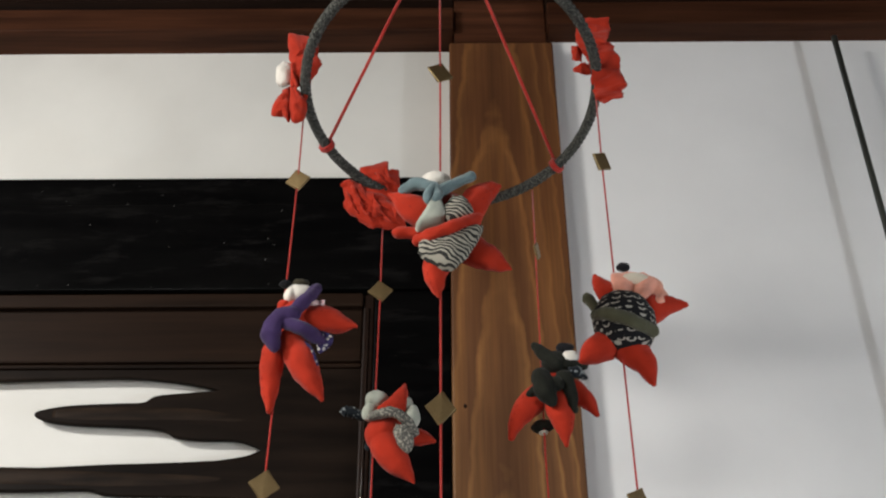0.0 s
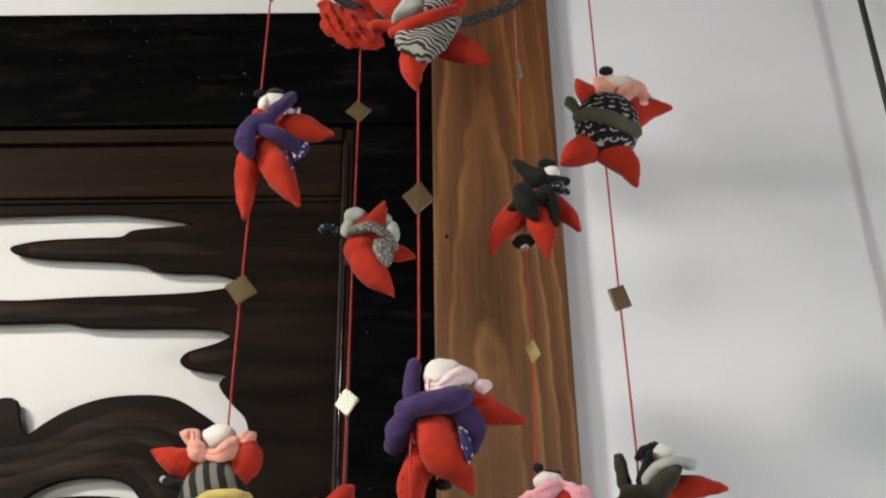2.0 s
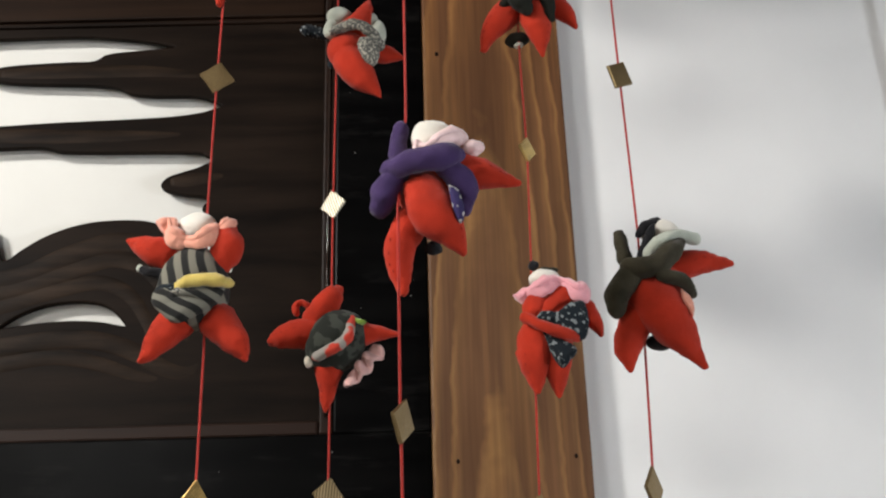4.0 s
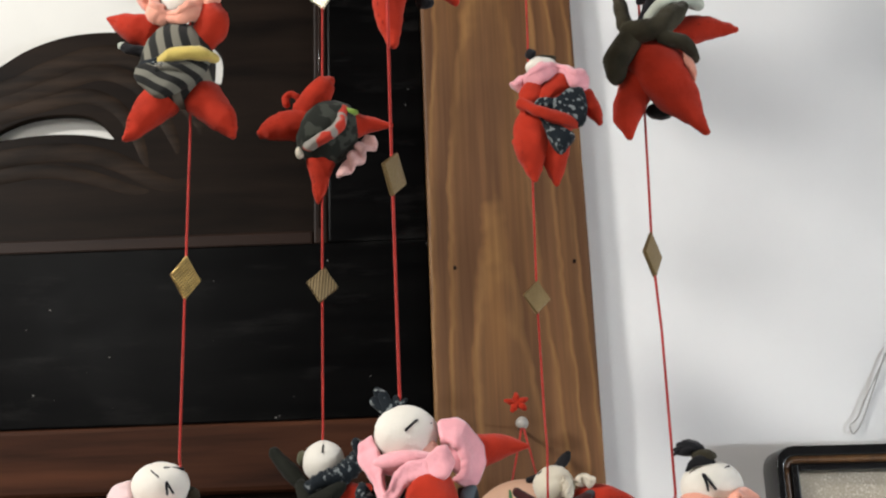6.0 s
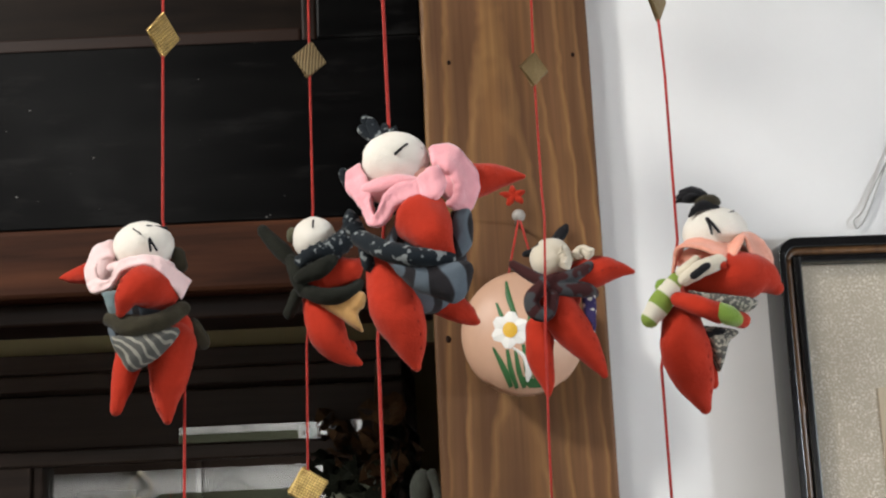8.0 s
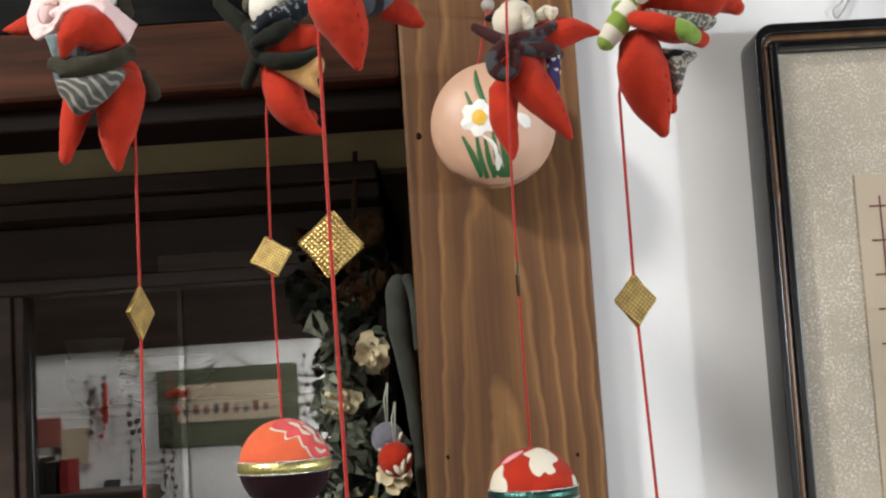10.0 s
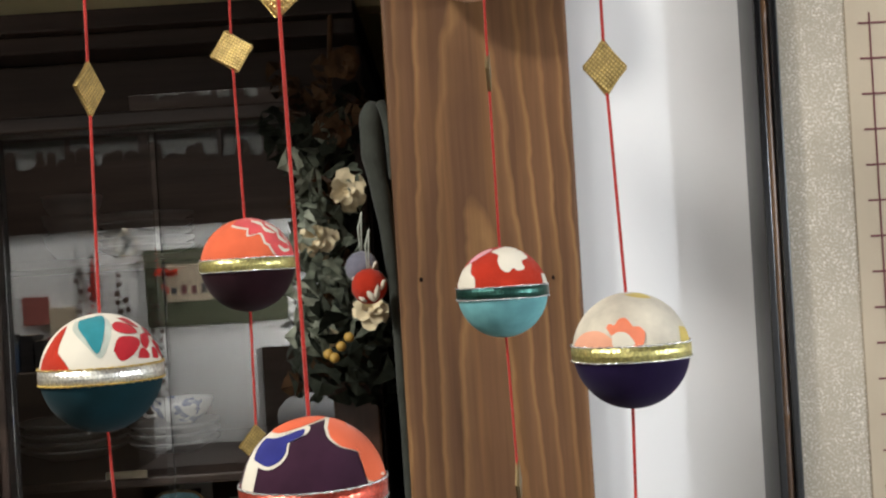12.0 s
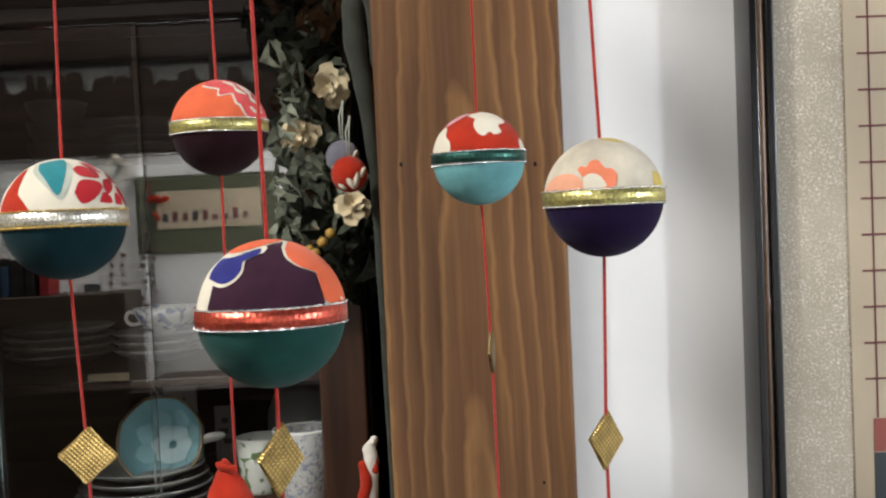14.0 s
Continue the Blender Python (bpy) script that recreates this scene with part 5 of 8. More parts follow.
d.limb(DARK_OLIVE, (7.6, -16.0, 8.6, 7.1), (13.1, -16.0, -6.9, 5.2), (14.3, -14.0, -19.1, 3.3))
d.limb(DARK_OLIVE, (0.8, -20.0, 0.4, 6.6), (-10.6, -18.0, 0.5, 5.6), (-21.2, -12.0, -5.7, 3.8))
d.bulb(WHITE, (14.1, -12.0, 29.6), (7.2, 5.6, 5.3))
d.bulb(BLACK, (11.3, -8.0, 40.4), (8.2, 5.7, 4.3))
d.pad(NAVY, -15.0, 3.0, (11.6, 18.5), (21.1, 19.5), (27.3, 7.9), (14.4, 10.6))
d.bulb(DARK_OLIVE, (-10.5, 4.0, -26.2), (9.5, 6.8, 5.7))
d.bulb(GREY_GREEN, (-9.6, 2.0, -32.6), (3.8, 2.8, 2.4))
d.done("crepe_doll", (0.1258, 0.8530, 2.2072), "small red crepe doll with a dark olive knotted scarf")

d = Doll()
d.bulb(SPOTS, (-0.3, -2.0, -0.7), (23.3, 22.3, 26.2), -15)
d.limb(RED, (-6.3, 1.0, 21.6, 11.2), (-14.4, 0.0, 32.4, 6.5), (-18.8, 0.0, 42.0, 1.7))
d.limb(RED, (20.3, 1.0, 12.6, 12.9), (33.9, 0.0, 15.8, 7.8), (47.4, 0.0, 15.7, 2.2))
d.limb(RED, (-16.0, 1.0, -17.8, 11.7), (-27.8, 0.0, -25.8, 8.3), (-34.0, 0.0, -31.3, 2.1))
d.limb(RED, (2.4, 1.0, -19.3, 12.6), (12.2, 0.0, -35.2, 8.7), (16.4, 0.0, -49.2, 2.1))
d.limb(MOSS, (-23.0, -12.0, 0.4, 3.8), (-13.8, -24.0, -5.7, 4.9), (2.4, -25.0, -12.4, 5.3), (17.8, -13.0, -13.6, 4.6))
d.limb(MOSS, (-19.8, -2.0, 11.0, 3.4), (-25.8, -2.0, 20.4, 4.7))
d.ruff(PEACH, 2.8, (-7.0, -4.0, 40.0, -7.4, -6.0, 23.7), (0.5, -6.0, 40.7, -0.5, -13.0, 17.0), (13.7, -4.0, 42.4, 7.6, -7.0, 19.1), (22.5, -5.0, 38.1, 12.7, -14.0, 13.9), (30.3, -2.0, 34.9, 19.2, -6.0, 16.2), (32.4, -3.0, 25.3, 24.2, -11.0, 11.7), (35.5, -2.0, 21.0, 30.7, -5.0, 13.3))
d.bulb(CREAM, (9.4, -2.0, 34.6), (15.6, 9.7, 6.1))
d.bulb(BLACK, (2.8, -5.0, 46.4), (5.2, 3.9, 3.5))
d.done("crepe_doll", (0.1682, 0.7300, 2.2054), "crepe doll in a black dappled coat with moss-green sash")

d = Doll()
d.bulb(PLAID, (-0.6, -2.0, -0.7), (21.7, 21.5, 26.0))
d.limb(RED, (-18.3, 0.0, 22.9, 10.3), (-28.7, -2.0, 25.5, 8.9), (-37.6, -2.0, 29.9, 4.5), (-42.4, -2.0, 31.9, 1.5))
d.limb(RED, (14.9, -4.0, 14.9, 8.0), (19.2, -7.0, 23.8, 10.5), (17.8, -6.0, 34.1, 7.3))
d.limb(RED, (-8.9, -1.0, -20.1, 11.5), (-17.6, -4.0, -32.1, 8.9), (-23.7, -4.0, -41.0, 5.7), (-27.4, -4.0, -45.7, 2.5))
d.limb(RED, (13.7, -1.0, -20.7, 11.4), (24.5, -4.0, -33.5, 9.2), (29.7, -4.0, -40.7, 6.0), (32.3, -4.0, -45.3, 2.5))
d.bulb(WHITE, (-0.5, -2.0, 40.0), (11.8, 9.3, 8.8))
d.frill(PEACH, (-22.2, -6.0, 35.2, 6.7), (-16.3, -8.0, 38.0, 6.7), (-10.0, -15.0, 25.3, 5.6), (-2.1, -16.0, 25.1, 5.6), (7.9, -14.0, 27.1, 5.6), (14.9, -10.0, 34.1, 5.7), (20.0, -6.0, 38.6, 4.7))
d.pad(PLAID_BIB, -19.0, 4.5, (-20.5, -7.5), (-21.0, -15.5), (-14.0, -22.5), (-7.0, -27.5), (3.0, -24.5), (14.0, -18.0), (21.0, -7.0), (10.0, -4.5), (-6.0, -5.5))
d.limb(PLAID_BIB, (-14.0, -18.0, -13.0, 2.2), (-4.0, -23.5, -11.0, 2.6), (6.0, -24.0, -12.5, 2.4), (13.0, -20.0, -15.0, 1.8))
d.bulb(GREY_KNIT, (-4.5, -25.0, -10.5), (3.6, 2.0, 2.0), 10)
d.limb(YELLOW, (-6.5, -20.0, -7.2, 3.2), (1.8, -25.0, -5.2, 3.8), (16.3, -25.0, -4.2, 3.8), (22.5, -16.0, -3.1, 3.2))
d.limb(NAVY, (-18.2, -14.0, -5.6, 2.9), (-8.0, -21.0, -7.5, 2.8))
d.limb(BLACK, (-17.8, -6.0, 6.9, 3.3), (-26.4, -6.0, 9.4, 3.3), (-31.5, -6.0, 11.0, 2.6))
d.bulb(GREY_GREEN, (-32.9, -6.0, 11.8), (2.2, 2.0, 2.2))
d.done("crepe_doll", (-0.0982, 0.7630, 1.9451), "red crepe doll in a grey striped bib with yellow sash")

d = Doll()
d.bulb(DARK_MIX, (2.2, -2.0, -1.5), (20.1, 19.5, 23.3), 35)
d.limb(RED, (-11.2, -2.0, 14.0, 10.5), (-3.9, -5.0, 24.9, 9.3), (1.6, -5.0, 32.7, 7.3), (4.3, -5.0, 35.6, 3.3))
d.limb(RED, (-12.6, -2.0, 5.1, 11.3), (-26.5, -4.0, 3.6, 9.7), (-36.3, -4.0, 1.0, 6.9), (-42.1, -4.0, -1.2, 3.2))
d.limb(RED, (17.8, 0.0, 4.4, 9.7), (31.7, 0.0, 4.4, 5.2), (44.0, 0.0, 3.7, 1.6))
d.limb(RED, (-2.8, 0.0, -22.0, 9.6), (-3.4, 0.0, -33.8, 6.0), (-4.0, 0.0, -43.6, 3.6), (-4.3, 0.0, -48.6, 1.6))
d.limb(RED_GREY, (-9.4, -14.0, -15.7, 3.6), (2.2, -23.0, -13.0, 3.9), (11.7, -23.0, -5.4, 3.9), (13.8, -12.0, 10.3, 3.2))
d.limb(RED, (-24.6, -4.0, 19.2, 2.4), (-25.6, -4.0, 25.0, 2.4), (-22.0, -4.0, 27.4, 2.4), (-17.6, -4.0, 24.8, 2.4))
d.ruff(SHADED_PINK, 2.2, (8.0, -5.0, -34.0, 12.5, -3.0, -26.0), (13.0, -10.0, -35.0, 14.5, -7.0, -23.0), (17.0, -4.0, -32.0, 16.0, -3.0, -21.5), (21.0, -11.0, -28.0, 17.0, -7.0, -18.0), (26.5, -4.0, -24.0, 20.0, -3.0, -15.5), (28.0, -10.0, -18.5, 21.0, -7.0, -12.0), (34.5, -4.0, -14.5, 24.5, -2.0, -9.0), (34.0, -8.0, -7.5, 27.0, -4.0, -4.5))
d.pad(GREEN, -12.0, 3.0, (11.9, 13.2), (23.3, 9.6), (19.7, 6.9), (13.5, 8.2))
d.bulb(CREAM, (-15.6, -6.0, -16.5), (3.2, 3.4, 4.4))
d.done("crepe_doll", (-0.0239, 0.8600, 1.9425), "red crepe doll lying sideways in a dark mixed coat")

d = Doll()
d.bulb(RED, (1.7, 3.0, 7.8), (18.4, 17.9, 21.5))
d.limb(RED, (-3.5, -8.0, 3.3, 11.4), (1.3, -12.0, -11.3, 12.1), (10.1, -11.0, -22.8, 7.6), (15.7, -10.0, -31.3, 2.1))
d.limb(RED, (-9.8, -2.0, -10.3, 9.0), (-16.2, -4.0, -26.7, 7.7), (-16.1, -4.0, -39.7, 5.9), (-15.1, -4.0, -49.4, 2.6))
d.limb(RED, (12.8, 0.0, 19.6, 9.2), (27.3, -2.0, 15.6, 8.0), (38.1, -2.0, 12.0, 4.6), (45.0, -2.0, 9.5, 2.1))
d.bulb(BLACK, (0.9, 3.0, -23.6), (4.5, 3.8, 3.9))
d.bulb(WHITE, (1.8, -2.0, 37.3), (11.8, 9.6, 9.6))
d.frill(PALE_PINK, (-9.0, -10.0, 26.3, 4.7), (0.1, -13.0, 26.7, 4.7), (10.0, -10.0, 32.6, 5.6), (18.6, -7.0, 31.4, 6.0), (24.7, -3.0, 27.0, 4.0))
d.limb(PURPLE, (-15.9, -8.0, 15.1, 4.5), (-16.5, -3.0, 31.9, 4.6), (-14.8, -2.0, 44.0, 4.1))
d.limb(PURPLE, (-19.9, -14.0, 13.5, 5.4), (-8.4, -22.0, 13.2, 6.5), (6.5, -23.0, 15.3, 7.4), (13.7, -18.0, 18.7, 4.8))
d.limb(PURPLE, (-17.0, -12.0, 12.4, 6.6), (-22.9, -10.0, 1.4, 7.5), (-25.7, -8.0, -5.2, 5.7))
d.limb(PURPLE, (7.9, -18.0, 12.3, 6.0), (17.5, -13.0, 3.8, 6.6), (17.4, -8.0, -7.6, 3.6))
d.pad(BLUE_WHITE, -19.0, 3.0, (9.0, 2.1), (13.6, -1.8), (16.7, -13.0), (13.3, -19.1), (10.5, -8.7))
d.done("crepe_doll", (0.0451, 0.6550, 1.9463), "large red crepe doll with a purple scarf and white head")

d = Doll()
d.bulb(RED, (0.7, 2.0, 6.7), (16.9, 17.1, 21.0))
d.limb(RED, (-10.8, -5.0, 22.5, 8.0), (-14.9, -8.0, 10.1, 8.0), (-17.4, -7.0, 1.6, 5.6))
d.limb(RED, (6.2, -6.0, 22.6, 8.8), (-3.7, -10.0, 10.4, 7.2))
d.limb(RED, (-14.4, -2.0, -6.3, 12.8), (-16.0, -4.0, -23.9, 11.1), (-15.7, -4.0, -36.5, 6.3), (-15.0, -4.0, -44.6, 2.4))
d.limb(RED, (-1.4, 0.0, -20.1, 11.2), (-0.6, 0.0, -35.9, 6.7), (-0.2, 0.0, -46.3, 2.0))
d.bulb(RED, (-23.6, -2.0, -17.2), (4.8, 3.9, 4.0))
d.limb(RED, (22.5, 2.0, 15.6, 6.9), (28.4, 1.0, 2.4, 4.8), (31.0, 1.0, -3.4, 2.0))
d.pad(NAVY, -17.0, 4.0, (9.2, 13.5), (18.8, 12.4), (20.5, -4.9), (13.9, -14.2), (-1.7, -1.9), (-13.1, 1.2), (-10.0, 7.1), (0.8, 6.0))
d.pad(NAVY, -16.0, 4.0, (-10.8, -5.7), (10.7, -17.8), (7.3, -26.7), (1.9, -32.3), (-3.4, -26.8))
d.limb(RED, (-21.9, -17.0, 3.0, 3.5), (-12.0, -23.0, -5.0, 3.9), (2.8, -23.0, -11.0, 3.9), (12.8, -15.0, -12.0, 3.1))
d.bulb(WHITE, (-5.4, -3.0, 35.6), (10.9, 8.0, 6.9))
d.frill(PINK, (-24.3, -6.0, 16.8, 6.2), (-18.2, -9.0, 22.2, 6.2), (-7.2, -13.0, 26.4, 5.7), (7.0, -12.0, 29.6, 6.2), (15.4, -10.0, 23.5, 6.8), (24.4, -5.0, 19.9, 5.8))
d.bulb(BLACK, (-12.2, -2.0, 46.4), (4.1, 3.5, 3.7))
d.bulb(OLIVE, (-2.5, -3.0, 41.9), (7.3, 4.2, 2.0))
d.done("crepe_doll", (0.1283, 0.8530, 1.9444), "red crepe doll with a pink frill and navy print bib")

d = Doll()
d.bulb(RED, (0.6, 3.0, 1.0), (16.5, 17.3, 22.0))
d.limb(RED, (-5.8, -8.0, -4.2, 14.2), (1.7, -11.0, -20.6, 13.4), (11.6, -10.0, -36.1, 7.3), (19.3, -9.0, -48.0, 2.0))
d.limb(RED, (-13.6, -2.0, -15.7, 10.1), (-20.8, -3.0, -33.6, 8.0), (-21.0, -3.0, -45.4, 2.7))
d.limb(RED, (7.8, -2.0, 13.1, 8.9), (22.8, -4.0, 15.5, 7.6), (33.9, -4.0, 15.6, 4.8), (43.1, -4.0, 13.9, 1.7))
d.bulb(BLACK, (-0.9, 4.0, -29.5), (8.8, 6.0, 4.4))
d.bulb(WHITE, (5.1, -2.0, 34.0), (11.1, 9.4, 9.7))
d.limb(BLACK, (-7.8, -4.0, 34.3, 2.4), (-3.3, -8.0, 38.0, 3.1), (2.9, -6.0, 41.6, 2.4))
d.limb(BLACK, (-7.9, -9.0, 18.1, 4.1), (-4.8, -12.0, 26.8, 3.4), (-1.6, -12.0, 34.6, 2.1))
d.limb(GREY_GREEN, (-5.4, -13.0, 16.6, 4.1), (-0.4, -17.0, 23.0, 4.1), (10.5, -15.0, 28.1, 3.7), (23.4, -8.0, 29.0, 3.5))
d.limb(OLIVE, (-18.9, -10.0, 16.3, 4.4), (-19.5, -5.0, 29.9, 4.1), (-19.8, -3.0, 35.0, 3.1))
d.limb(OLIVE, (-18.0, -18.0, 7.5, 6.0), (-6.9, -25.0, 5.4, 5.9), (4.3, -22.0, 14.1, 6.0), (11.6, -16.0, 22.0, 3.7))
d.limb(OLIVE, (-16.0, -17.0, 5.7, 7.0), (-25.4, -15.0, -6.0, 7.3), (-26.4, -12.0, -14.4, 5.6))
d.limb(OLIVE, (-2.6, -25.0, 1.2, 4.0), (9.8, -22.0, -2.8, 4.3), (16.0, -14.0, -7.1, 3.0))
d.pad(PEACH, -19.0, 3.0, (8.4, -5.8), (14.7, -12.7), (14.2, -21.7), (9.7, -13.9))
d.done("crepe_doll", (0.1739, 0.7300, 1.9232), "large red crepe doll with a dark olive scarf")

d = Doll()
d.bulb(SLATE, (-1.0, 2.0, -6.9), (16.6, 17.5, 22.2))
d.limb(RED, (-29.3, 6.0, 18.8, 5.5), (-37.7, 8.0, 18.0, 3.4), (-43.5, 8.0, 17.3, 0.9))
d.limb(RED, (10.5, -8.0, 6.5, 10.5), (4.7, -20.0, 6.4, 10.0), (-0.5, -25.0, 0.8, 6.2), (-3.6, -25.0, -6.4, 2.3))
d.limb(RED, (-5.3, 0.0, -22.3, 7.7), (-9.3, -2.0, -38.4, 5.3), (-12.1, -2.0, -50.8, 2.9))
d.limb(RED, (15.4, -2.0, -19.2, 11.7), (14.6, -5.0, -34.6, 9.9), (13.0, -5.0, -46.8, 6.4), (13.6, -5.0, -56.3, 2.6))
d.bulb(RED, (18.1, 2.0, -14.8), (6.5, 8.2, 11.7))
d.bulb(WHITE, (1.0, -2.0, 29.9), (15.4, 12.6, 12.5))
d.limb(BLACK, (7.9, -16.2, 24.4, 0.6), (7.6, -16.5, 30.3, 0.6))
d.limb(BLACK, (7.9, -16.5, 30.6, 0.6), (10.4, -15.2, 25.0, 0.6))
d.limb(BLACK, (-1.5, -12.0, 37.2, 0.4), (3.1, -15.5, 32.9, 0.4))
d.limb(BLACK, (5.0, -10.0, 38.1, 0.9), (12.3, -5.0, 37.8, 1.2))
d.limb(OLIVE, (17.4, 0.0, 25.7, 3.5), (18.9, 0.0, 19.2, 3.5))
d.bulb(PALE_PINK, (1.0, -7.0, 18.4), (17.0, 9.8, 4.7))
d.bulb(PALE_PINK, (-17.4, -4.0, 18.5), (5.9, 6.7, 8.9))
d.ruff(PALE_PINK, 1.8, (-13.6, -6.0, 33.0, -11.7, -8.0, 23.4), (-21.0, -6.0, 31.0, -15.9, -9.0, 22.3), (-26.4, -6.0, 21.0, -19.8, -9.0, 17.9), (-25.3, -7.0, 11.1, -18.8, -10.0, 13.8), (-21.2, -9.0, 6.1, -15.9, -14.0, 12.0), (-13.0, -14.0, 6.8, -12.0, -16.0, 11.6), (-8.9, -17.0, 9.1, -10.1, -17.0, 13.6), (-4.3, -20.0, 14.0, -6.0, -18.0, 19.4), (2.6, -21.0, 15.8, 0.9, -19.0, 21.7), (8.7, -21.0, 16.1, 7.0, -19.0, 22.0), (13.7, -19.0, 12.2, 14.8, -17.0, 20.3), (17.7, -15.0, 6.4, 20.6, -13.0, 15.0), (21.8, -11.0, 0.6, 26.4, -9.0, 10.2))
d.limb(OLIVE, (-11.1, -14.0, -8.0, 4.1), (0.6, -22.0, -12.5, 5.1), (13.9, -21.0, -11.1, 4.8), (22.7, -12.0, -3.7, 3.7))
d.pad(SOFT_WAVES, -19.0, 6.0, (-9.7, -16.7), (21.6, -14.0), (14.1, -25.9), (0.1, -33.8), (-4.9, -28.2), (-8.3, -22.7))
d.pad(TEAL_GREY, -16.0, 4.0, (-15.7, 5.0), (-7.5, 5.5), (-5.1, -5.7), (-10.8, -6.2))
d.limb(OLIVE, (21.5, 12.0, -8.9, 4.2), (26.2, 12.0, -17.2, 4.8))
d.done("crepe_doll", (-0.1008, 0.7630, 1.6746), "red crepe doll with white head, pale pink frill and grey bib", rumple=0.0005)

d = Doll()
d.bulb(RED, (1.5, 2.0, 0.2), (14.9, 15.9, 20.4))
d.bulb(WHITE, (-4.2, -2.0, 29.8), (12.9, 11.6, 12.9))
d.limb(BLACK, (-3.7, -10.5, 38.8, 0.5), (-3.5, -13.5, 34.1, 0.5))
d.limb(DARK_OLIVE, (-35.5, 4.0, 37.1, 3.8), (-25.1, 2.0, 25.2, 5.1), (-17.5, 0.0, 17.0, 4.4))
d.bulb(MOSS, (-17.3, -2.0, 32.4), (3.4, 3.7, 4.8))
d.limb(NAVY, (-13.3, -12.0, 11.7, 4.7), (-2.5, -19.0, 17.4, 5.3), (8.8, -16.0, 20.7, 6.3), (17.2, -8.0, 30.1, 5.7), crumple=0.12)
d.limb(DARK_OLIVE, (-10.3, -19.0, 3.9, 4.6), (1.0, -23.0, 7.7, 5.2), (7.3, -20.0, 13.2, 3.9))
d.limb(DARK_OLIVE, (-16.5, -10.0, 15.5, 4.0), (-12.9, -16.0, 5.1, 4.6), (-9.8, -16.0, -2.3, 4.0))
d.limb(DARK_OLIVE, (-9.9, -15.0, -3.2, 4.0), (3.7, -21.0, -8.1, 4.9), (16.5, -18.0, -6.4, 4.9), (22.6, -10.0, 1.0, 2.7))
d.limb(DARK_OLIVE, (-14.1, -8.0, -3.7, 4.0), (-19.6, -5.0, -14.8, 3.4))
d.limb(RED, (4.1, -6.0, 5.1, 10.7), (16.8, -10.0, 8.6, 8.0), (22.8, -9.0, 12.5, 3.0))
d.pad(GOLDEN, -17.0, 5.0, (-5.8, -7.9), (22.9, -4.9), (25.0, -13.2), (20.9, -17.9), (23.9, -28.7), (12.7, -21.4))
d.limb(RED, (-1.0, -2.0, -10.3, 11.1), (2.6, -5.0, -27.3, 11.0), (10.5, -4.0, -38.7, 7.3), (19.8, -3.0, -44.9, 2.3))
d.bulb(RED, (14.6, 2.0, -35.5), (4.0, 3.9, 4.7))
d.done("crepe_doll", (-0.0212, 0.8600, 1.6951), "red crepe doll with dark scarf and golden apron", rumple=0.0005)

d = Doll()
d.bulb(SLATE, (1.5, 2.0, -2.1), (17.6, 17.3, 20.9))
d.limb(RED, (18.9, 6.0, 31.6, 8.5), (33.0, 9.0, 34.1, 5.3), (43.9, 9.0, 33.8, 1.4))
d.limb(RED, (1.5, -16.0, 12.3, 11.2), (6.6, -22.0, 4.0, 7.9), (10.9, -22.0, -2.4, 2.9))
d.limb(RED, (-12.4, -2.0, -6.7, 9.7), (-10.0, -5.0, -20.8, 10.5), (-5.9, -5.0, -32.6, 7.7), (-3.2, -4.0, -44.2, 2.0))
d.limb(RED, (8.5, 5.0, -17.1, 6.5), (16.8, 6.0, -22.7, 4.7), (21.2, 6.0, -26.1, 1.9))
d.bulb(WHITE, (-8.2, -2.0, 39.9), (14.0, 11.7, 11.9))
d.limb(BLACK, (-8.1, -14.0, 39.7, 0.6), (-2.8, -12.0, 44.0, 0.5))
d.limb(BLACK, (1.9, -8.6, 42.7, 0.3), (3.3, -8.0, 43.2, 0.3))
d.bulb(BLUSH, (1.3, -7.5, 33.3), (3.9, 1.2, 3.0))
d.limb(NAVY, (-15.1, -2.0, 49.7, 3.3), (-17.7, -2.0, 56.4, 2.1))
d.limb(NAVY, (-16.1, -2.0, 49.7, 2.4), (-21.5, 0.0, 54.6, 2.1))
d.limb(NAVY, (-13.2, -2.0, 50.1, 2.8), (-12.2, 0.0, 55.4, 1.7))
d.limb(NAVY, (-18.0, 0.0, 52.0, 2.1), (-20.2, 0.0, 58.7, 1.9))
d.limb(NAVY, (-10.9, -1.0, 51.2, 1.9), (-7.7, 0.0, 54.7, 0.9))
d.limb(NAVY, (-28.3, 4.0, 32.8, 2.1), (-30.1, 4.0, 37.7, 2.1))
d.bulb(PINK, (-7.7, -7.0, 26.7), (15.2, 9.3, 5.5))
d.ruff(PINK, 2.1, (-22.9, -3.0, 39.4, -28.2, -2.0, 36.3), (-20.0, -6.0, 33.1, -28.6, -5.0, 29.0), (-17.7, -10.0, 26.5, -25.2, -9.0, 22.9), (-17.3, -13.0, 19.4, -21.5, -12.0, 17.5), (-16.2, -18.0, 13.8, -18.6, -17.0, 10.1), (-14.2, -20.0, 17.9, -12.7, -19.0, 9.9), (-12.3, -20.0, 22.4, -8.5, -20.0, 15.4), (-7.7, -19.0, 25.6, -5.3, -21.0, 16.9), (-0.5, -19.0, 26.6, 0.6, -22.0, 18.7), (2.3, -20.0, 29.9, 4.5, -23.0, 17.4), (6.9, -21.0, 32.3, 9.5, -23.0, 19.0), (8.9, -20.0, 31.9, 12.0, -21.0, 25.2))
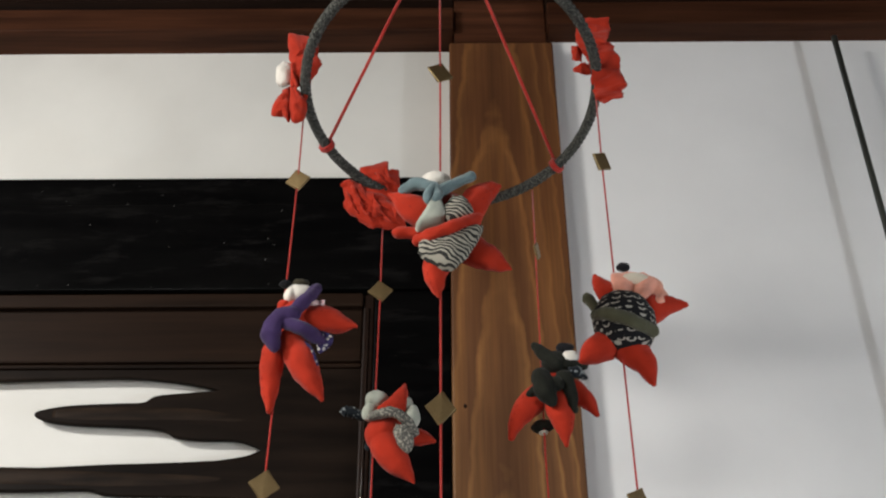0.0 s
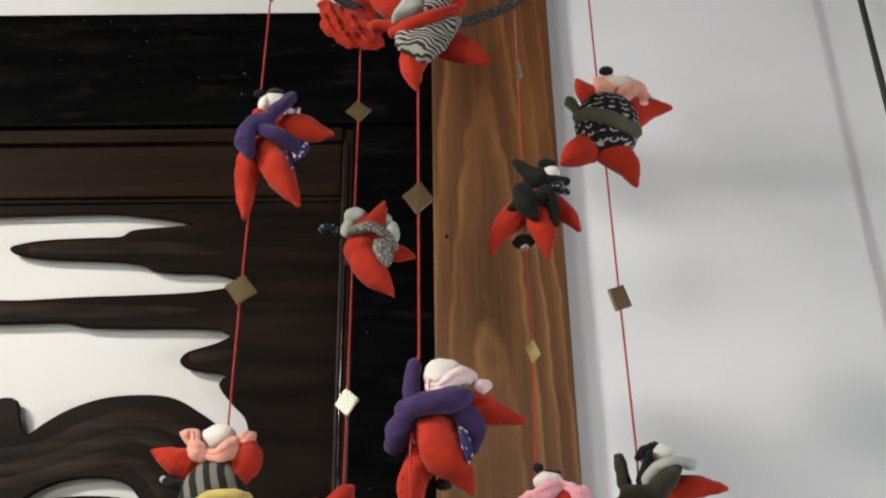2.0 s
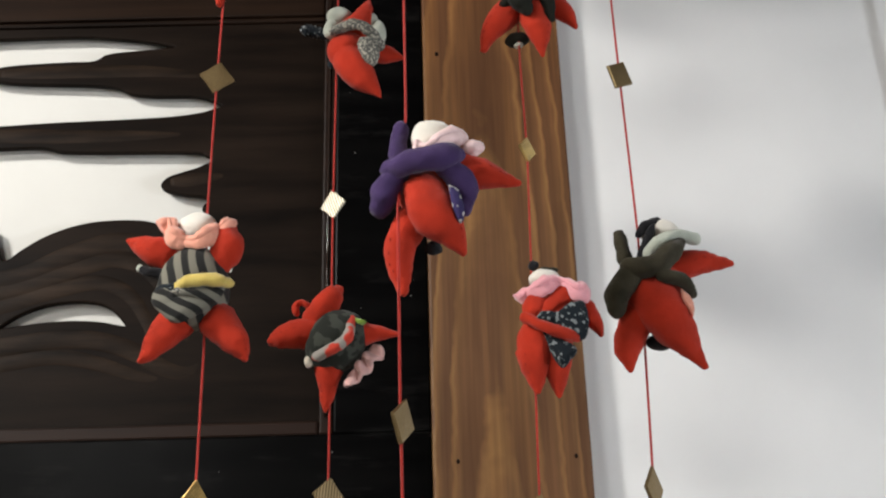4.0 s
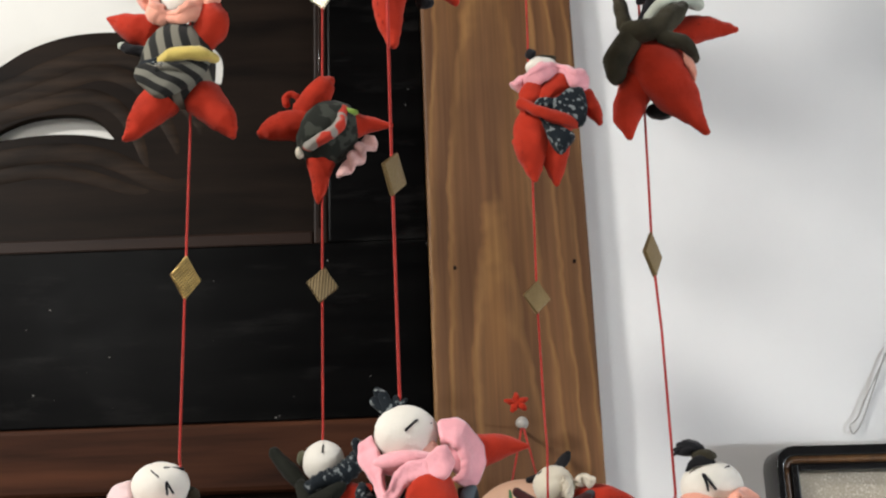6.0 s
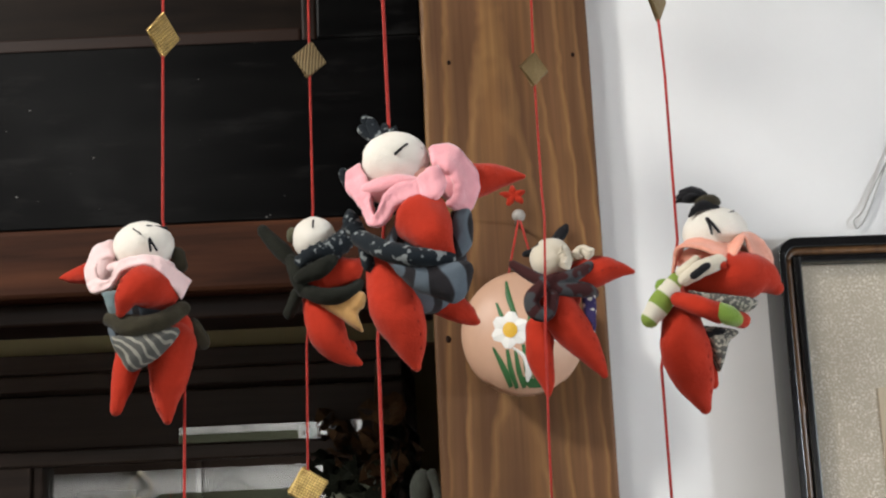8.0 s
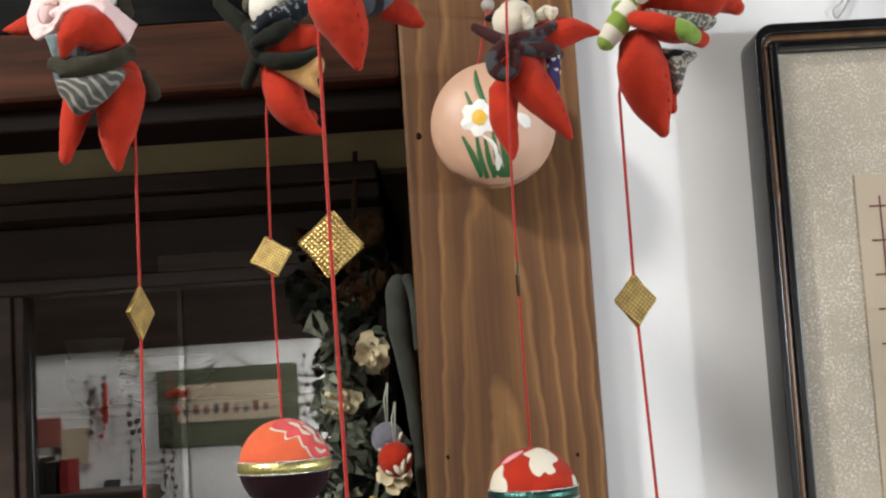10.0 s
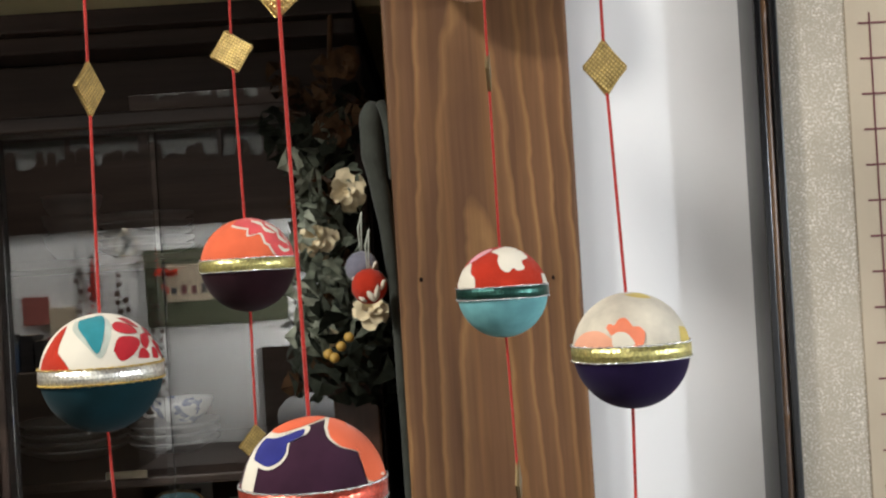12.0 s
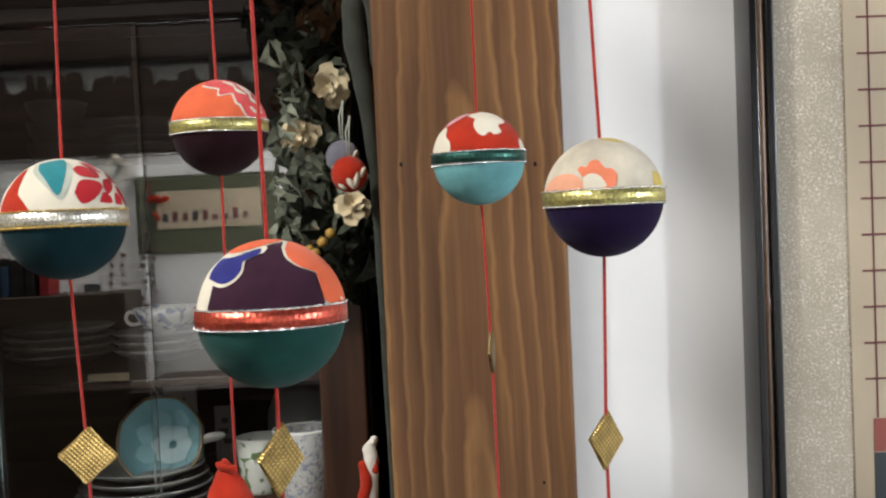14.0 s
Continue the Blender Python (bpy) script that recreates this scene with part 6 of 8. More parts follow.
d.ruff(PINK, 2.6, (5.8, -5.0, 43.6, 6.4, -10.0, 34.8), (12.9, -5.0, 45.2, 11.4, -12.0, 32.7), (20.1, -4.0, 40.4, 14.0, -12.0, 29.8), (24.7, -3.0, 28.9, 15.2, -12.0, 26.0), (22.4, -4.0, 19.8, 14.1, -12.0, 21.4), (17.5, -6.0, 15.0, 10.8, -12.0, 18.8))
d.bulb(PINK, (14.2, -1.0, 32.2), (7.5, 8.6, 11.7), -20)
d.limb(NAVY, (-23.3, -10.0, 6.9, 3.6), (-13.8, -21.0, -0.2, 4.0), (-2.8, -26.0, -4.1, 3.9), (10.6, -22.0, -5.0, 3.5))
d.limb(NAVY, (-22.1, -10.0, 6.4, 2.7), (-26.0, -8.0, 12.6, 3.7), (-26.7, -6.0, 17.0, 3.0), crumple=0.15)
d.limb(NAVY, (-21.5, -10.0, 4.1, 2.7), (-20.3, -8.0, -3.7, 2.7))
d.pad(SLATE, -22.0, 5.0, (-12.2, -4.9), (-0.9, -8.0), (18.9, -6.3), (18.3, -17.2), (12.9, -21.8), (5.2, -19.2), (-3.4, -15.4))
d.pad(SLATE, -14.0, 4.0, (13.3, 15.5), (20.5, 15.2), (20.5, 1.6), (12.4, -3.7))
d.done("crepe_doll", (0.0395, 0.6550, 1.6726), "large red crepe doll with white head and full pink frill", rumple=0.0005)

d = Doll()
d.bulb(RED, (0.9, 2.0, 10.2), (14.1, 13.9, 16.8))
d.bulb(CREAM, (-1.5, -2.0, 29.8), (12.7, 11.3, 12.4))
d.limb(BLACK, (1.5, -2.0, 40.4, 3.4), (6.6, -2.0, 46.3, 3.0), (8.1, -2.0, 49.0, 1.7))
d.limb(BLACK, (-16.0, 2.0, 34.1, 2.0), (-10.0, 0.0, 35.5, 3.0))
d.bulb(BLACK, (-6.4, -5.0, 36.2), (4.7, 3.6, 3.3))
d.frill(CREAM, (2.7, -12.0, 33.0, 3.9), (6.0, -14.0, 27.6, 4.3), (3.3, -15.0, 22.6, 3.8))
d.frill(CREAM, (12.0, -8.0, 28.2, 3.5), (16.3, -8.0, 34.0, 3.9), (21.0, -8.0, 29.5, 3.9))
d.limb(WINE, (-24.2, -6.0, 26.8, 3.0), (-14.6, -12.0, 18.9, 3.6), (-6.9, -17.0, 14.0, 3.6))
d.limb(WINE, (-6.9, -17.0, 14.0, 3.9), (7.7, -16.0, 17.0, 4.2), (19.3, -10.0, 23.6, 3.0))
d.limb(WINE, (-8.5, -19.0, 11.8, 4.2), (-16.1, -20.0, 4.3, 4.5), (-13.4, -20.0, -3.5, 4.5), (-7.0, -20.0, -3.5, 4.2), (-4.5, -20.0, 5.7, 3.9))
d.limb(WINE, (-2.7, -18.0, 10.4, 4.2), (14.0, -13.0, 9.3, 4.6), (21.3, -6.0, 8.2, 3.3))
d.limb(RED, (11.0, -2.0, 18.5, 9.4), (27.2, -4.0, 21.5, 8.4), (37.1, -4.0, 21.4, 4.7), (44.3, -4.0, 20.1, 1.7))
d.limb(RED, (-2.7, -6.0, 2.7, 11.2), (6.6, -8.0, -11.6, 11.2), (16.7, -7.0, -26.1, 7.3), (24.0, -6.0, -38.6, 2.3))
d.limb(RED, (-10.7, -2.0, -9.6, 8.3), (-11.7, -4.0, -27.6, 7.6), (-8.9, -4.0, -40.5, 4.6), (-8.4, -4.0, -48.2, 1.6))
d.pad(BLUE_WHITE, -10.0, 3.0, (13.5, 7.4), (21.1, 7.7), (21.1, -5.3), (19.0, -16.5), (15.2, -5.7))
d.done("crepe_doll", (0.1144, 0.8530, 1.6749), "red crepe doll with cream frill and wine checked sash", rumple=0.0005)

d = Doll()
d.bulb(RED, (2.6, 2.0, 8.2), (17.2, 15.5, 17.2))
d.bulb(WHITE, (3.8, -2.0, 30.1), (15.5, 12.6, 12.5))
d.limb(BLACK, (-2.5, -13.7, 34.5, 0.8), (-1.2, -16.2, 27.1, 0.6))
d.limb(BLACK, (-2.1, -14.2, 34.4, 0.8), (2.3, -16.2, 27.7, 0.6))
d.limb(BLACK, (5.9, -12.2, 36.1, 0.4), (11.8, -9.0, 38.6, 0.4))
d.limb(BLACK, (-0.2, 0.0, 48.3, 3.2), (-6.1, -2.0, 50.4, 2.7), (-10.1, -1.0, 50.8, 1.4))
d.limb(BLACK, (-0.9, 0.0, 48.9, 2.7), (-7.1, -3.0, 47.2, 2.5), (-11.0, 0.0, 46.6, 0.9))
d.limb(BLACK, (-3.3, 0.0, 50.3, 2.3), (-8.7, -2.0, 49.0, 2.1), (-12.0, 0.0, 48.4, 0.9))
d.limb(BLACK, (-0.5, 0.0, 50.6, 1.8), (-4.8, -1.0, 51.8, 1.8), (-7.7, 0.0, 52.5, 0.9))
d.limb(BLACK, (-7.6, -2.0, 47.7, 1.6), (-11.5, -2.0, 47.4, 1.1), (-12.7, -1.0, 45.7, 0.6))
d.limb(BLACK, (-9.1, -8.0, 37.4, 0.7), (-6.1, -9.0, 40.5, 1.8), (-1.2, -9.0, 42.2, 2.5), (4.3, -8.0, 41.2, 1.1))
d.limb(OLIVE, (-3.4, -4.0, 45.0, 1.8), (-0.5, -8.0, 44.4, 3.0), (2.7, -8.0, 44.3, 2.7), (6.0, -4.0, 44.3, 1.6))
d.ruff(PEACH, 1.2, (-13.6, -4.0, 21.6, -19.3, -6.0, 9.7), (-11.6, -6.0, 24.4, -17.6, -10.0, 20.3), (-8.1, -8.0, 26.6, -13.7, -15.0, 22.0), (-2.5, -10.0, 25.5, -6.7, -20.0, 18.8), (4.0, -10.0, 23.9, -0.6, -23.0, 14.9), (7.9, -10.0, 23.7, 4.2, -24.0, 13.0), (10.8, -10.0, 26.3, 9.1, -22.0, 18.8), (14.2, -9.0, 28.2, 12.5, -20.0, 23.7), (19.8, -7.0, 28.3, 14.6, -19.0, 16.4), (25.2, -5.0, 23.8, 20.4, -15.0, 11.5), (29.1, -3.0, 17.1, 26.9, -9.0, 7.8))
d.bulb(PEACH, (3.1, -2.0, 17.9), (19.4, 11.9, 7.2))
d.limb(RED, (-7.9, -10.0, 5.3, 7.6), (6.0, -16.0, 6.7, 11.3), (19.1, -14.0, 6.4, 9.0), (26.9, -12.0, 1.1, 3.3))
d.limb(CREAM, (-17.2, -22.0, 5.4, 2.9), (-10.3, -26.0, 9.2, 3.9), (-1.5, -24.0, 12.7, 3.7))
d.limb(BLACK, (-15.5, -33.0, 5.5, 1.8), (-9.5, -35.0, 9.0, 1.8))
d.bulb(RED, (-0.7, -26.0, 10.9), (2.4, 2.0, 2.1))
d.limb(CREAM, (-17.6, -18.0, 9.1, 2.7), (-14.1, -20.0, 11.8, 2.7), (-10.5, -19.0, 14.9, 2.1))
d.limb(TRICOLOUR, (-19.5, -16.0, 6.3, 3.7), (-26.5, -13.0, -2.9, 5.3), (-32.2, -12.0, -10.4, 4.3))
d.bulb(GREEN, (-24.7, -12.0, 4.4), (4.0, 3.5, 3.7))
d.pad(GREY_KNIT, -20.0, 4.0, (-14.9, 0.9), (13.7, -4.2), (9.0, -10.4), (-6.5, -5.9))
d.limb(RED, (-19.7, -18.0, -2.7, 3.7), (-10.4, -25.0, -7.8, 4.7), (-3.3, -24.0, -10.8, 4.5))
d.limb(GREEN, (-3.7, -26.0, -9.9, 3.9), (0.4, -25.0, -12.0, 4.5), (4.1, -22.0, -13.4, 3.7))
d.limb(RED, (3.9, -21.0, -12.8, 4.0), (9.2, -16.0, -13.6, 3.5))
d.bulb(BLACK, (-2.0, -9.0, -18.2), (6.0, 4.0, 3.0))
d.pad(GREY_KNIT, -9.0, 4.0, (-7.3, -13.8), (8.0, -17.1), (3.6, -22.6), (-1.6, -35.2), (-4.7, -27.4))
d.limb(RED, (-16.6, -6.0, -13.1, 9.7), (-16.3, -9.0, -26.3, 11.3), (-13.4, -9.0, -39.3, 8.9), (-9.7, -8.0, -51.6, 2.7))
d.limb(RED, (-5.5, -4.0, -34.3, 4.4), (-4.0, -4.0, -40.5, 2.5))
d.done("crepe_doll", (0.1738, 0.7300, 1.6614), "red crepe doll with white head, peach frill and striped sash", rumple=0.0005)

d = Doll()
d.limb(RED, (-0.7, -2.0, 14.0, 2.5), (-0.6, -2.0, 10.4, 4.6), (-0.1, -2.0, 2.0, 9.3), (1.0, -2.0, -10.1, 14.0), (1.0, -2.0, -22.1, 15.0), (0.5, -2.0, -31.1, 9.4))
d.frill(RED, (-3.8, -5.0, 11.2, 3.2), (1.0, -8.0, 13.4, 3.2), (5.1, -5.0, 10.8, 3.2))
d.done("crepe_pouch", (-0.0364, 0.8600, 1.2754), "small red crepe pouch gathered with a cord", "crepe pouch under the mobile", "pouch")

# ---- the clay bell on the post ----
BELL = Vector((0.1047, 0.9985, 1.6785))
CLAY = gloss_paint("peach_clay_slip", (0.60, 0.37, 0.255), 0.45, 0.1)
bell = thing("clay_bell", BELL, "round peach clay bell painted with a white daffodil", "bell")
bm = bmesh.new()
bmesh.ops.create_uvsphere(bm, u_segments=48, v_segments=32, radius=1.0)
bmesh.ops.transform(bm, matrix=Matrix.Diagonal((0.0435, 0.0260, 0.0445, 1)), verts=bm.verts[:])
for v in bm.verts:
    if v.co.z < -0.036 and abs(v.co.y) < 0.004:
        v.co.z += 0.004
part("body", bm, CLAY, bell, smooth=True)


def on_bell(x, z, lift=0.0005):
    """A place on the near face of the bell, from offsets in metres to the right and up."""
    k = max(0.02, 1 - (x / 0.0435) ** 2 - (z / 0.0445) ** 2)
    return Vector((x, -0.0260 * math.sqrt(k) - lift, z))


def stroke(points, widths, lift=0.0006):
    """A brush stroke on the bell."""
    bm = bmesh.new()
    pts = smooth_path([(x, 0, z) for x, z in points], 6)
    wid = smooth_path([(w, 0, 0) for w in widths], 6)
    rows = []
    for i, (p, w) in enumerate(zip(pts, wid)):
        d = (pts[min(i + 1, len(pts) - 1)] - pts[max(i - 1, 0)]).normalized()
        s = Vector((-d.z, 0, d.x)) * max(w.x, 0.0002)
        rows.append([bm.verts.new(on_bell(q.x, q.z, h)) for q, h in ((p - s, lift * 0.3), (p, lift), (p + s, lift * 0.3))])
    for a, b in zip(rows, rows[1:]):
        for k in range(2):
            bm.faces.new((a[k], a[k + 1], b[k + 1], b[k]))
    return bm


LEAF_PAINT = gloss_paint("green_paint", (0.035, 0.13, 0.04), 0.5, 0.1)
WHITE_PAINT = gloss_paint("white_paint", (0.78, 0.77, 0.73), 0.5, 0.1)
YELLOW_PAINT = gloss_paint("yellow_paint", (0.70, 0.42, 0.04), 0.5, 0.1)
for pts, w in (
    ([(-0.0105, 0.036), (-0.0095, 0.022), (-0.004, 0.002)], [0.0008, 0.0020, 0.0012]), ([(-0.0185, 0.020), (-0.015, 0.008), (-0.012, 0.0)], [0.0008, 0.0016, 0.001]),
    ([(-0.0225, -0.011), (-0.016, -0.025), (-0.011, -0.038)], [0.0008, 0.0020, 0.0014]), ([(-0.013, -0.013), (-0.011, -0.027), (-0.007, -0.039)], [0.001, 0.0018, 0.0014]),
    ([(-0.0075, -0.014), (-0.0055, -0.028), (-0.002, -0.039)], [0.001, 0.0018, 0.0014]), ([(-0.002, -0.010), (0.000, -0.026), (0.003, -0.039)], [0.001, 0.0022, 0.0018]), ([(0.003, -0.016), (0.006, -0.028), (0.008, -0.038)], [0.001, 0.0026, 0.002]),
    ([(0.004, 0.016), (0.0035, 0.008), (0.002, 0.0)], [0.0006, 0.0013, 0.001]), ([(-0.004, -0.033), (0.003, -0.036), (0.010, -0.037)], [0.002, 0.003, 0.002])):
    part("painted_leaf", stroke(pts, w, 0.0004), LEAF_PAINT, bell, "green painted leaf")
for pts, w in (([(-0.009, -0.012), (-0.002, -0.018), (0.000, -0.026)], [0.0007, 0.0014, 0.0012]), ([(0.000, -0.024), (0.0008, -0.030), (0.000, -0.035)], [0.001, 0.0022, 0.0010]), ([(0.0155, 0.001), (0.020, -0.003), (0.022, -0.008)], [0.002, 0.004, 0.002])):
    part("painted_bud", stroke(pts, w, 0.0008), WHITE_PAINT, bell, "white painted bud")
for k in range(6):
    a = 2 * math.pi * (k + 0.35) / 6
    c, s = math.cos(a), math.sin(a)
    part("painted_petal", stroke([(-0.0105 + 0.003 * c, 0.0003 + 0.003 * s), (-0.0105 + 0.008 * c, 0.0003 + 0.008 * s), (-0.0105 + 0.0128 * c, 0.0003 + 0.0128 * s)], [0.0022, 0.0052, 0.0022], 0.0010), WHITE_PAINT, bell, "white painted petal")
bm = bmesh.new()
c = on_bell(-0.0105, 0.0003, 0.0012)
ringv = [bm.verts.new(on_bell(-0.0105 + 0.0050 * math.cos(a), 0.0003 + 0.0054 * math.sin(a), 0.0013)) for a in (2 * math.pi * k / 20 for k in range(20))]
mid = bm.verts.new(on_bell(-0.0105, 0.0003, 0.0020))
for k in range(20):
    bm.faces.new((ringv[k], ringv[(k + 1) % 20], mid))
part("flower_heart", bm, YELLOW_PAINT, bell, "yellow painted flower heart")
bm = bmesh.new()
pin_at = Vector((0.1066, 0.992, 1.7625)) - BELL
for x, z in ((-0.0078, 0.0420), (0.0115, 0.0420)):
    tube(bm, [pin_at, pin_at.lerp(Vector((x, -0.004, z)), 0.5), Vector((x, 0.0, z))], 0.0008, 7)
part("hanging_cord", bm, RED_CORD, bell, "doubled red cord", smooth=True)
pin = thing("brass_pin", (0.1066, 0.994, 1.7632), "round headed metal pin in the post", "pin")
STEEL = gloss_paint("dull_steel", (0.35, 0.33, 0.30), 0.3, 0.1)
bm = bmesh.new()
bmesh.ops.create_uvsphere(bm, u_segments=16, v_segments=10, radius=0.0048)
tube(bm, [(0, 0, 0), (0, 0.034, 0)], 0.0012, 8)
part("pin_body", bm, STEEL, pin, smooth=True)
d = Doll()
for a in range(5):
    c, s = math.cos(a * 1.257 + 0.4), math.sin(a * 1.257 + 0.4)
    d.limb(RED, (0, 0, 0, 2.0), (5 * c, -1, 4 * s, 2.6), (8 * c, 0, 6.5 * s, 1.6))
d.done("red_bow", (0.1038, 0.997, 1.7790), "small red crepe bow tied above the pin", "", "bow")

# ---- the framed picture on the white wall ----
MAT_X = 0.88
picture = thing("picture_frame", (0.294, 1.046, 1.74), "black lacquered picture frame with a split bamboo inlay", "picture frame")
picture.rotation_euler = (0, 0.012, 0)


def rail(name, lo, hi, m, label=""):
    o = (0.294, 1.046, 1.74)
    return board(name, tuple(a - b for a, b in zip(lo, o)), tuple(a - b for a, b in zip(hi, o)), m, picture, label, 0.0015)


BAMBOO = wood("split_bamboo", (0.035, 0.016, 0.008), (0.24, 0.12, 0.045), 0.35, (1, 1, 0.10), 45, 0.45)
SHINY_BLACK = gloss_paint("black_frame_lacquer", (0.006, 0.006, 0.0065), 0.18, 0.08)
Z0, Z1 = 0.92, 1.740
def rounded(x0, z0, x1, z1, r, n=5):
    """The outline of a rounded rectangle."""
    pts = []
    for cx, cz, a0 in ((x1 - r, z1 - r, 0), (x0 + r, z1 - r, 90), (x0 + r, z0 + r, 180), (x1 - r, z0 + r, 270)):
        pts += [(cx + r * math.cos(radians(a0 + 90 * k / n)), cz + r * math.sin(radians(a0 + 90 * k / n))) for k in range(n + 1)]
    return pts


W = MAT_X - 0.294
me = outline_solid([(rounded(0.0015, Z0 - 1.74, W + 0.021, 0.0, 0.013), False), (rounded(0.0048, Z0 - 1.74 + 0.0075, W + 0.0135, -0.0055, 0.010), False)], 0.036, 0.001)
me.materials.append(SHINY_BLACK)
moulding = new("outer_moulding", me)
moulding.parent, moulding.location = picture, (0, -0.019, 0)
rail("inner_lip", (0.3052, 1.009, Z0 + 0.0135), (0.3112, 1.022, Z1 - 0.0118), SHINY_BLACK)
rail("inner_lip", (MAT_X, 1.009, Z0 + 0.0135), (MAT_X + 0.0055, 1.022, Z1 - 0.0142), SHINY_BLACK)
rail("inner_lip", (0.3113, 1.009, Z1 - 0.0178), (MAT_X - 0.0001, 1.022, Z1 - 0.0118), SHINY_BLACK)
rail("inner_lip", (0.3113, 1.009, Z0 + 0.0135), (MAT_X - 0.0001, 1.022, Z0 + 0.019), SHINY_BLACK)
# split bamboo laid round between the mouldings, with its joints
loop = rounded(0.0079, Z0 - 1.74 + 0.0108, W + 0.0098, -0.0085, 0.007)
for k, (p, q) in enumerate(zip(loop, loop[1:] + loop[:1])):
    span = math.hypot(q[0] - p[0], q[1] - p[1])
    if span < 0.05:
        continue
    bm = bmesh.new()
    steps = max(2, int(span / 0.004))
    pts = [(p[0] + (q[0] - p[0]) * s / steps, -0.0325, p[1] + (q[1] - p[1]) * s / steps) for s in range(steps + 1)]
    rad = [0.0035 + (0.0006 if min(abs(v[2] + 0.395), abs(v[2] + 0.64), abs(v[2] + 0.12)) < 0.004 else 0.0) for v in pts]
    after = [loop[(k + 1 + s) % len(loop)] for s in range(1, 6)]
    pts = pts + [(v[0], -0.0325, v[1]) for v in after]
    tube(bm, pts, rad + [0.0035] * len(after), 12, flat=0.9)
    part("bamboo_strip", bm, BAMBOO, picture, "brown split bamboo", smooth=True)


def flecked(name):
    """Handmade mat paper with pale mica flecks."""
    m, tree, b = nodes_of(name)
    v = coords(tree)
    base = ramp(tree, [(0.3, (0.37, 0.32, 0.24)), (0.7, (0.49, 0.43, 0.33))])
    tree.links.new(noise_of(tree, v, 9, 5.0), base.inputs[0])
    fl = ramp(tree, [(0.50, (0, 0, 0)), (0.66, (1, 1, 1))])
    tree.links.new(noise_of(tree, v, 620, 3.0, 0.7), fl.inputs[0])
    n = ramp(tree, [(0.36, (0.25, 0.25, 0.25)), (0.60, (0.9, 0.9, 0.9))])
    tree.links.new(noise_of(tree, v, 90, 4.0), n.inputs[0])
    both = tree.nodes.new("ShaderNodeMath")
    both.operation = "MULTIPLY"
    tree.links.new(fl.outputs[0], both.inputs[0])
    tree.links.new(n.outputs[0], both.inputs[1])
    tree.links.new(mixed(tree, both.outputs[0], base.outputs[0], (0.84, 0.79, 0.69)), b.inputs["Base Color"])
    b.inputs["Roughness"].default_value = 0.6
    bump(tree, b, noise_of(tree, v, 300, 3.0), 0.3, 0.0006)
    return m


rail("mat", (0.3113, 1.0200, Z0 + 0.0192), (MAT_X - 0.0001, 1.0400, Z1 - 0.0179), flecked("mica_flecked_paper"), "beige handmade paper with pale mica flecks")
PAPER = plaster("old_print_paper", (0.50, 0.42, 0.31), 0.12)
PAPER_RED = plaster("faded_red_ink", (0.30, 0.10, 0.085), 0.15)
PAPER_DARK = plaster("blue_black_ink", (0.06, 0.07, 0.075), 0.15)
INK = plaster("plum_ink", (0.17, 0.065, 0.07), 0.2)
rail("print_sheet", (0.3600, 1.0188, 1.01), (0.80, 1.0199, 1.631), PAPER, "old sheet printed with a plum-coloured grid")
rail("red_panel", (0.3735, 1.0182, 1.243), (0.795, 1.0187, 1.2655), PAPER_RED, "faded red printed band")
rail("dark_panel", (0.3735, 1.0182, 1.02), (0.795, 1.0187, 1.2425), PAPER_DARK, "blue black printed panel")
for x in (0.3765, 0.4015, 0.4265, 0.4515, 0.55, 0.65, 0.75):
    rail("grid_line", (x - 0.0006, 1.0183, 1.2660), (x + 0.0006, 1.0187, 1.615), INK)
for k in range(14):
    z = 1.2925 + 0.02425 * k
    rail("grid_line", (0.3685, 1.0180, z - 0.0007), (0.78, 1.01825, z + 0.0007), INK)

bm = bmesh.new()
tube(bm, [(0, 0, 1.02), (0.0005, -0.001, 0.5), (0, 0, 0.0)], 0.0036, 10)
cable = part("wall_cable", bm, gloss_paint("grey_green_rubber", (0.045, 0.05, 0.042), 0.5, 0.1), smooth=True)
cable.location = (0.5185, 1.016, 1.755)
tagged(cable, "dark grey-green cable hanging down the white wall", "cable")
# the shadow of a cord loop, modelled as a thin grey tube
bm = bmesh.new()
tube(bm, smooth_path([(0.036, 0, 0.062), (0.012, 0, 0.013), (0.004, 0, 0.001), (0.0005, 0, 0.0), (0.0, 0, 0.006), (0.007, 0, 0.012), (0.016, 0, 0.028), (0.040, 0, 0.066)], 5), 0.0006, 7)
loop = part("shadow_loop", bm, cloth("loop_shadow_grey", (0.40, 0.39, 0.37)), smooth=True)
loop.location = (0.366, 1.043, 1.753)
tagged(loop, "thin grey tube modelling a cord loop's shadow on the white wall", "cord")

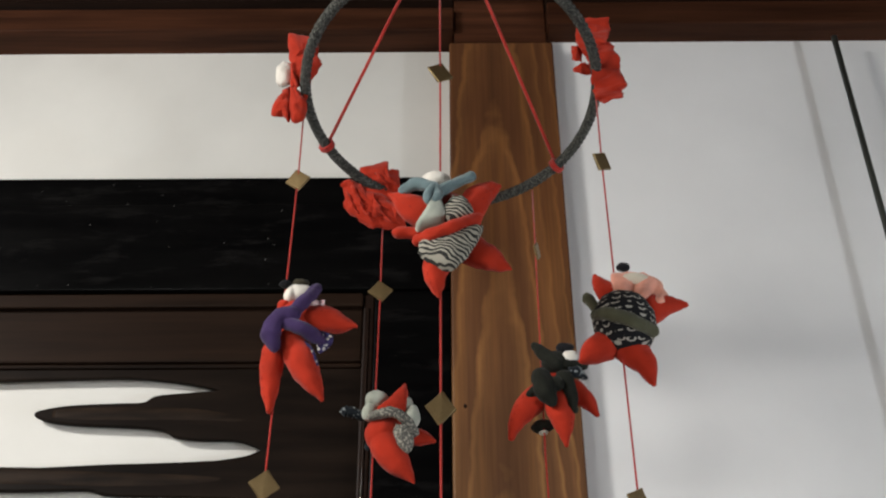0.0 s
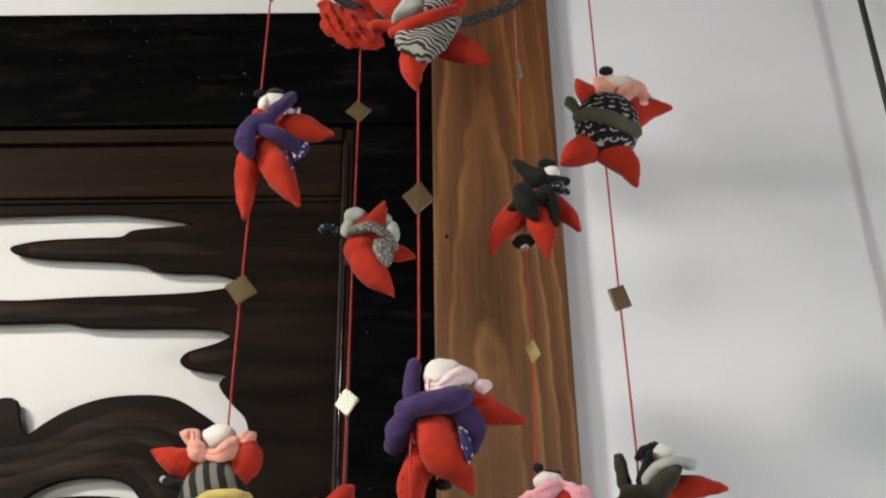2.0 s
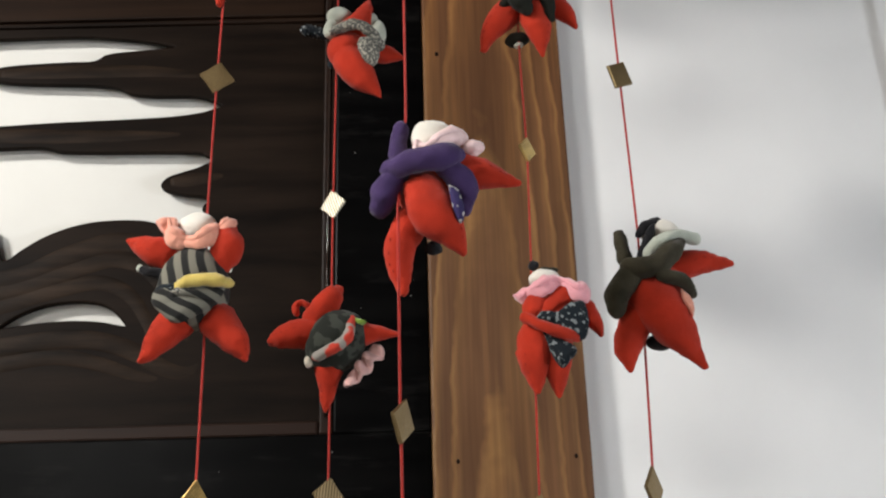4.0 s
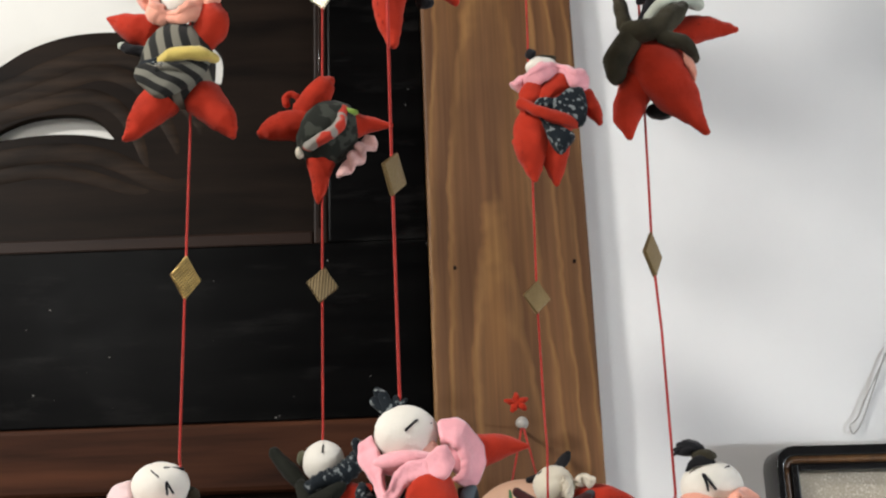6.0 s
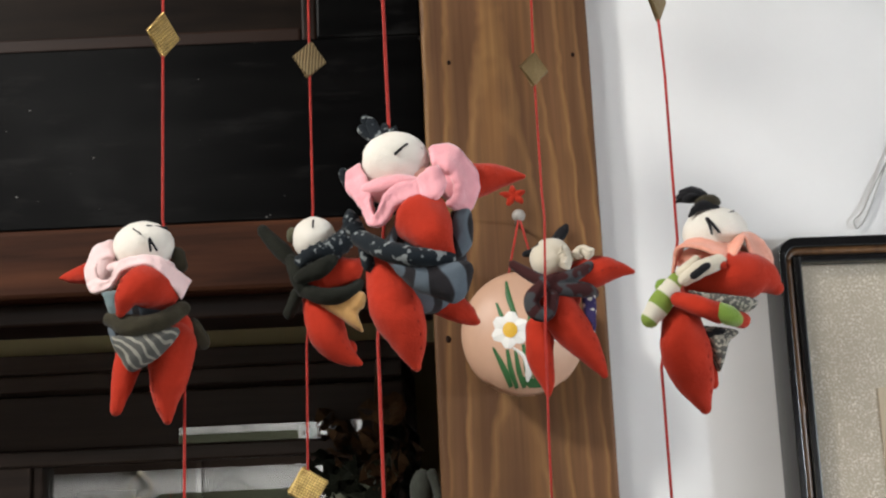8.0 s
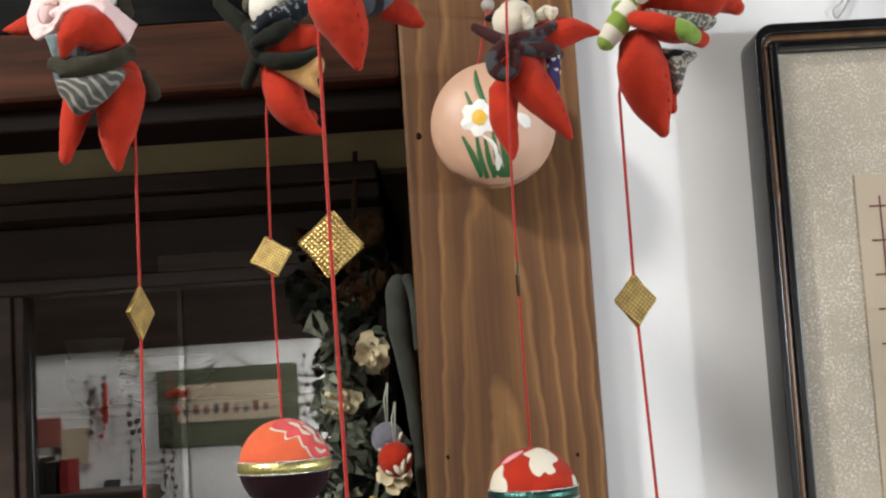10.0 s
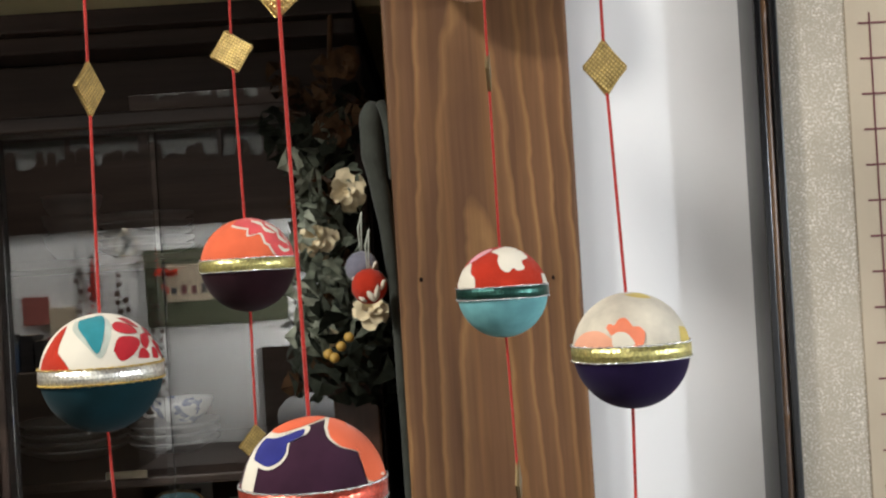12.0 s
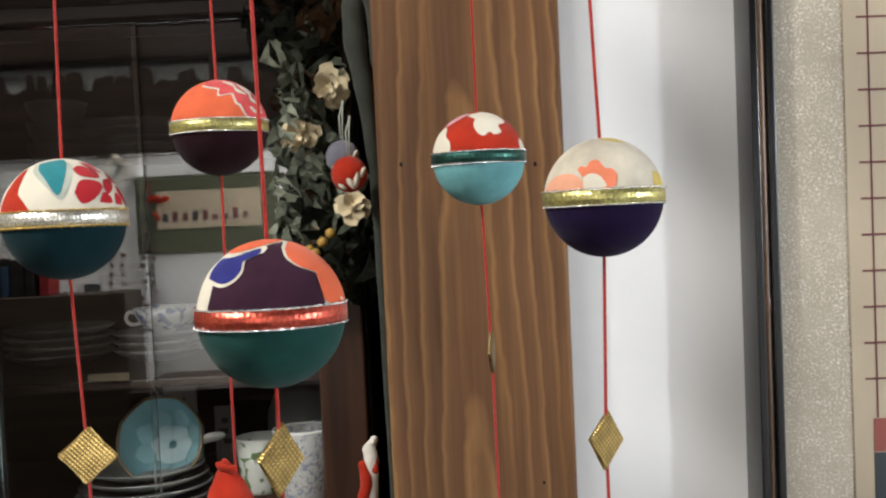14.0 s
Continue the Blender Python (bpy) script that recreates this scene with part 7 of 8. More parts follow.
# ---- the glazed cabinet in the alcove ----
cab = thing("glazed_cabinet", (-0.2, 1.27, 0), "dark wooden china cabinet with sliding glass doors", "cabinet")
o = (-0.2, 1.27, 0.0)
STILE = wood("brown_stile_wood", (0.030, 0.013, 0.0075), (0.078, 0.036, 0.019), 0.4, (1, 1, 0.06), 60, 0.3)
for nm, lo, hi, m in (
    ("cornice", (-0.95, 1.235, 1.6889), (0.009, 1.75, 1.7062), EBONY), ("cornice_moulding", (-0.95, 1.25, 1.6735), (0.009, 1.75, 1.6887), EBONY),
    ("top_rail", (-0.95, 1.266, 1.6052), (0.009, 1.31, 1.6196), EBONY), ("light_back", (-0.95, 1.3, 1.6198), (0.009, 1.31, 1.6733), EBONY), ("left_stile", (-0.3982, 1.262, 0.1), (-0.3385, 1.31, 1.605), EBONY), ("left_bead", (-0.3384, 1.268, 0.1), (-0.3293, 1.3, 1.605), EBONY),
    ("right_stile", (-0.03251, 1.262, 0.1), (0.009, 1.31, 1.605), STILE), ("side_panel", (0.009, 1.275, 0), (0.012, 1.75, 1.6302), EBONY), ("side_panel", (-0.965, 1.27, 0), (-0.951, 1.75, 1.7062), EBONY),
    ("back_panel", (-0.95, 1.735, 0), (0.009, 1.75, 1.673), EBONY), ("left_front", (-0.95, 1.262, 0.1), (-0.3985, 1.31, 1.605), EBONY), ("plinth", (-0.95, 1.27, 0), (0.0088, 1.73, 0.098), EBONY),
    ("shelf", (-0.94, 1.33, 1.1035), (0.0085, 1.733, 1.1208), STILE), ("shelf", (-0.94, 1.4, 1.256), (0.0085, 1.733, 1.2658), EBONY), ("shelf", (-0.94, 1.43, 1.4847), (0.0085, 1.733, 1.4943), EBONY), ("bottom_rail", (-0.3291, 1.266, 0.85), (-0.0327, 1.31, 0.90772), STILE)):
    board(nm, *at(o, lo, hi), m, cab)
for nm, lo, hi in (("glass_door", (-0.3291, 1.283, 0.90868), (-0.1848, 1.287, 1.6047)), ("glass_door", (-0.1906, 1.288, 0.90868), (-0.0327, 1.292, 1.6047))):
    g = part(nm, box(*at(o, lo, hi)), GLASS, cab, "clear sliding glass door")
    g.visible_shadow = False

upper = part("upper_light", box((-0.014, 0, -0.0075), (0.160, 0.003, 0.0075)), GLASS, cab, "narrow upper glass light, leaning forward a little")
upper.location, upper.rotation_euler, upper.visible_shadow = (0.008, 0.012, 1.6285), (radians(2.4), 0, 0), False

CHINA = gloss_paint("white_porcelain", (0.80, 0.80, 0.77), 0.12, 0.05)
GREY_CHINA = gloss_paint("grey_stoneware", (0.28, 0.285, 0.275), 0.3, 0.1)
AQUA = gloss_paint("aqua_glaze", (0.26, 0.49, 0.54), 0.1, 0.05)
AQUA_PALE = gloss_paint("pale_aqua_glaze", (0.66, 0.81, 0.83), 0.1, 0.05)
AQUA_MID = gloss_paint("mid_aqua_glaze", (0.38, 0.62, 0.67), 0.1, 0.05)
BROWN_RIM = gloss_paint("brown_glaze", (0.20, 0.14, 0.06), 0.25, 0.1)
FLORAL = print_cloth("blue_sprig_china", (0.46, 0.47, 0.47), (0.20, 0.24, 0.34), 330, "patches", cut=0.58)
FLORAL.node_tree.nodes["Principled BSDF"].inputs["Roughness"].default_value = 0.15
FLORAL.node_tree.nodes["Principled BSDF"].inputs["Sheen Weight"].default_value = 0.0


BLUE_CHINA = print_cloth("blue_flower_china", (0.74, 0.75, 0.75), (0.16, 0.20, 0.36), 75, "patches", cut=0.56)
SPRIG = print_cloth("pink_sprig_china", (0.52, 0.52, 0.50), (0.28, 0.17, 0.18), 430, "patches", cut=0.62, third=(0.26, 0.30, 0.36))
LEAFY = print_cloth("green_leaf_china", (0.62, 0.64, 0.58), (0.14, 0.20, 0.09), 90, "patches", cut=0.60)
for china in (BLUE_CHINA, SPRIG, LEAFY):
    china.node_tree.nodes["Principled BSDF"].inputs["Roughness"].default_value = 0.14
    china.node_tree.nodes["Principled BSDF"].inputs["Sheen Weight"].default_value = 0.0
    china.node_tree.nodes["Principled BSDF"].inputs["Specular IOR Level"].default_value = 0.5


def plate(place, r, m, label="white porcelain plate in a stack"):
    bm = lathe([(0, 0.001), (r * 0.55, 0.0015), (r * 0.62, 0.004), (r * 0.9, 0.010), (r, 0.0135), (r * 1.0, 0.0155), (r * 0.9, 0.0125), (r * 0.6, 0.0065), (r * 0.5, 0.004), (0, 0.004)], 40)
    ob = part("plate", bm, m, smooth=True)
    ob.location = place
    return tagged(ob, label, "plate", "stacked plates")


def bowl(place, r, h, m, label, name="bowl"):
    bm = lathe([(0, 0.0), (r * 0.42, 0.0), (r * 0.42, h * 0.1), (r * 0.72, h * 0.3), (r * 0.94, h * 0.7), (r, h), (r * 0.97, h * 1.005), (r * 0.9, h * 0.7), (r * 0.66, h * 0.36), (r * 0.3, h * 0.2), (0, h * 0.18)], 36)
    ob = part(name, bm, m, smooth=True)
    ob.location = place
    return tagged(ob, label, "bowl", "china in the cabinet")


for k in range(4):
    plate((-0.369, 1.57, 1.266 + 0.0098 * k), 0.062, GREY_CHINA, "stacked pale stoneware plate")
for k in range(3):
    plate((-0.253, 1.57, 1.266 + 0.0098 * k), 0.052, GREY_CHINA)
blue_cup = thing("printed_cup", (-0.240, 1.555, 1.3005), "white porcelain cup with blue flowers on the plates", "cup", "china in the cabinet")
part("bowl", lathe([(0, 0.0), (0.016, 0.0), (0.0165, 0.003), (0.027, 0.008), (0.034, 0.018), (0.037, 0.028), (0.0355, 0.028), (0.032, 0.018), (0.024, 0.010), (0, 0.007)], 36), BLUE_CHINA, blue_cup, smooth=True)
bm = bmesh.new()
tube(bm, smooth_path([(-0.033, 0, 0.022), (-0.043, 0, 0.023), (-0.046, 0, 0.015), (-0.040, 0, 0.009), (-0.029, 0, 0.010)], 5), 0.0022, 8)
part("handle", bm, CHINA, blue_cup, smooth=True)
bowl((-0.2965, 1.62, 1.2605 + 0.2345), 0.044, 0.022, GREY_CHINA, "stacked grey stoneware bowl")
for k in range(3):
    bowl((-0.3745, 1.62, 1.4945 + 0.024 * k), 0.036, 0.034, GREY_CHINA, "stacked grey stoneware bowl")
for k in range(5):
    plate((-0.2815, 1.6, 1.4945 + 0.0096 * k), 0.056, GREY_CHINA, "stacked grey stoneware plate")
for k in range(4):
    plate((-0.249, 1.47, 1.121 + 0.0096 * k), 0.075 - 0.004 * k, GREY_CHINA, "blue-grey saucer in a low stack")
cup = thing("tea_cup", (-0.2310, 1.485, 1.185), "aqua glazed scalloped tea cup tipped on its side", "cup")
cup.rotation_euler = (radians(72), 0, radians(-6))
bm = lathe([(0, -0.036), (0.020, -0.036), (0.021, -0.031), (0.034, -0.020), (0.044, 0.0), (0.049, 0.016)], 48)
part("outside", bm, GREY_CHINA, cup, smooth=True)
bm = lathe([(0.0485, 0.0150), (0.0500, 0.0168), (0.0488, 0.0182), (0.0465, 0.0165)], 48)
for v in bm.verts:
    v.co *= 1 - 0.03 * abs(math.cos(4 * math.atan2(v.co.y, v.co.x)))
part("rim", bm, BROWN_RIM, cup, "brown glazed rim", smooth=True)
bm = lathe([(0.047, 0.0165), (0.042, 0.0), (0.032, -0.017), (0.018, -0.028), (0, -0.031)], 48)
for v in bm.verts:
    a = math.atan2(v.co.y, v.co.x)
    v.co *= 1 - 0.03 * abs(math.cos(4 * a))
part("inside", bm, AQUA, cup, "aqua glazed inside", smooth=True)
for k in range(6):
    a = 2 * math.pi * k / 6
    bm = bmesh.new()
    bmesh.ops.create_uvsphere(bm, u_segments=14, v_segments=8, radius=1.0)
    bmesh.ops.transform(bm, matrix=Matrix.Translation((0.0150 * math.cos(a), 0.0150 * math.sin(a), -0.0258)) @ Matrix.Diagonal((0.0112, 0.0112, 0.0060, 1)), verts=bm.verts[:])
    part("petal_relief", bm, AQUA_PALE, cup, "pale raised petal", smooth=True)
for k in range(8):
    a = 2 * math.pi * (k + 0.5) / 8
    bm = bmesh.new()
    bmesh.ops.create_uvsphere(bm, u_segments=14, v_segments=8, radius=1.0)
    bmesh.ops.transform(bm, matrix=Matrix.Translation((0.0315 * math.cos(a), 0.0315 * math.sin(a), -0.0165)) @ Matrix.Rotation(a, 4, "Z") @ Matrix.Rotation(radians(-42), 4, "Y") @ Matrix.Diagonal((0.0165, 0.0138, 0.0042, 1)), verts=bm.verts[:])
    part("petal_relief", bm, AQUA_MID, cup, "raised aqua petal", smooth=True)
bm = bmesh.new()
tube(bm, smooth_path([(0.038, 0.0, -0.010), (0.056, 0.004, -0.008), (0.064, 0.006, 0.0), (0.054, 0.004, 0.010), (0.045, 0.0, 0.008)], 5), 0.0034, 8)
part("handle", bm, CHINA, cup, "white curled handle", smooth=True)
for (x, y, z), r, h, m, lab in (((-0.0745, 1.45, 1.121), 0.0300, 0.078, SPRIG, "white porcelain mug with pink and grey sprigs"), ((-0.046, 1.53, 1.121), 0.028, 0.07, FLORAL, "white porcelain mug with a fine blue sprig pattern"), ((-0.128, 1.50, 1.121), 0.0265, 0.062, LEAFY, "pale tea cup painted with green leaves")):
    mug = thing("tea_mug", (x, y, z), lab, "mug", "china in the cabinet")
    part("body", lathe([(0, 0), (r * 0.70, 0), (r * 0.74, 0.005), (r * 0.90, h * 0.25), (r, h * 0.6), (r * 1.08, h * 0.98), (r * 1.06, h), (r * 1.02, h * 0.98), (r * 0.94, h * 0.6), (r * 0.7, h * 0.2), (0, h * 0.14)], 40), m, mug, smooth=True)
    part("rim", lathe([(r * 1.085, h * 0.975), (r * 1.095, h * 0.99), (r * 1.06, h * 1.012), (r * 1.03, h * 0.99)], 40), CHINA, mug, "plain glazed rim", smooth=True)
dish = part("deep_dish", lathe([(0, 0.0), (0.024, 0.0), (0.025, 0.004), (0.040, 0.020), (0.046, 0.045), (0.044, 0.075), (0.034, 0.098), (0.0, 0.108)], 40), GREY_CHINA, smooth=True)
dish.location = (-0.0905, 1.60, 1.121)
tagged(dish, "domed grey stoneware jar behind the mugs", "jar", "china in the cabinet")
PRINT_GREY = plaster("grey_print", (0.12, 0.11, 0.10), 0.2)
CARD = plaster("white_card", (0.66, 0.65, 0.61), 0.06)
for (x, y), w, h, m, lab in (((-0.2400, 1.60), 0.040, 0.114, CARD, "white card standing behind the tipped cup"), ((-0.1815, 1.57), 0.024, 0.087, plaster("grey_card", (0.34, 0.33, 0.31), 0.1), "small grey printed card standing on the shelf")):
    card = thing("shelf_card", (x, y, 1.121), lab, "card", "cards in the cabinet")
    board("sheet", (-w / 2, 0, 0), (w / 2, 0.0012, h), m, card, bevel=0.0003)
    for k, (u, v, q) in enumerate(((0.0, 0.80, 0.16), (-0.1, 0.66, 0.24), (0.12, 0.52, 0.20))):
        board("printed_bar", (w * (u - q), -0.0004, h * v - 0.003), (w * (u + q), -0.0001, h * v + 0.003), PRINT_GREY, card, bevel=0)
ob = board("price_tag", (-0.021, 0, 0), (0.021, 0.0008, 0.008), plaster("brown_card", (0.14, 0.115, 0.08), 0.15), bevel=0)
ob.location = (-0.261, 1.395, 1.266)
tagged(ob, "small faded brown paper tag on the shelf edge", "tag")

# ---- garland, ribbon and ornaments between cabinet and post ----
LEAF_A = cloth("dusty_ivy_green", (0.145, 0.165, 0.120), rough=0.6, sheen=0.15, patch=0.45)
LEAF_B = cloth("pale_ivy_green", (0.30, 0.325, 0.25), rough=0.6, sheen=0.15, patch=0.35)
LEAF_C = cloth("dry_brown_leaf", (0.075, 0.038, 0.016), rough=0.7, sheen=0.1, patch=0.4)
# shade deep inside and at the garland's ends is put into this green
LEAF_D = cloth("shaded_ivy_green", (0.022, 0.027, 0.017), rough=0.55, sheen=0.1, patch=0.4)
ROSE = cloth("cream_rose_silk", (0.66, 0.56, 0.36), rough=0.7, patch=0.22)
GO = Vector((-0.0202, 1.232, 1.616))
garland = thing("silk_garland", GO, "hanging garland of dusty silk ivy and cream roses", "garland")


def leaf_mesh(m, size, bend):
    """A lobed ivy leaf: five points, a raised midrib, a curl towards the tip."""
    bm = bmesh.new()
    loop = [(0, 0.06), (0.20, -0.02), (0.42, 0.07), (0.42, 0.26), (0.60, 0.44), (0.45, 0.56), (0.38, 0.70), (0.20, 0.84), (0, 1.02)]
    loop = loop + [(-x, z) for x, z in loop[-2:0:-1]]
    mid = [bm.verts.new((0, -0.05 * size, size * k)) for k in (0.25, 0.6)]
    rim = [bm.verts.new((x * size, size * (0.16 * abs(x) + bend * z * z + 0.05 * math.sin(9 * x + 5 * z)), z * size)) for x, z in loop]
    n = len(rim)
    for k in range(n):
        bm.faces.new((rim[k], rim[(k + 1) % n], mid[0] if (loop[k][1] + loop[(k + 1) % n][1]) < 0.85 else mid[1]))
    me = bpy.data.meshes.new("leaf")
    bmesh.ops.solidify(bm, geom=bm.faces[:], thickness=0.0004)
    bm.to_mesh(me)
    bm.free()
    me.materials.append(m)
    return me


LEAVES = [leaf_mesh(LEAF_A, 0.025, 0.2), leaf_mesh(LEAF_B, 0.023, -0.15), leaf_mesh(LEAF_D, 0.028, 0.25), leaf_mesh(LEAF_C, 0.020, 0.3), leaf_mesh(LEAF_A, 0.019, -0.2), leaf_mesh(LEAF_B, 0.018, 0.2)]
rng = random.Random(5)
for k in range(250):
    t = k / 249
    z = -0.250 + 0.255 * t + rng.uniform(-0.015, 0.015)
    wid = 0.030 + 0.009 * math.sin(t * 9)
    deep = rng.random() < 0.30
    kind = 3 if (t > 0.9 or rng.random() < 0.05) else (2 if deep or t < 0.16 or t > 0.8 else rng.choice((0, 1, 1, 4, 5, 0)))
    lf = new("leaf", LEAVES[kind])
    lf.parent = garland
    lf.location = (rng.uniform(-wid, wid) + 0.005 * math.sin(t * 7) - 0.004, rng.uniform(0.004, 0.022) if deep else rng.uniform(-0.030, 0.004), z)
    lf.rotation_euler = (rng.uniform(-0.8, 0.6), rng.uniform(-2.9, 2.9), rng.uniform(-0.7, 0.7))
bm = bmesh.new()
tube(bm, smooth_path([(0.010, 0.010, 0.10), (0.004, 0.012, 0.02), (-0.004, 0.010, -0.10), (0.004, 0.010, -0.25)], 6), 0.0025, 7)
part("stem", bm, LEAF_C, garland, "brown wired stem", smooth=True)


def rose(x, y, z, r, m, tilt):
    """A silk rose: each petal cut and cupped by itself, closed at the heart and open outside."""
    rr = random.Random(int(1000 * (x + z)))
    heart = bmesh.new()
    bmesh.ops.create_uvsphere(heart, u_segments=12, v_segments=8, radius=r * 0.26)
    ob = part("rose", heart, m, garland, "cream silk rose" if m is ROSE else "dry brown silk rose", smooth=True)
    ob.location = (x, y, z)
    ob.rotation_euler = (tilt, rr.uniform(-0.5, 0.5), rr.uniform(-0.4, 0.4))
    for ringn, (n, rad, lift) in enumerate(((3, 0.42, 0.55), (4, 0.66, 0.50), (5, 0.92, 0.28), (5, 1.12, -0.02))):
        for k in range(n):
            a = 2 * math.pi * k / n + ringn * 0.7 + rr.uniform(-0.25, 0.25)
            size = rad * rr.uniform(0.9, 1.1)
            bm, rows = bmesh.new(), []
            for i in range(5):
                u = i / 4
                w = (0.72 if ringn < 2 else 0.62) * math.sin(math.pi * (0.22 + 0.62 * u)) * (1.25 if ringn < 2 else 1.0)
                out = size * (0.22 + 0.78 * u ** (1.6 if ringn < 2 else 1.0))
                row = []
                for j in range(5):
                    s = (j - 2) / 2 * w
                    h = lift * u + 0.16 * abs(s) * u - 0.20 * u**3 * (ringn > 1) + 0.05 * math.sin(6 * s + 2 * k) * u
                    row.append(bm.verts.new(Vector((math.cos(a + s) * out, -h, math.sin(a + s) * out)) * r))
                rows.append(row)
            for p, q in zip(rows, rows[1:]):
                for j in range(4):
                    bm.faces.new((p[j], p[j + 1], q[j + 1], q[j]))
            part("petal", bm, m, ob, smooth=True)
    return ob


for (x, y, z), r, m, tilt in (((-0.0045, 1.213, 1.5305), 0.0175, ROSE, 0.25), ((-0.0325, 1.213, 1.4905), 0.0165, ROSE, 0.0), ((0.0115, 1.183, 1.4275), 0.0150, ROSE, -0.6), ((-0.014, 1.215, 1.578), 0.013, LEAF_C, 0.3), ((-0.026, 1.212, 1.404), 0.009, ROSE, -0.3), ((-0.001, 1.215, 1.640), 0.014, LEAF_C, 0.2)):
    rose(*(Vector((x, y, z)) - GO), r, m, tilt)
BERRY = gloss_paint("ochre_berry", (0.42, 0.26, 0.05), 0.5, 0.1)
for x, y, z in ((-0.0155, 1.19, 1.399), (-0.0085, 1.19, 1.406), (-0.0265, 1.19, 1.393), (-0.0215, 1.188, 1.390)):
    bm = bmesh.new()
    bmesh.ops.create_uvsphere(bm, u_segments=12, v_segments=8, radius=0.0044)
    ob = part("berry", bm, BERRY, garland, "ochre berry", smooth=True)
    ob.location = Vector((x, y, z)) - GO

for (x, y, z), r, m, lab, petal in (((0.0190, 1.072, 1.4484), 0.0130, RED, "small red cloth ball with cream petals hanging by thread", CREAM),
                                   ((0.0126, 1.098, 1.4626), 0.0125, cloth("grey_blue_crepe", (0.16, 0.16, 0.20)), "small grey-blue and cream cloth ball hanging by thread", CREAM)):
    t = thing("ornament_ball", (x, y, z), lab, "ornament", "hanging cloth balls by the post")
    bm = bmesh.new()
    bmesh.ops.create_uvsphere(bm, u_segments=24, v_segments=16, radius=r)
    part("ball", bm, m, t, smooth=True)
    for ax, az, sx, sz, turn in ((0.10, -0.50, 0.20, 0.50, -30), (0.50, -0.35, 0.20, 0.52, 8), (0.82, -0.05, 0.16, 0.44, 30), (-0.40, -0.72, 0.20, 0.30, -50)):
        bm = bmesh.new()
        bmesh.ops.create_uvsphere(bm, u_segments=14, v_segments=8, radius=r)
        d = Vector((ax, -math.sqrt(max(0.02, 1 - ax * ax - az * az)), az)) * r * 0.86
        bmesh.ops.transform(bm, matrix=Matrix.Translation(d) @ Matrix.Rotation(radians(turn), 4, "Y") @ Matrix.Diagonal((sx, 0.26, sz, 1)), verts=bm.verts[:])
        part("petal", bm, petal, t, "padded cream petal", smooth=True)
    bm = bmesh.new()
    for s in (-1, 1):
        tube(bm, [(s * 0.0006, 0, r * 0.9), (s * 0.0012, 0, 0.03), (0.002, 0.004, 0.042)], 0.0006, 6)
    part("thread", bm, GREY_GREEN, t, "pale doubled thread", smooth=True)
RIBBON = cloth("dark_grey_green_crepe", (0.040, 0.044, 0.036), sheen=0.1)
ribbon = thing("crepe_ribbon", (0.0262, 1.10, 1.483), "dark grey-green crepe ribbon hanging beside the post", "ribbon")
bm = bmesh.new()
run = smooth_path([(0.003, 0, 0.104), (0.0, -0.001, 0.094), (0.0, 0, 0.064), (0.005, 0, 0.026), (0.009, 0, -0.022), (0.0105, 0, -0.066), (0.0115, 0, -0.136), (0.013, 0, -0.26), (0.014, 0, -0.42)], 10)
wide = smooth_path([(3.0, 0, 0), (8.0, 0, 0), (8.5, 0, 0), (6.5, 0, 0), (4.6, 0, 0), (4.2, 0, 0), (4.0, 0, 0), (4.0, 0, 0), (4.0, 0, 0)], 10)
tube(bm, run, [w.x / 1000 * (1 + 0.05 * math.sin(0.7 * k)) for k, w in enumerate(wide)], 14)
part("tail", bm, RIBBON, ribbon, smooth=True)
bm = bmesh.new()
tube(bm, smooth_path([(0.007, -0.003, 0.104), (0.010, -0.004, 0.097), (0.013, -0.005, 0.082), (0.014, -0.004, 0.050), (0.0135, -0.003, 0.047)], 8), [0.0012, 0.0030] + [0.0042 - 0.00004 * k for k in range(29)] + [0.0015, 0.0004], 12)
part("loop", bm, RIBBON, ribbon, "folded loop of the ribbon", smooth=True)
d = Doll()
d.limb(WHITE, (0, 0, 16, 5), (1, -1, 6, 6), (0, 0, -6, 6), (-1, 0, -30, 7))
d.limb(RED, (-5, -3, 4, 4), (-3, -4, -8, 5), (-7, -3, -26, 5))
d.limb(RED, (5, -3, 8, 2), (4, -4, 0, 3))
d.limb(WHITE, (1, 0, 18, 4), (4, -1, 24, 3))
d.done("cloth_figure", (0.0173, 1.15, 1.218), "small white and red crepe ornament", "", "ornament")

# ---- what the cabinet glass mirrors, on the wall behind ----
SOUTH = -0.350
grille = thing("openwork_transom", (0, SOUTH, 1.791), "dark openwork transom carved with leaves", "transom", kind="structure")
rng = random.Random(11)
holes = []
x = -1.45
while x < 0.9:
    w = rng.uniform(0.07, 0.20)
    full = rng.choice((0.35, 0.8, 1.2))
    leaves = [(rng.uniform(0, w), rng.uniform(0.007, 0.019), rng.uniform(-0.022, 0.046)) for _ in range(2 + int(full * w / 0.013))]
    lower = []
    n = int(w / 0.0022)
    for k in range(n + 1):
        u = w * k / n
        h = max([top + math.sqrt(ww * ww - (u - c) ** 2) * (0.9 + 0.1 * math.cos(7 * math.pi * (u - c) / ww)) for c, ww, top in leaves if abs(u - c) < ww] + [0.012 + 0.004 * math.sin(70 * u)])
        lower.append((x + u, min(0.034, -0.036 + h)))
    holes.append(lower + [(x + w, 0.039), (x, 0.039)])
    x += w + rng.uniform(0.006, 0.035)
me = outline_solid([([(-2.6, -0.0425), (2.6, -0.0425), (2.6, 0.0425), (-2.6, 0.0425)], False)] + [(h, False) for h in holes], 0.010, 0.0)
me.materials.append(EBONY)
pan = new("panel", me)
pan.parent, pan.location = grille, (0, -0.006, 0)

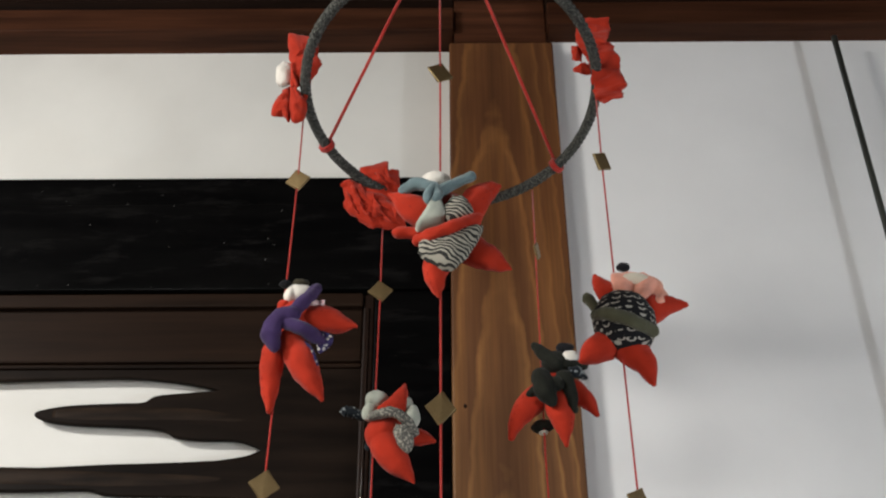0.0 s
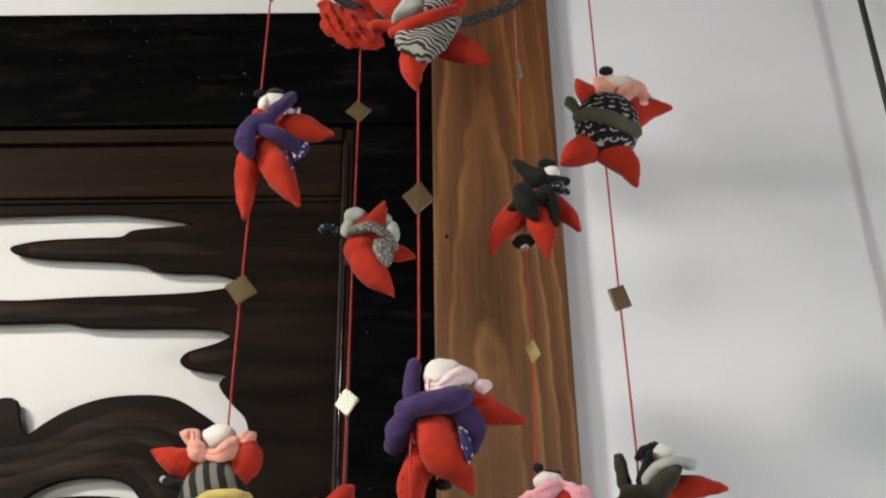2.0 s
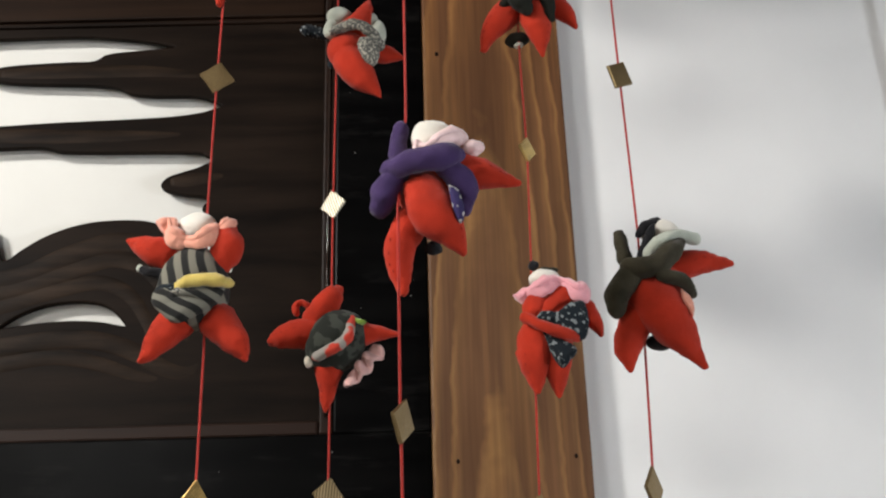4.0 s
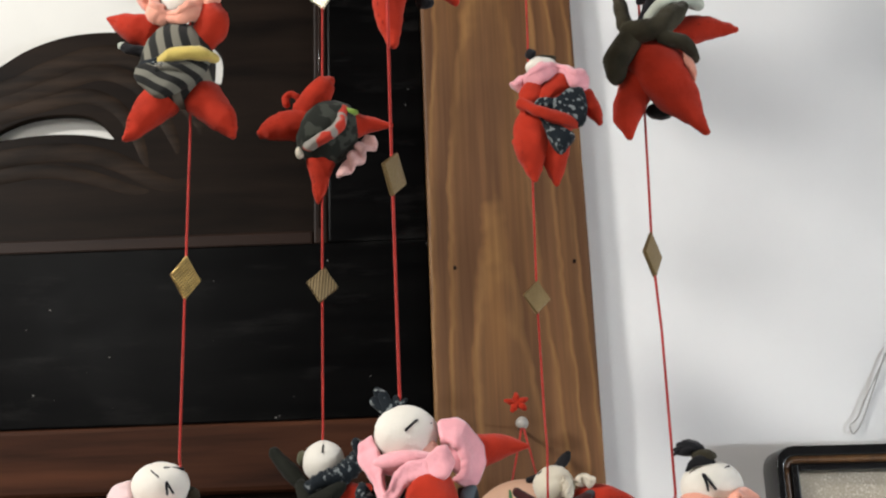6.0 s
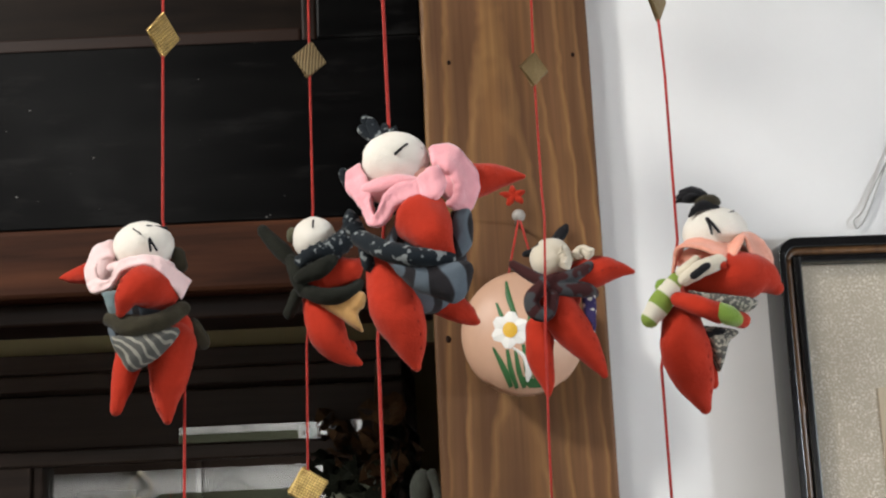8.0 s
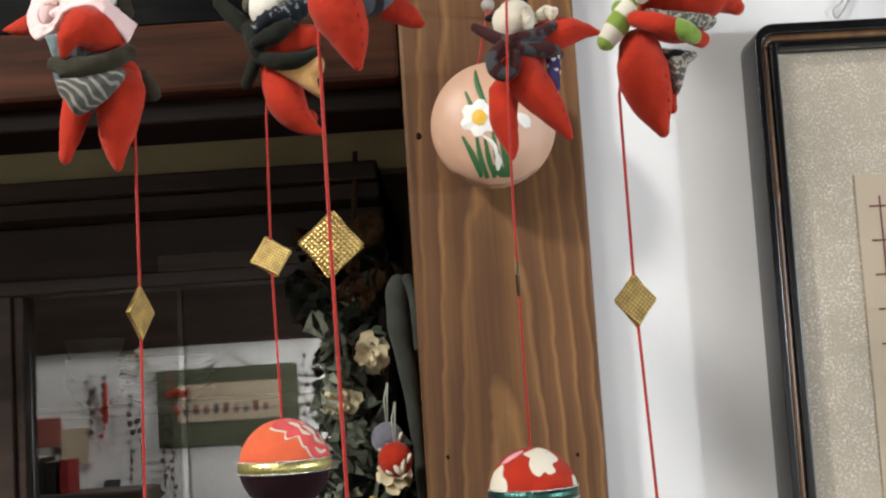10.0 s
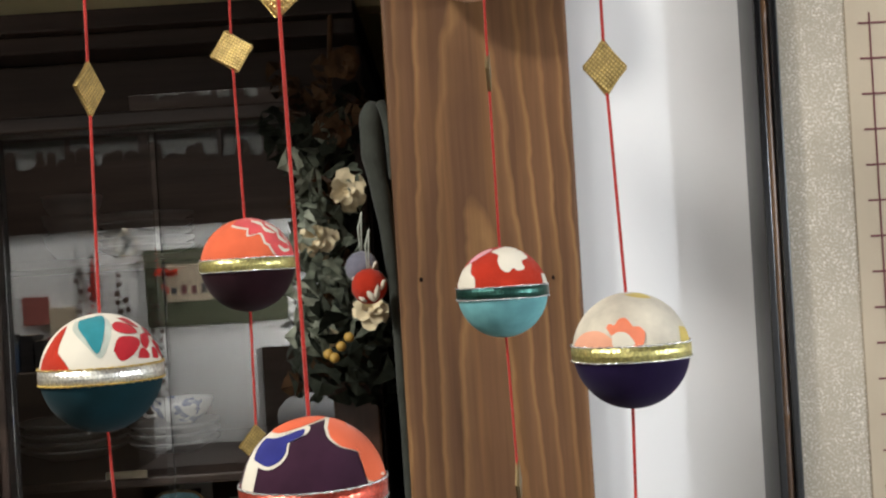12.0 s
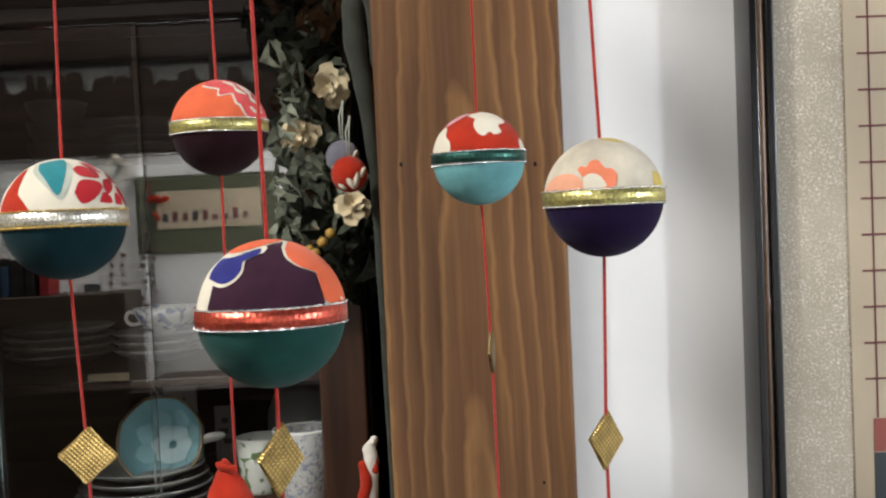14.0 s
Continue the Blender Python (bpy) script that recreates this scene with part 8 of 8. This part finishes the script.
south_pic = thing("hanging_scroll_picture", (-0.474, SOUTH, 1.446), "long picture in a dull green mount on a cord", "picture")
GREEN_MAT = plaster("dull_green_mount", (0.095, 0.105, 0.068), 0.1)
for nm, lo, hi, m in (("mount", (-0.166, 0.001, -0.080), (0.168, 0.010, 0.105), GREEN_MAT), ("print", (-0.120, 0.0105, -0.022), (0.130, 0.012, 0.068), PAPER)):
    board(nm, lo, hi, m, south_pic, bevel=0)
rng = random.Random(3)
for k in range(9):
    x = -0.10 + 0.024 * k
    h = rng.uniform(0.012, 0.030)
    board("printed_bar", (x - 0.006, 0.0122, -0.004), (x + 0.006, 0.0126, -0.004 + h), INK if k % 3 else PAPER_DARK, south_pic, bevel=0)
bm = bmesh.new()
tube(bm, [(-0.05, 0.004, 0.101), (0.008, 0.004, 0.140), (0.066, 0.004, 0.101)], 0.0012, 6)
part("cord", bm, BLACK, south_pic)
BEAD = gloss_paint("dark_brown_bead", (0.06, 0.035, 0.025), 0.3, 0.1)
for x, z0, z1, n, red in ((-0.855, 1.41, 1.25, 9, 1), (-0.79, 1.36, 0.95, 20, 0), (-0.765, 1.30, 0.98, 15, 0), (-0.71, 1.30, 1.05, 14, 0), (-0.69, 1.28, 1.06, 12, 0), (-0.37, 1.43, 1.22, 10, 0), (-0.34, 1.40, 1.28, 7, 0), (-0.885, 1.40, 1.28, 6, 0)):
    strand = thing("bead_strand", (x + 0.083, SOUTH + 0.012, z0 + 0.136), "string of small dark beads hanging on the wall", "bead string", "bead strings on the wall")
    bm = bmesh.new()
    tube(bm, [(0, 0, 0.03), (0, 0, z1 - z0)], 0.0006, 5)
    part("string", bm, BLACK, strand)
    for k in range(n):
        bm = bmesh.new()
        bmesh.ops.create_icosphere(bm, subdivisions=2, radius=rng.uniform(0.004, 0.0075))
        ob = part("bead", bm, RED if red and k > 3 else BEAD, strand, smooth=True)
        ob.location = (rng.uniform(-0.008, 0.008), 0, (z1 - z0) * k / max(1, n - 1))
hoop2 = thing("small_hoop", (-0.682, SOUTH + 0.010, 1.568), "small pale hoop hanging on the wall", "hoop")
bm = bmesh.new()
tube(bm, [(0.026 * math.cos(a), 0, 0.026 * math.sin(a)) for a in (2 * math.pi * k / 28 for k in range(29))], 0.003, 7, caps=False)
part("rim", bm, CREAM, hoop2, smooth=True)
bm = bmesh.new()
bmesh.ops.create_icosphere(bm, subdivisions=2, radius=0.009)
kn = part("knob", bm, CREAM, hoop2, smooth=True)
kn.location = (0, 0, 0.032)
d = Doll()
d.limb(RED, (-22, 0, 0, 6), (-6, -2, 4, 8), (8, -2, -2, 7), (22, 0, 3, 6), crumple=0.3)
d.limb(RED, (-8, 0, -30, 5), (0, 0, -44, 6), crumple=0.3)
d.limb(RED, (-20, 0, 60, 1), (-16, 0, 4, 1.2))
d.done("crepe_ornament", (-0.588, SOUTH + 0.024, 1.494), "small red crepe ornament hanging on the wall", "", "ornament")
for (x0, z0), (x1, z1), m, lab in (((-1.023, 1.250), (-0.961, 1.318), PAPER_RED, "small picture in faded red and ochre"), ((-0.960, 1.205), (-0.895, 1.289), PAPER, "small pale card pinned on the wall"), ((-0.860, 1.113), (-0.824, 1.163), PAPER_DARK, "small dark photograph on the wall"), ((-0.46, 0.93), (-0.28, 1.163), DARK_WOOD, "dark framed picture low on the wall")):
    ob = board("wall_picture", (x0 + 0.086, SOUTH + 0.0005, z0 + 0.139), (x1 + 0.086, SOUTH + 0.009, z1 + 0.139), m, bevel=0.001)
    tagged(ob, lab, "picture", "small pictures on the wall")
tagged(board("sideboard", (-1.2, SOUTH + 0.001, 0.0), (-0.64, SOUTH + 0.14, 1.285), wood("sideboard_wood", (0.040, 0.030, 0.024), (0.105, 0.078, 0.058), 0.5, (0.06, 1, 1), 30), bevel=0.004), "dark wooden sideboard against the wall", "sideboard")
tagged(board("low_chest", (-0.595, SOUTH + 0.001, 0.0), (-0.10, SOUTH + 0.30, 1.051), EBONY, bevel=0.004), "dark wooden low chest against the wall", "chest")
cush = Doll()
cush.bulb(FLORAL, (0, 0, 0), (75, 30, 55))
cush.done("cushion", (-0.266, SOUTH + 0.045, 1.137), "blue and white patterned cushion on the shelf", "", "cushion")
tagged(board("wall_shelf", (-0.595, SOUTH + 0.001, 1.052), (-0.10, SOUTH + 0.32, 1.081), EBONY), "dark wooden top board lying on the low chest", "shelf")

# row of books and boxes standing on the sideboard, and a red tassel over them
DARK_COVER = cloth("dark_book_cloth", (0.025, 0.022, 0.022), sheen=0.05)
BLUE_COVER = cloth("blue_book_cloth", (0.05, 0.09, 0.16), sheen=0.05)
RED_COVER = cloth("red_book_cloth", (0.30, 0.03, 0.03), sheen=0.05)
for x, w, h, m, lab in ((-0.962, 0.026, 0.088, DARK_COVER, "dark cloth-bound book standing on the sideboard"), (-0.933, 0.017, 0.070, BLUE_COVER, "blue cloth-bound book standing on the sideboard"), (-0.911, 0.030, 0.084, DARK_COVER, "dark cloth-bound book standing on the sideboard"), (-0.878, 0.022, 0.072, DARK_COVER, "dark cloth-bound book standing on the sideboard"), (-0.846, 0.021, 0.077, RED_COVER, "red cloth-bound book standing on the sideboard")):
    book = thing("book", (x, SOUTH + 0.03, 1.2852), lab, "book", "books on the sideboard")
    board("cover", (0, 0, 0), (w, 0.075, h), m, book, bevel=0.002)
    board("pages", (0.003, 0.004, h - 0.0005), (w - 0.003, 0.072, h + 0.0008), PAPER, book, bevel=0)
tassel = thing("red_tassel", (-0.764, SOUTH + 0.012, 1.531), "slim red cord tassel hanging on the wall", "tassel")
bm = bmesh.new()
tube(bm, [(0, 0, 0.022), (0, 0, 0)], 0.0012, 6)
part("loop", bm, RED_CORD, tassel)
bm = lathe([(0, 0.002), (0.004, 0.0), (0.005, -0.012), (0.0042, -0.018), (0.0052, -0.03), (0.0062, -0.094), (0, -0.096)], 12)
part("skirt", bm, RED_CORD, tassel, smooth=True)
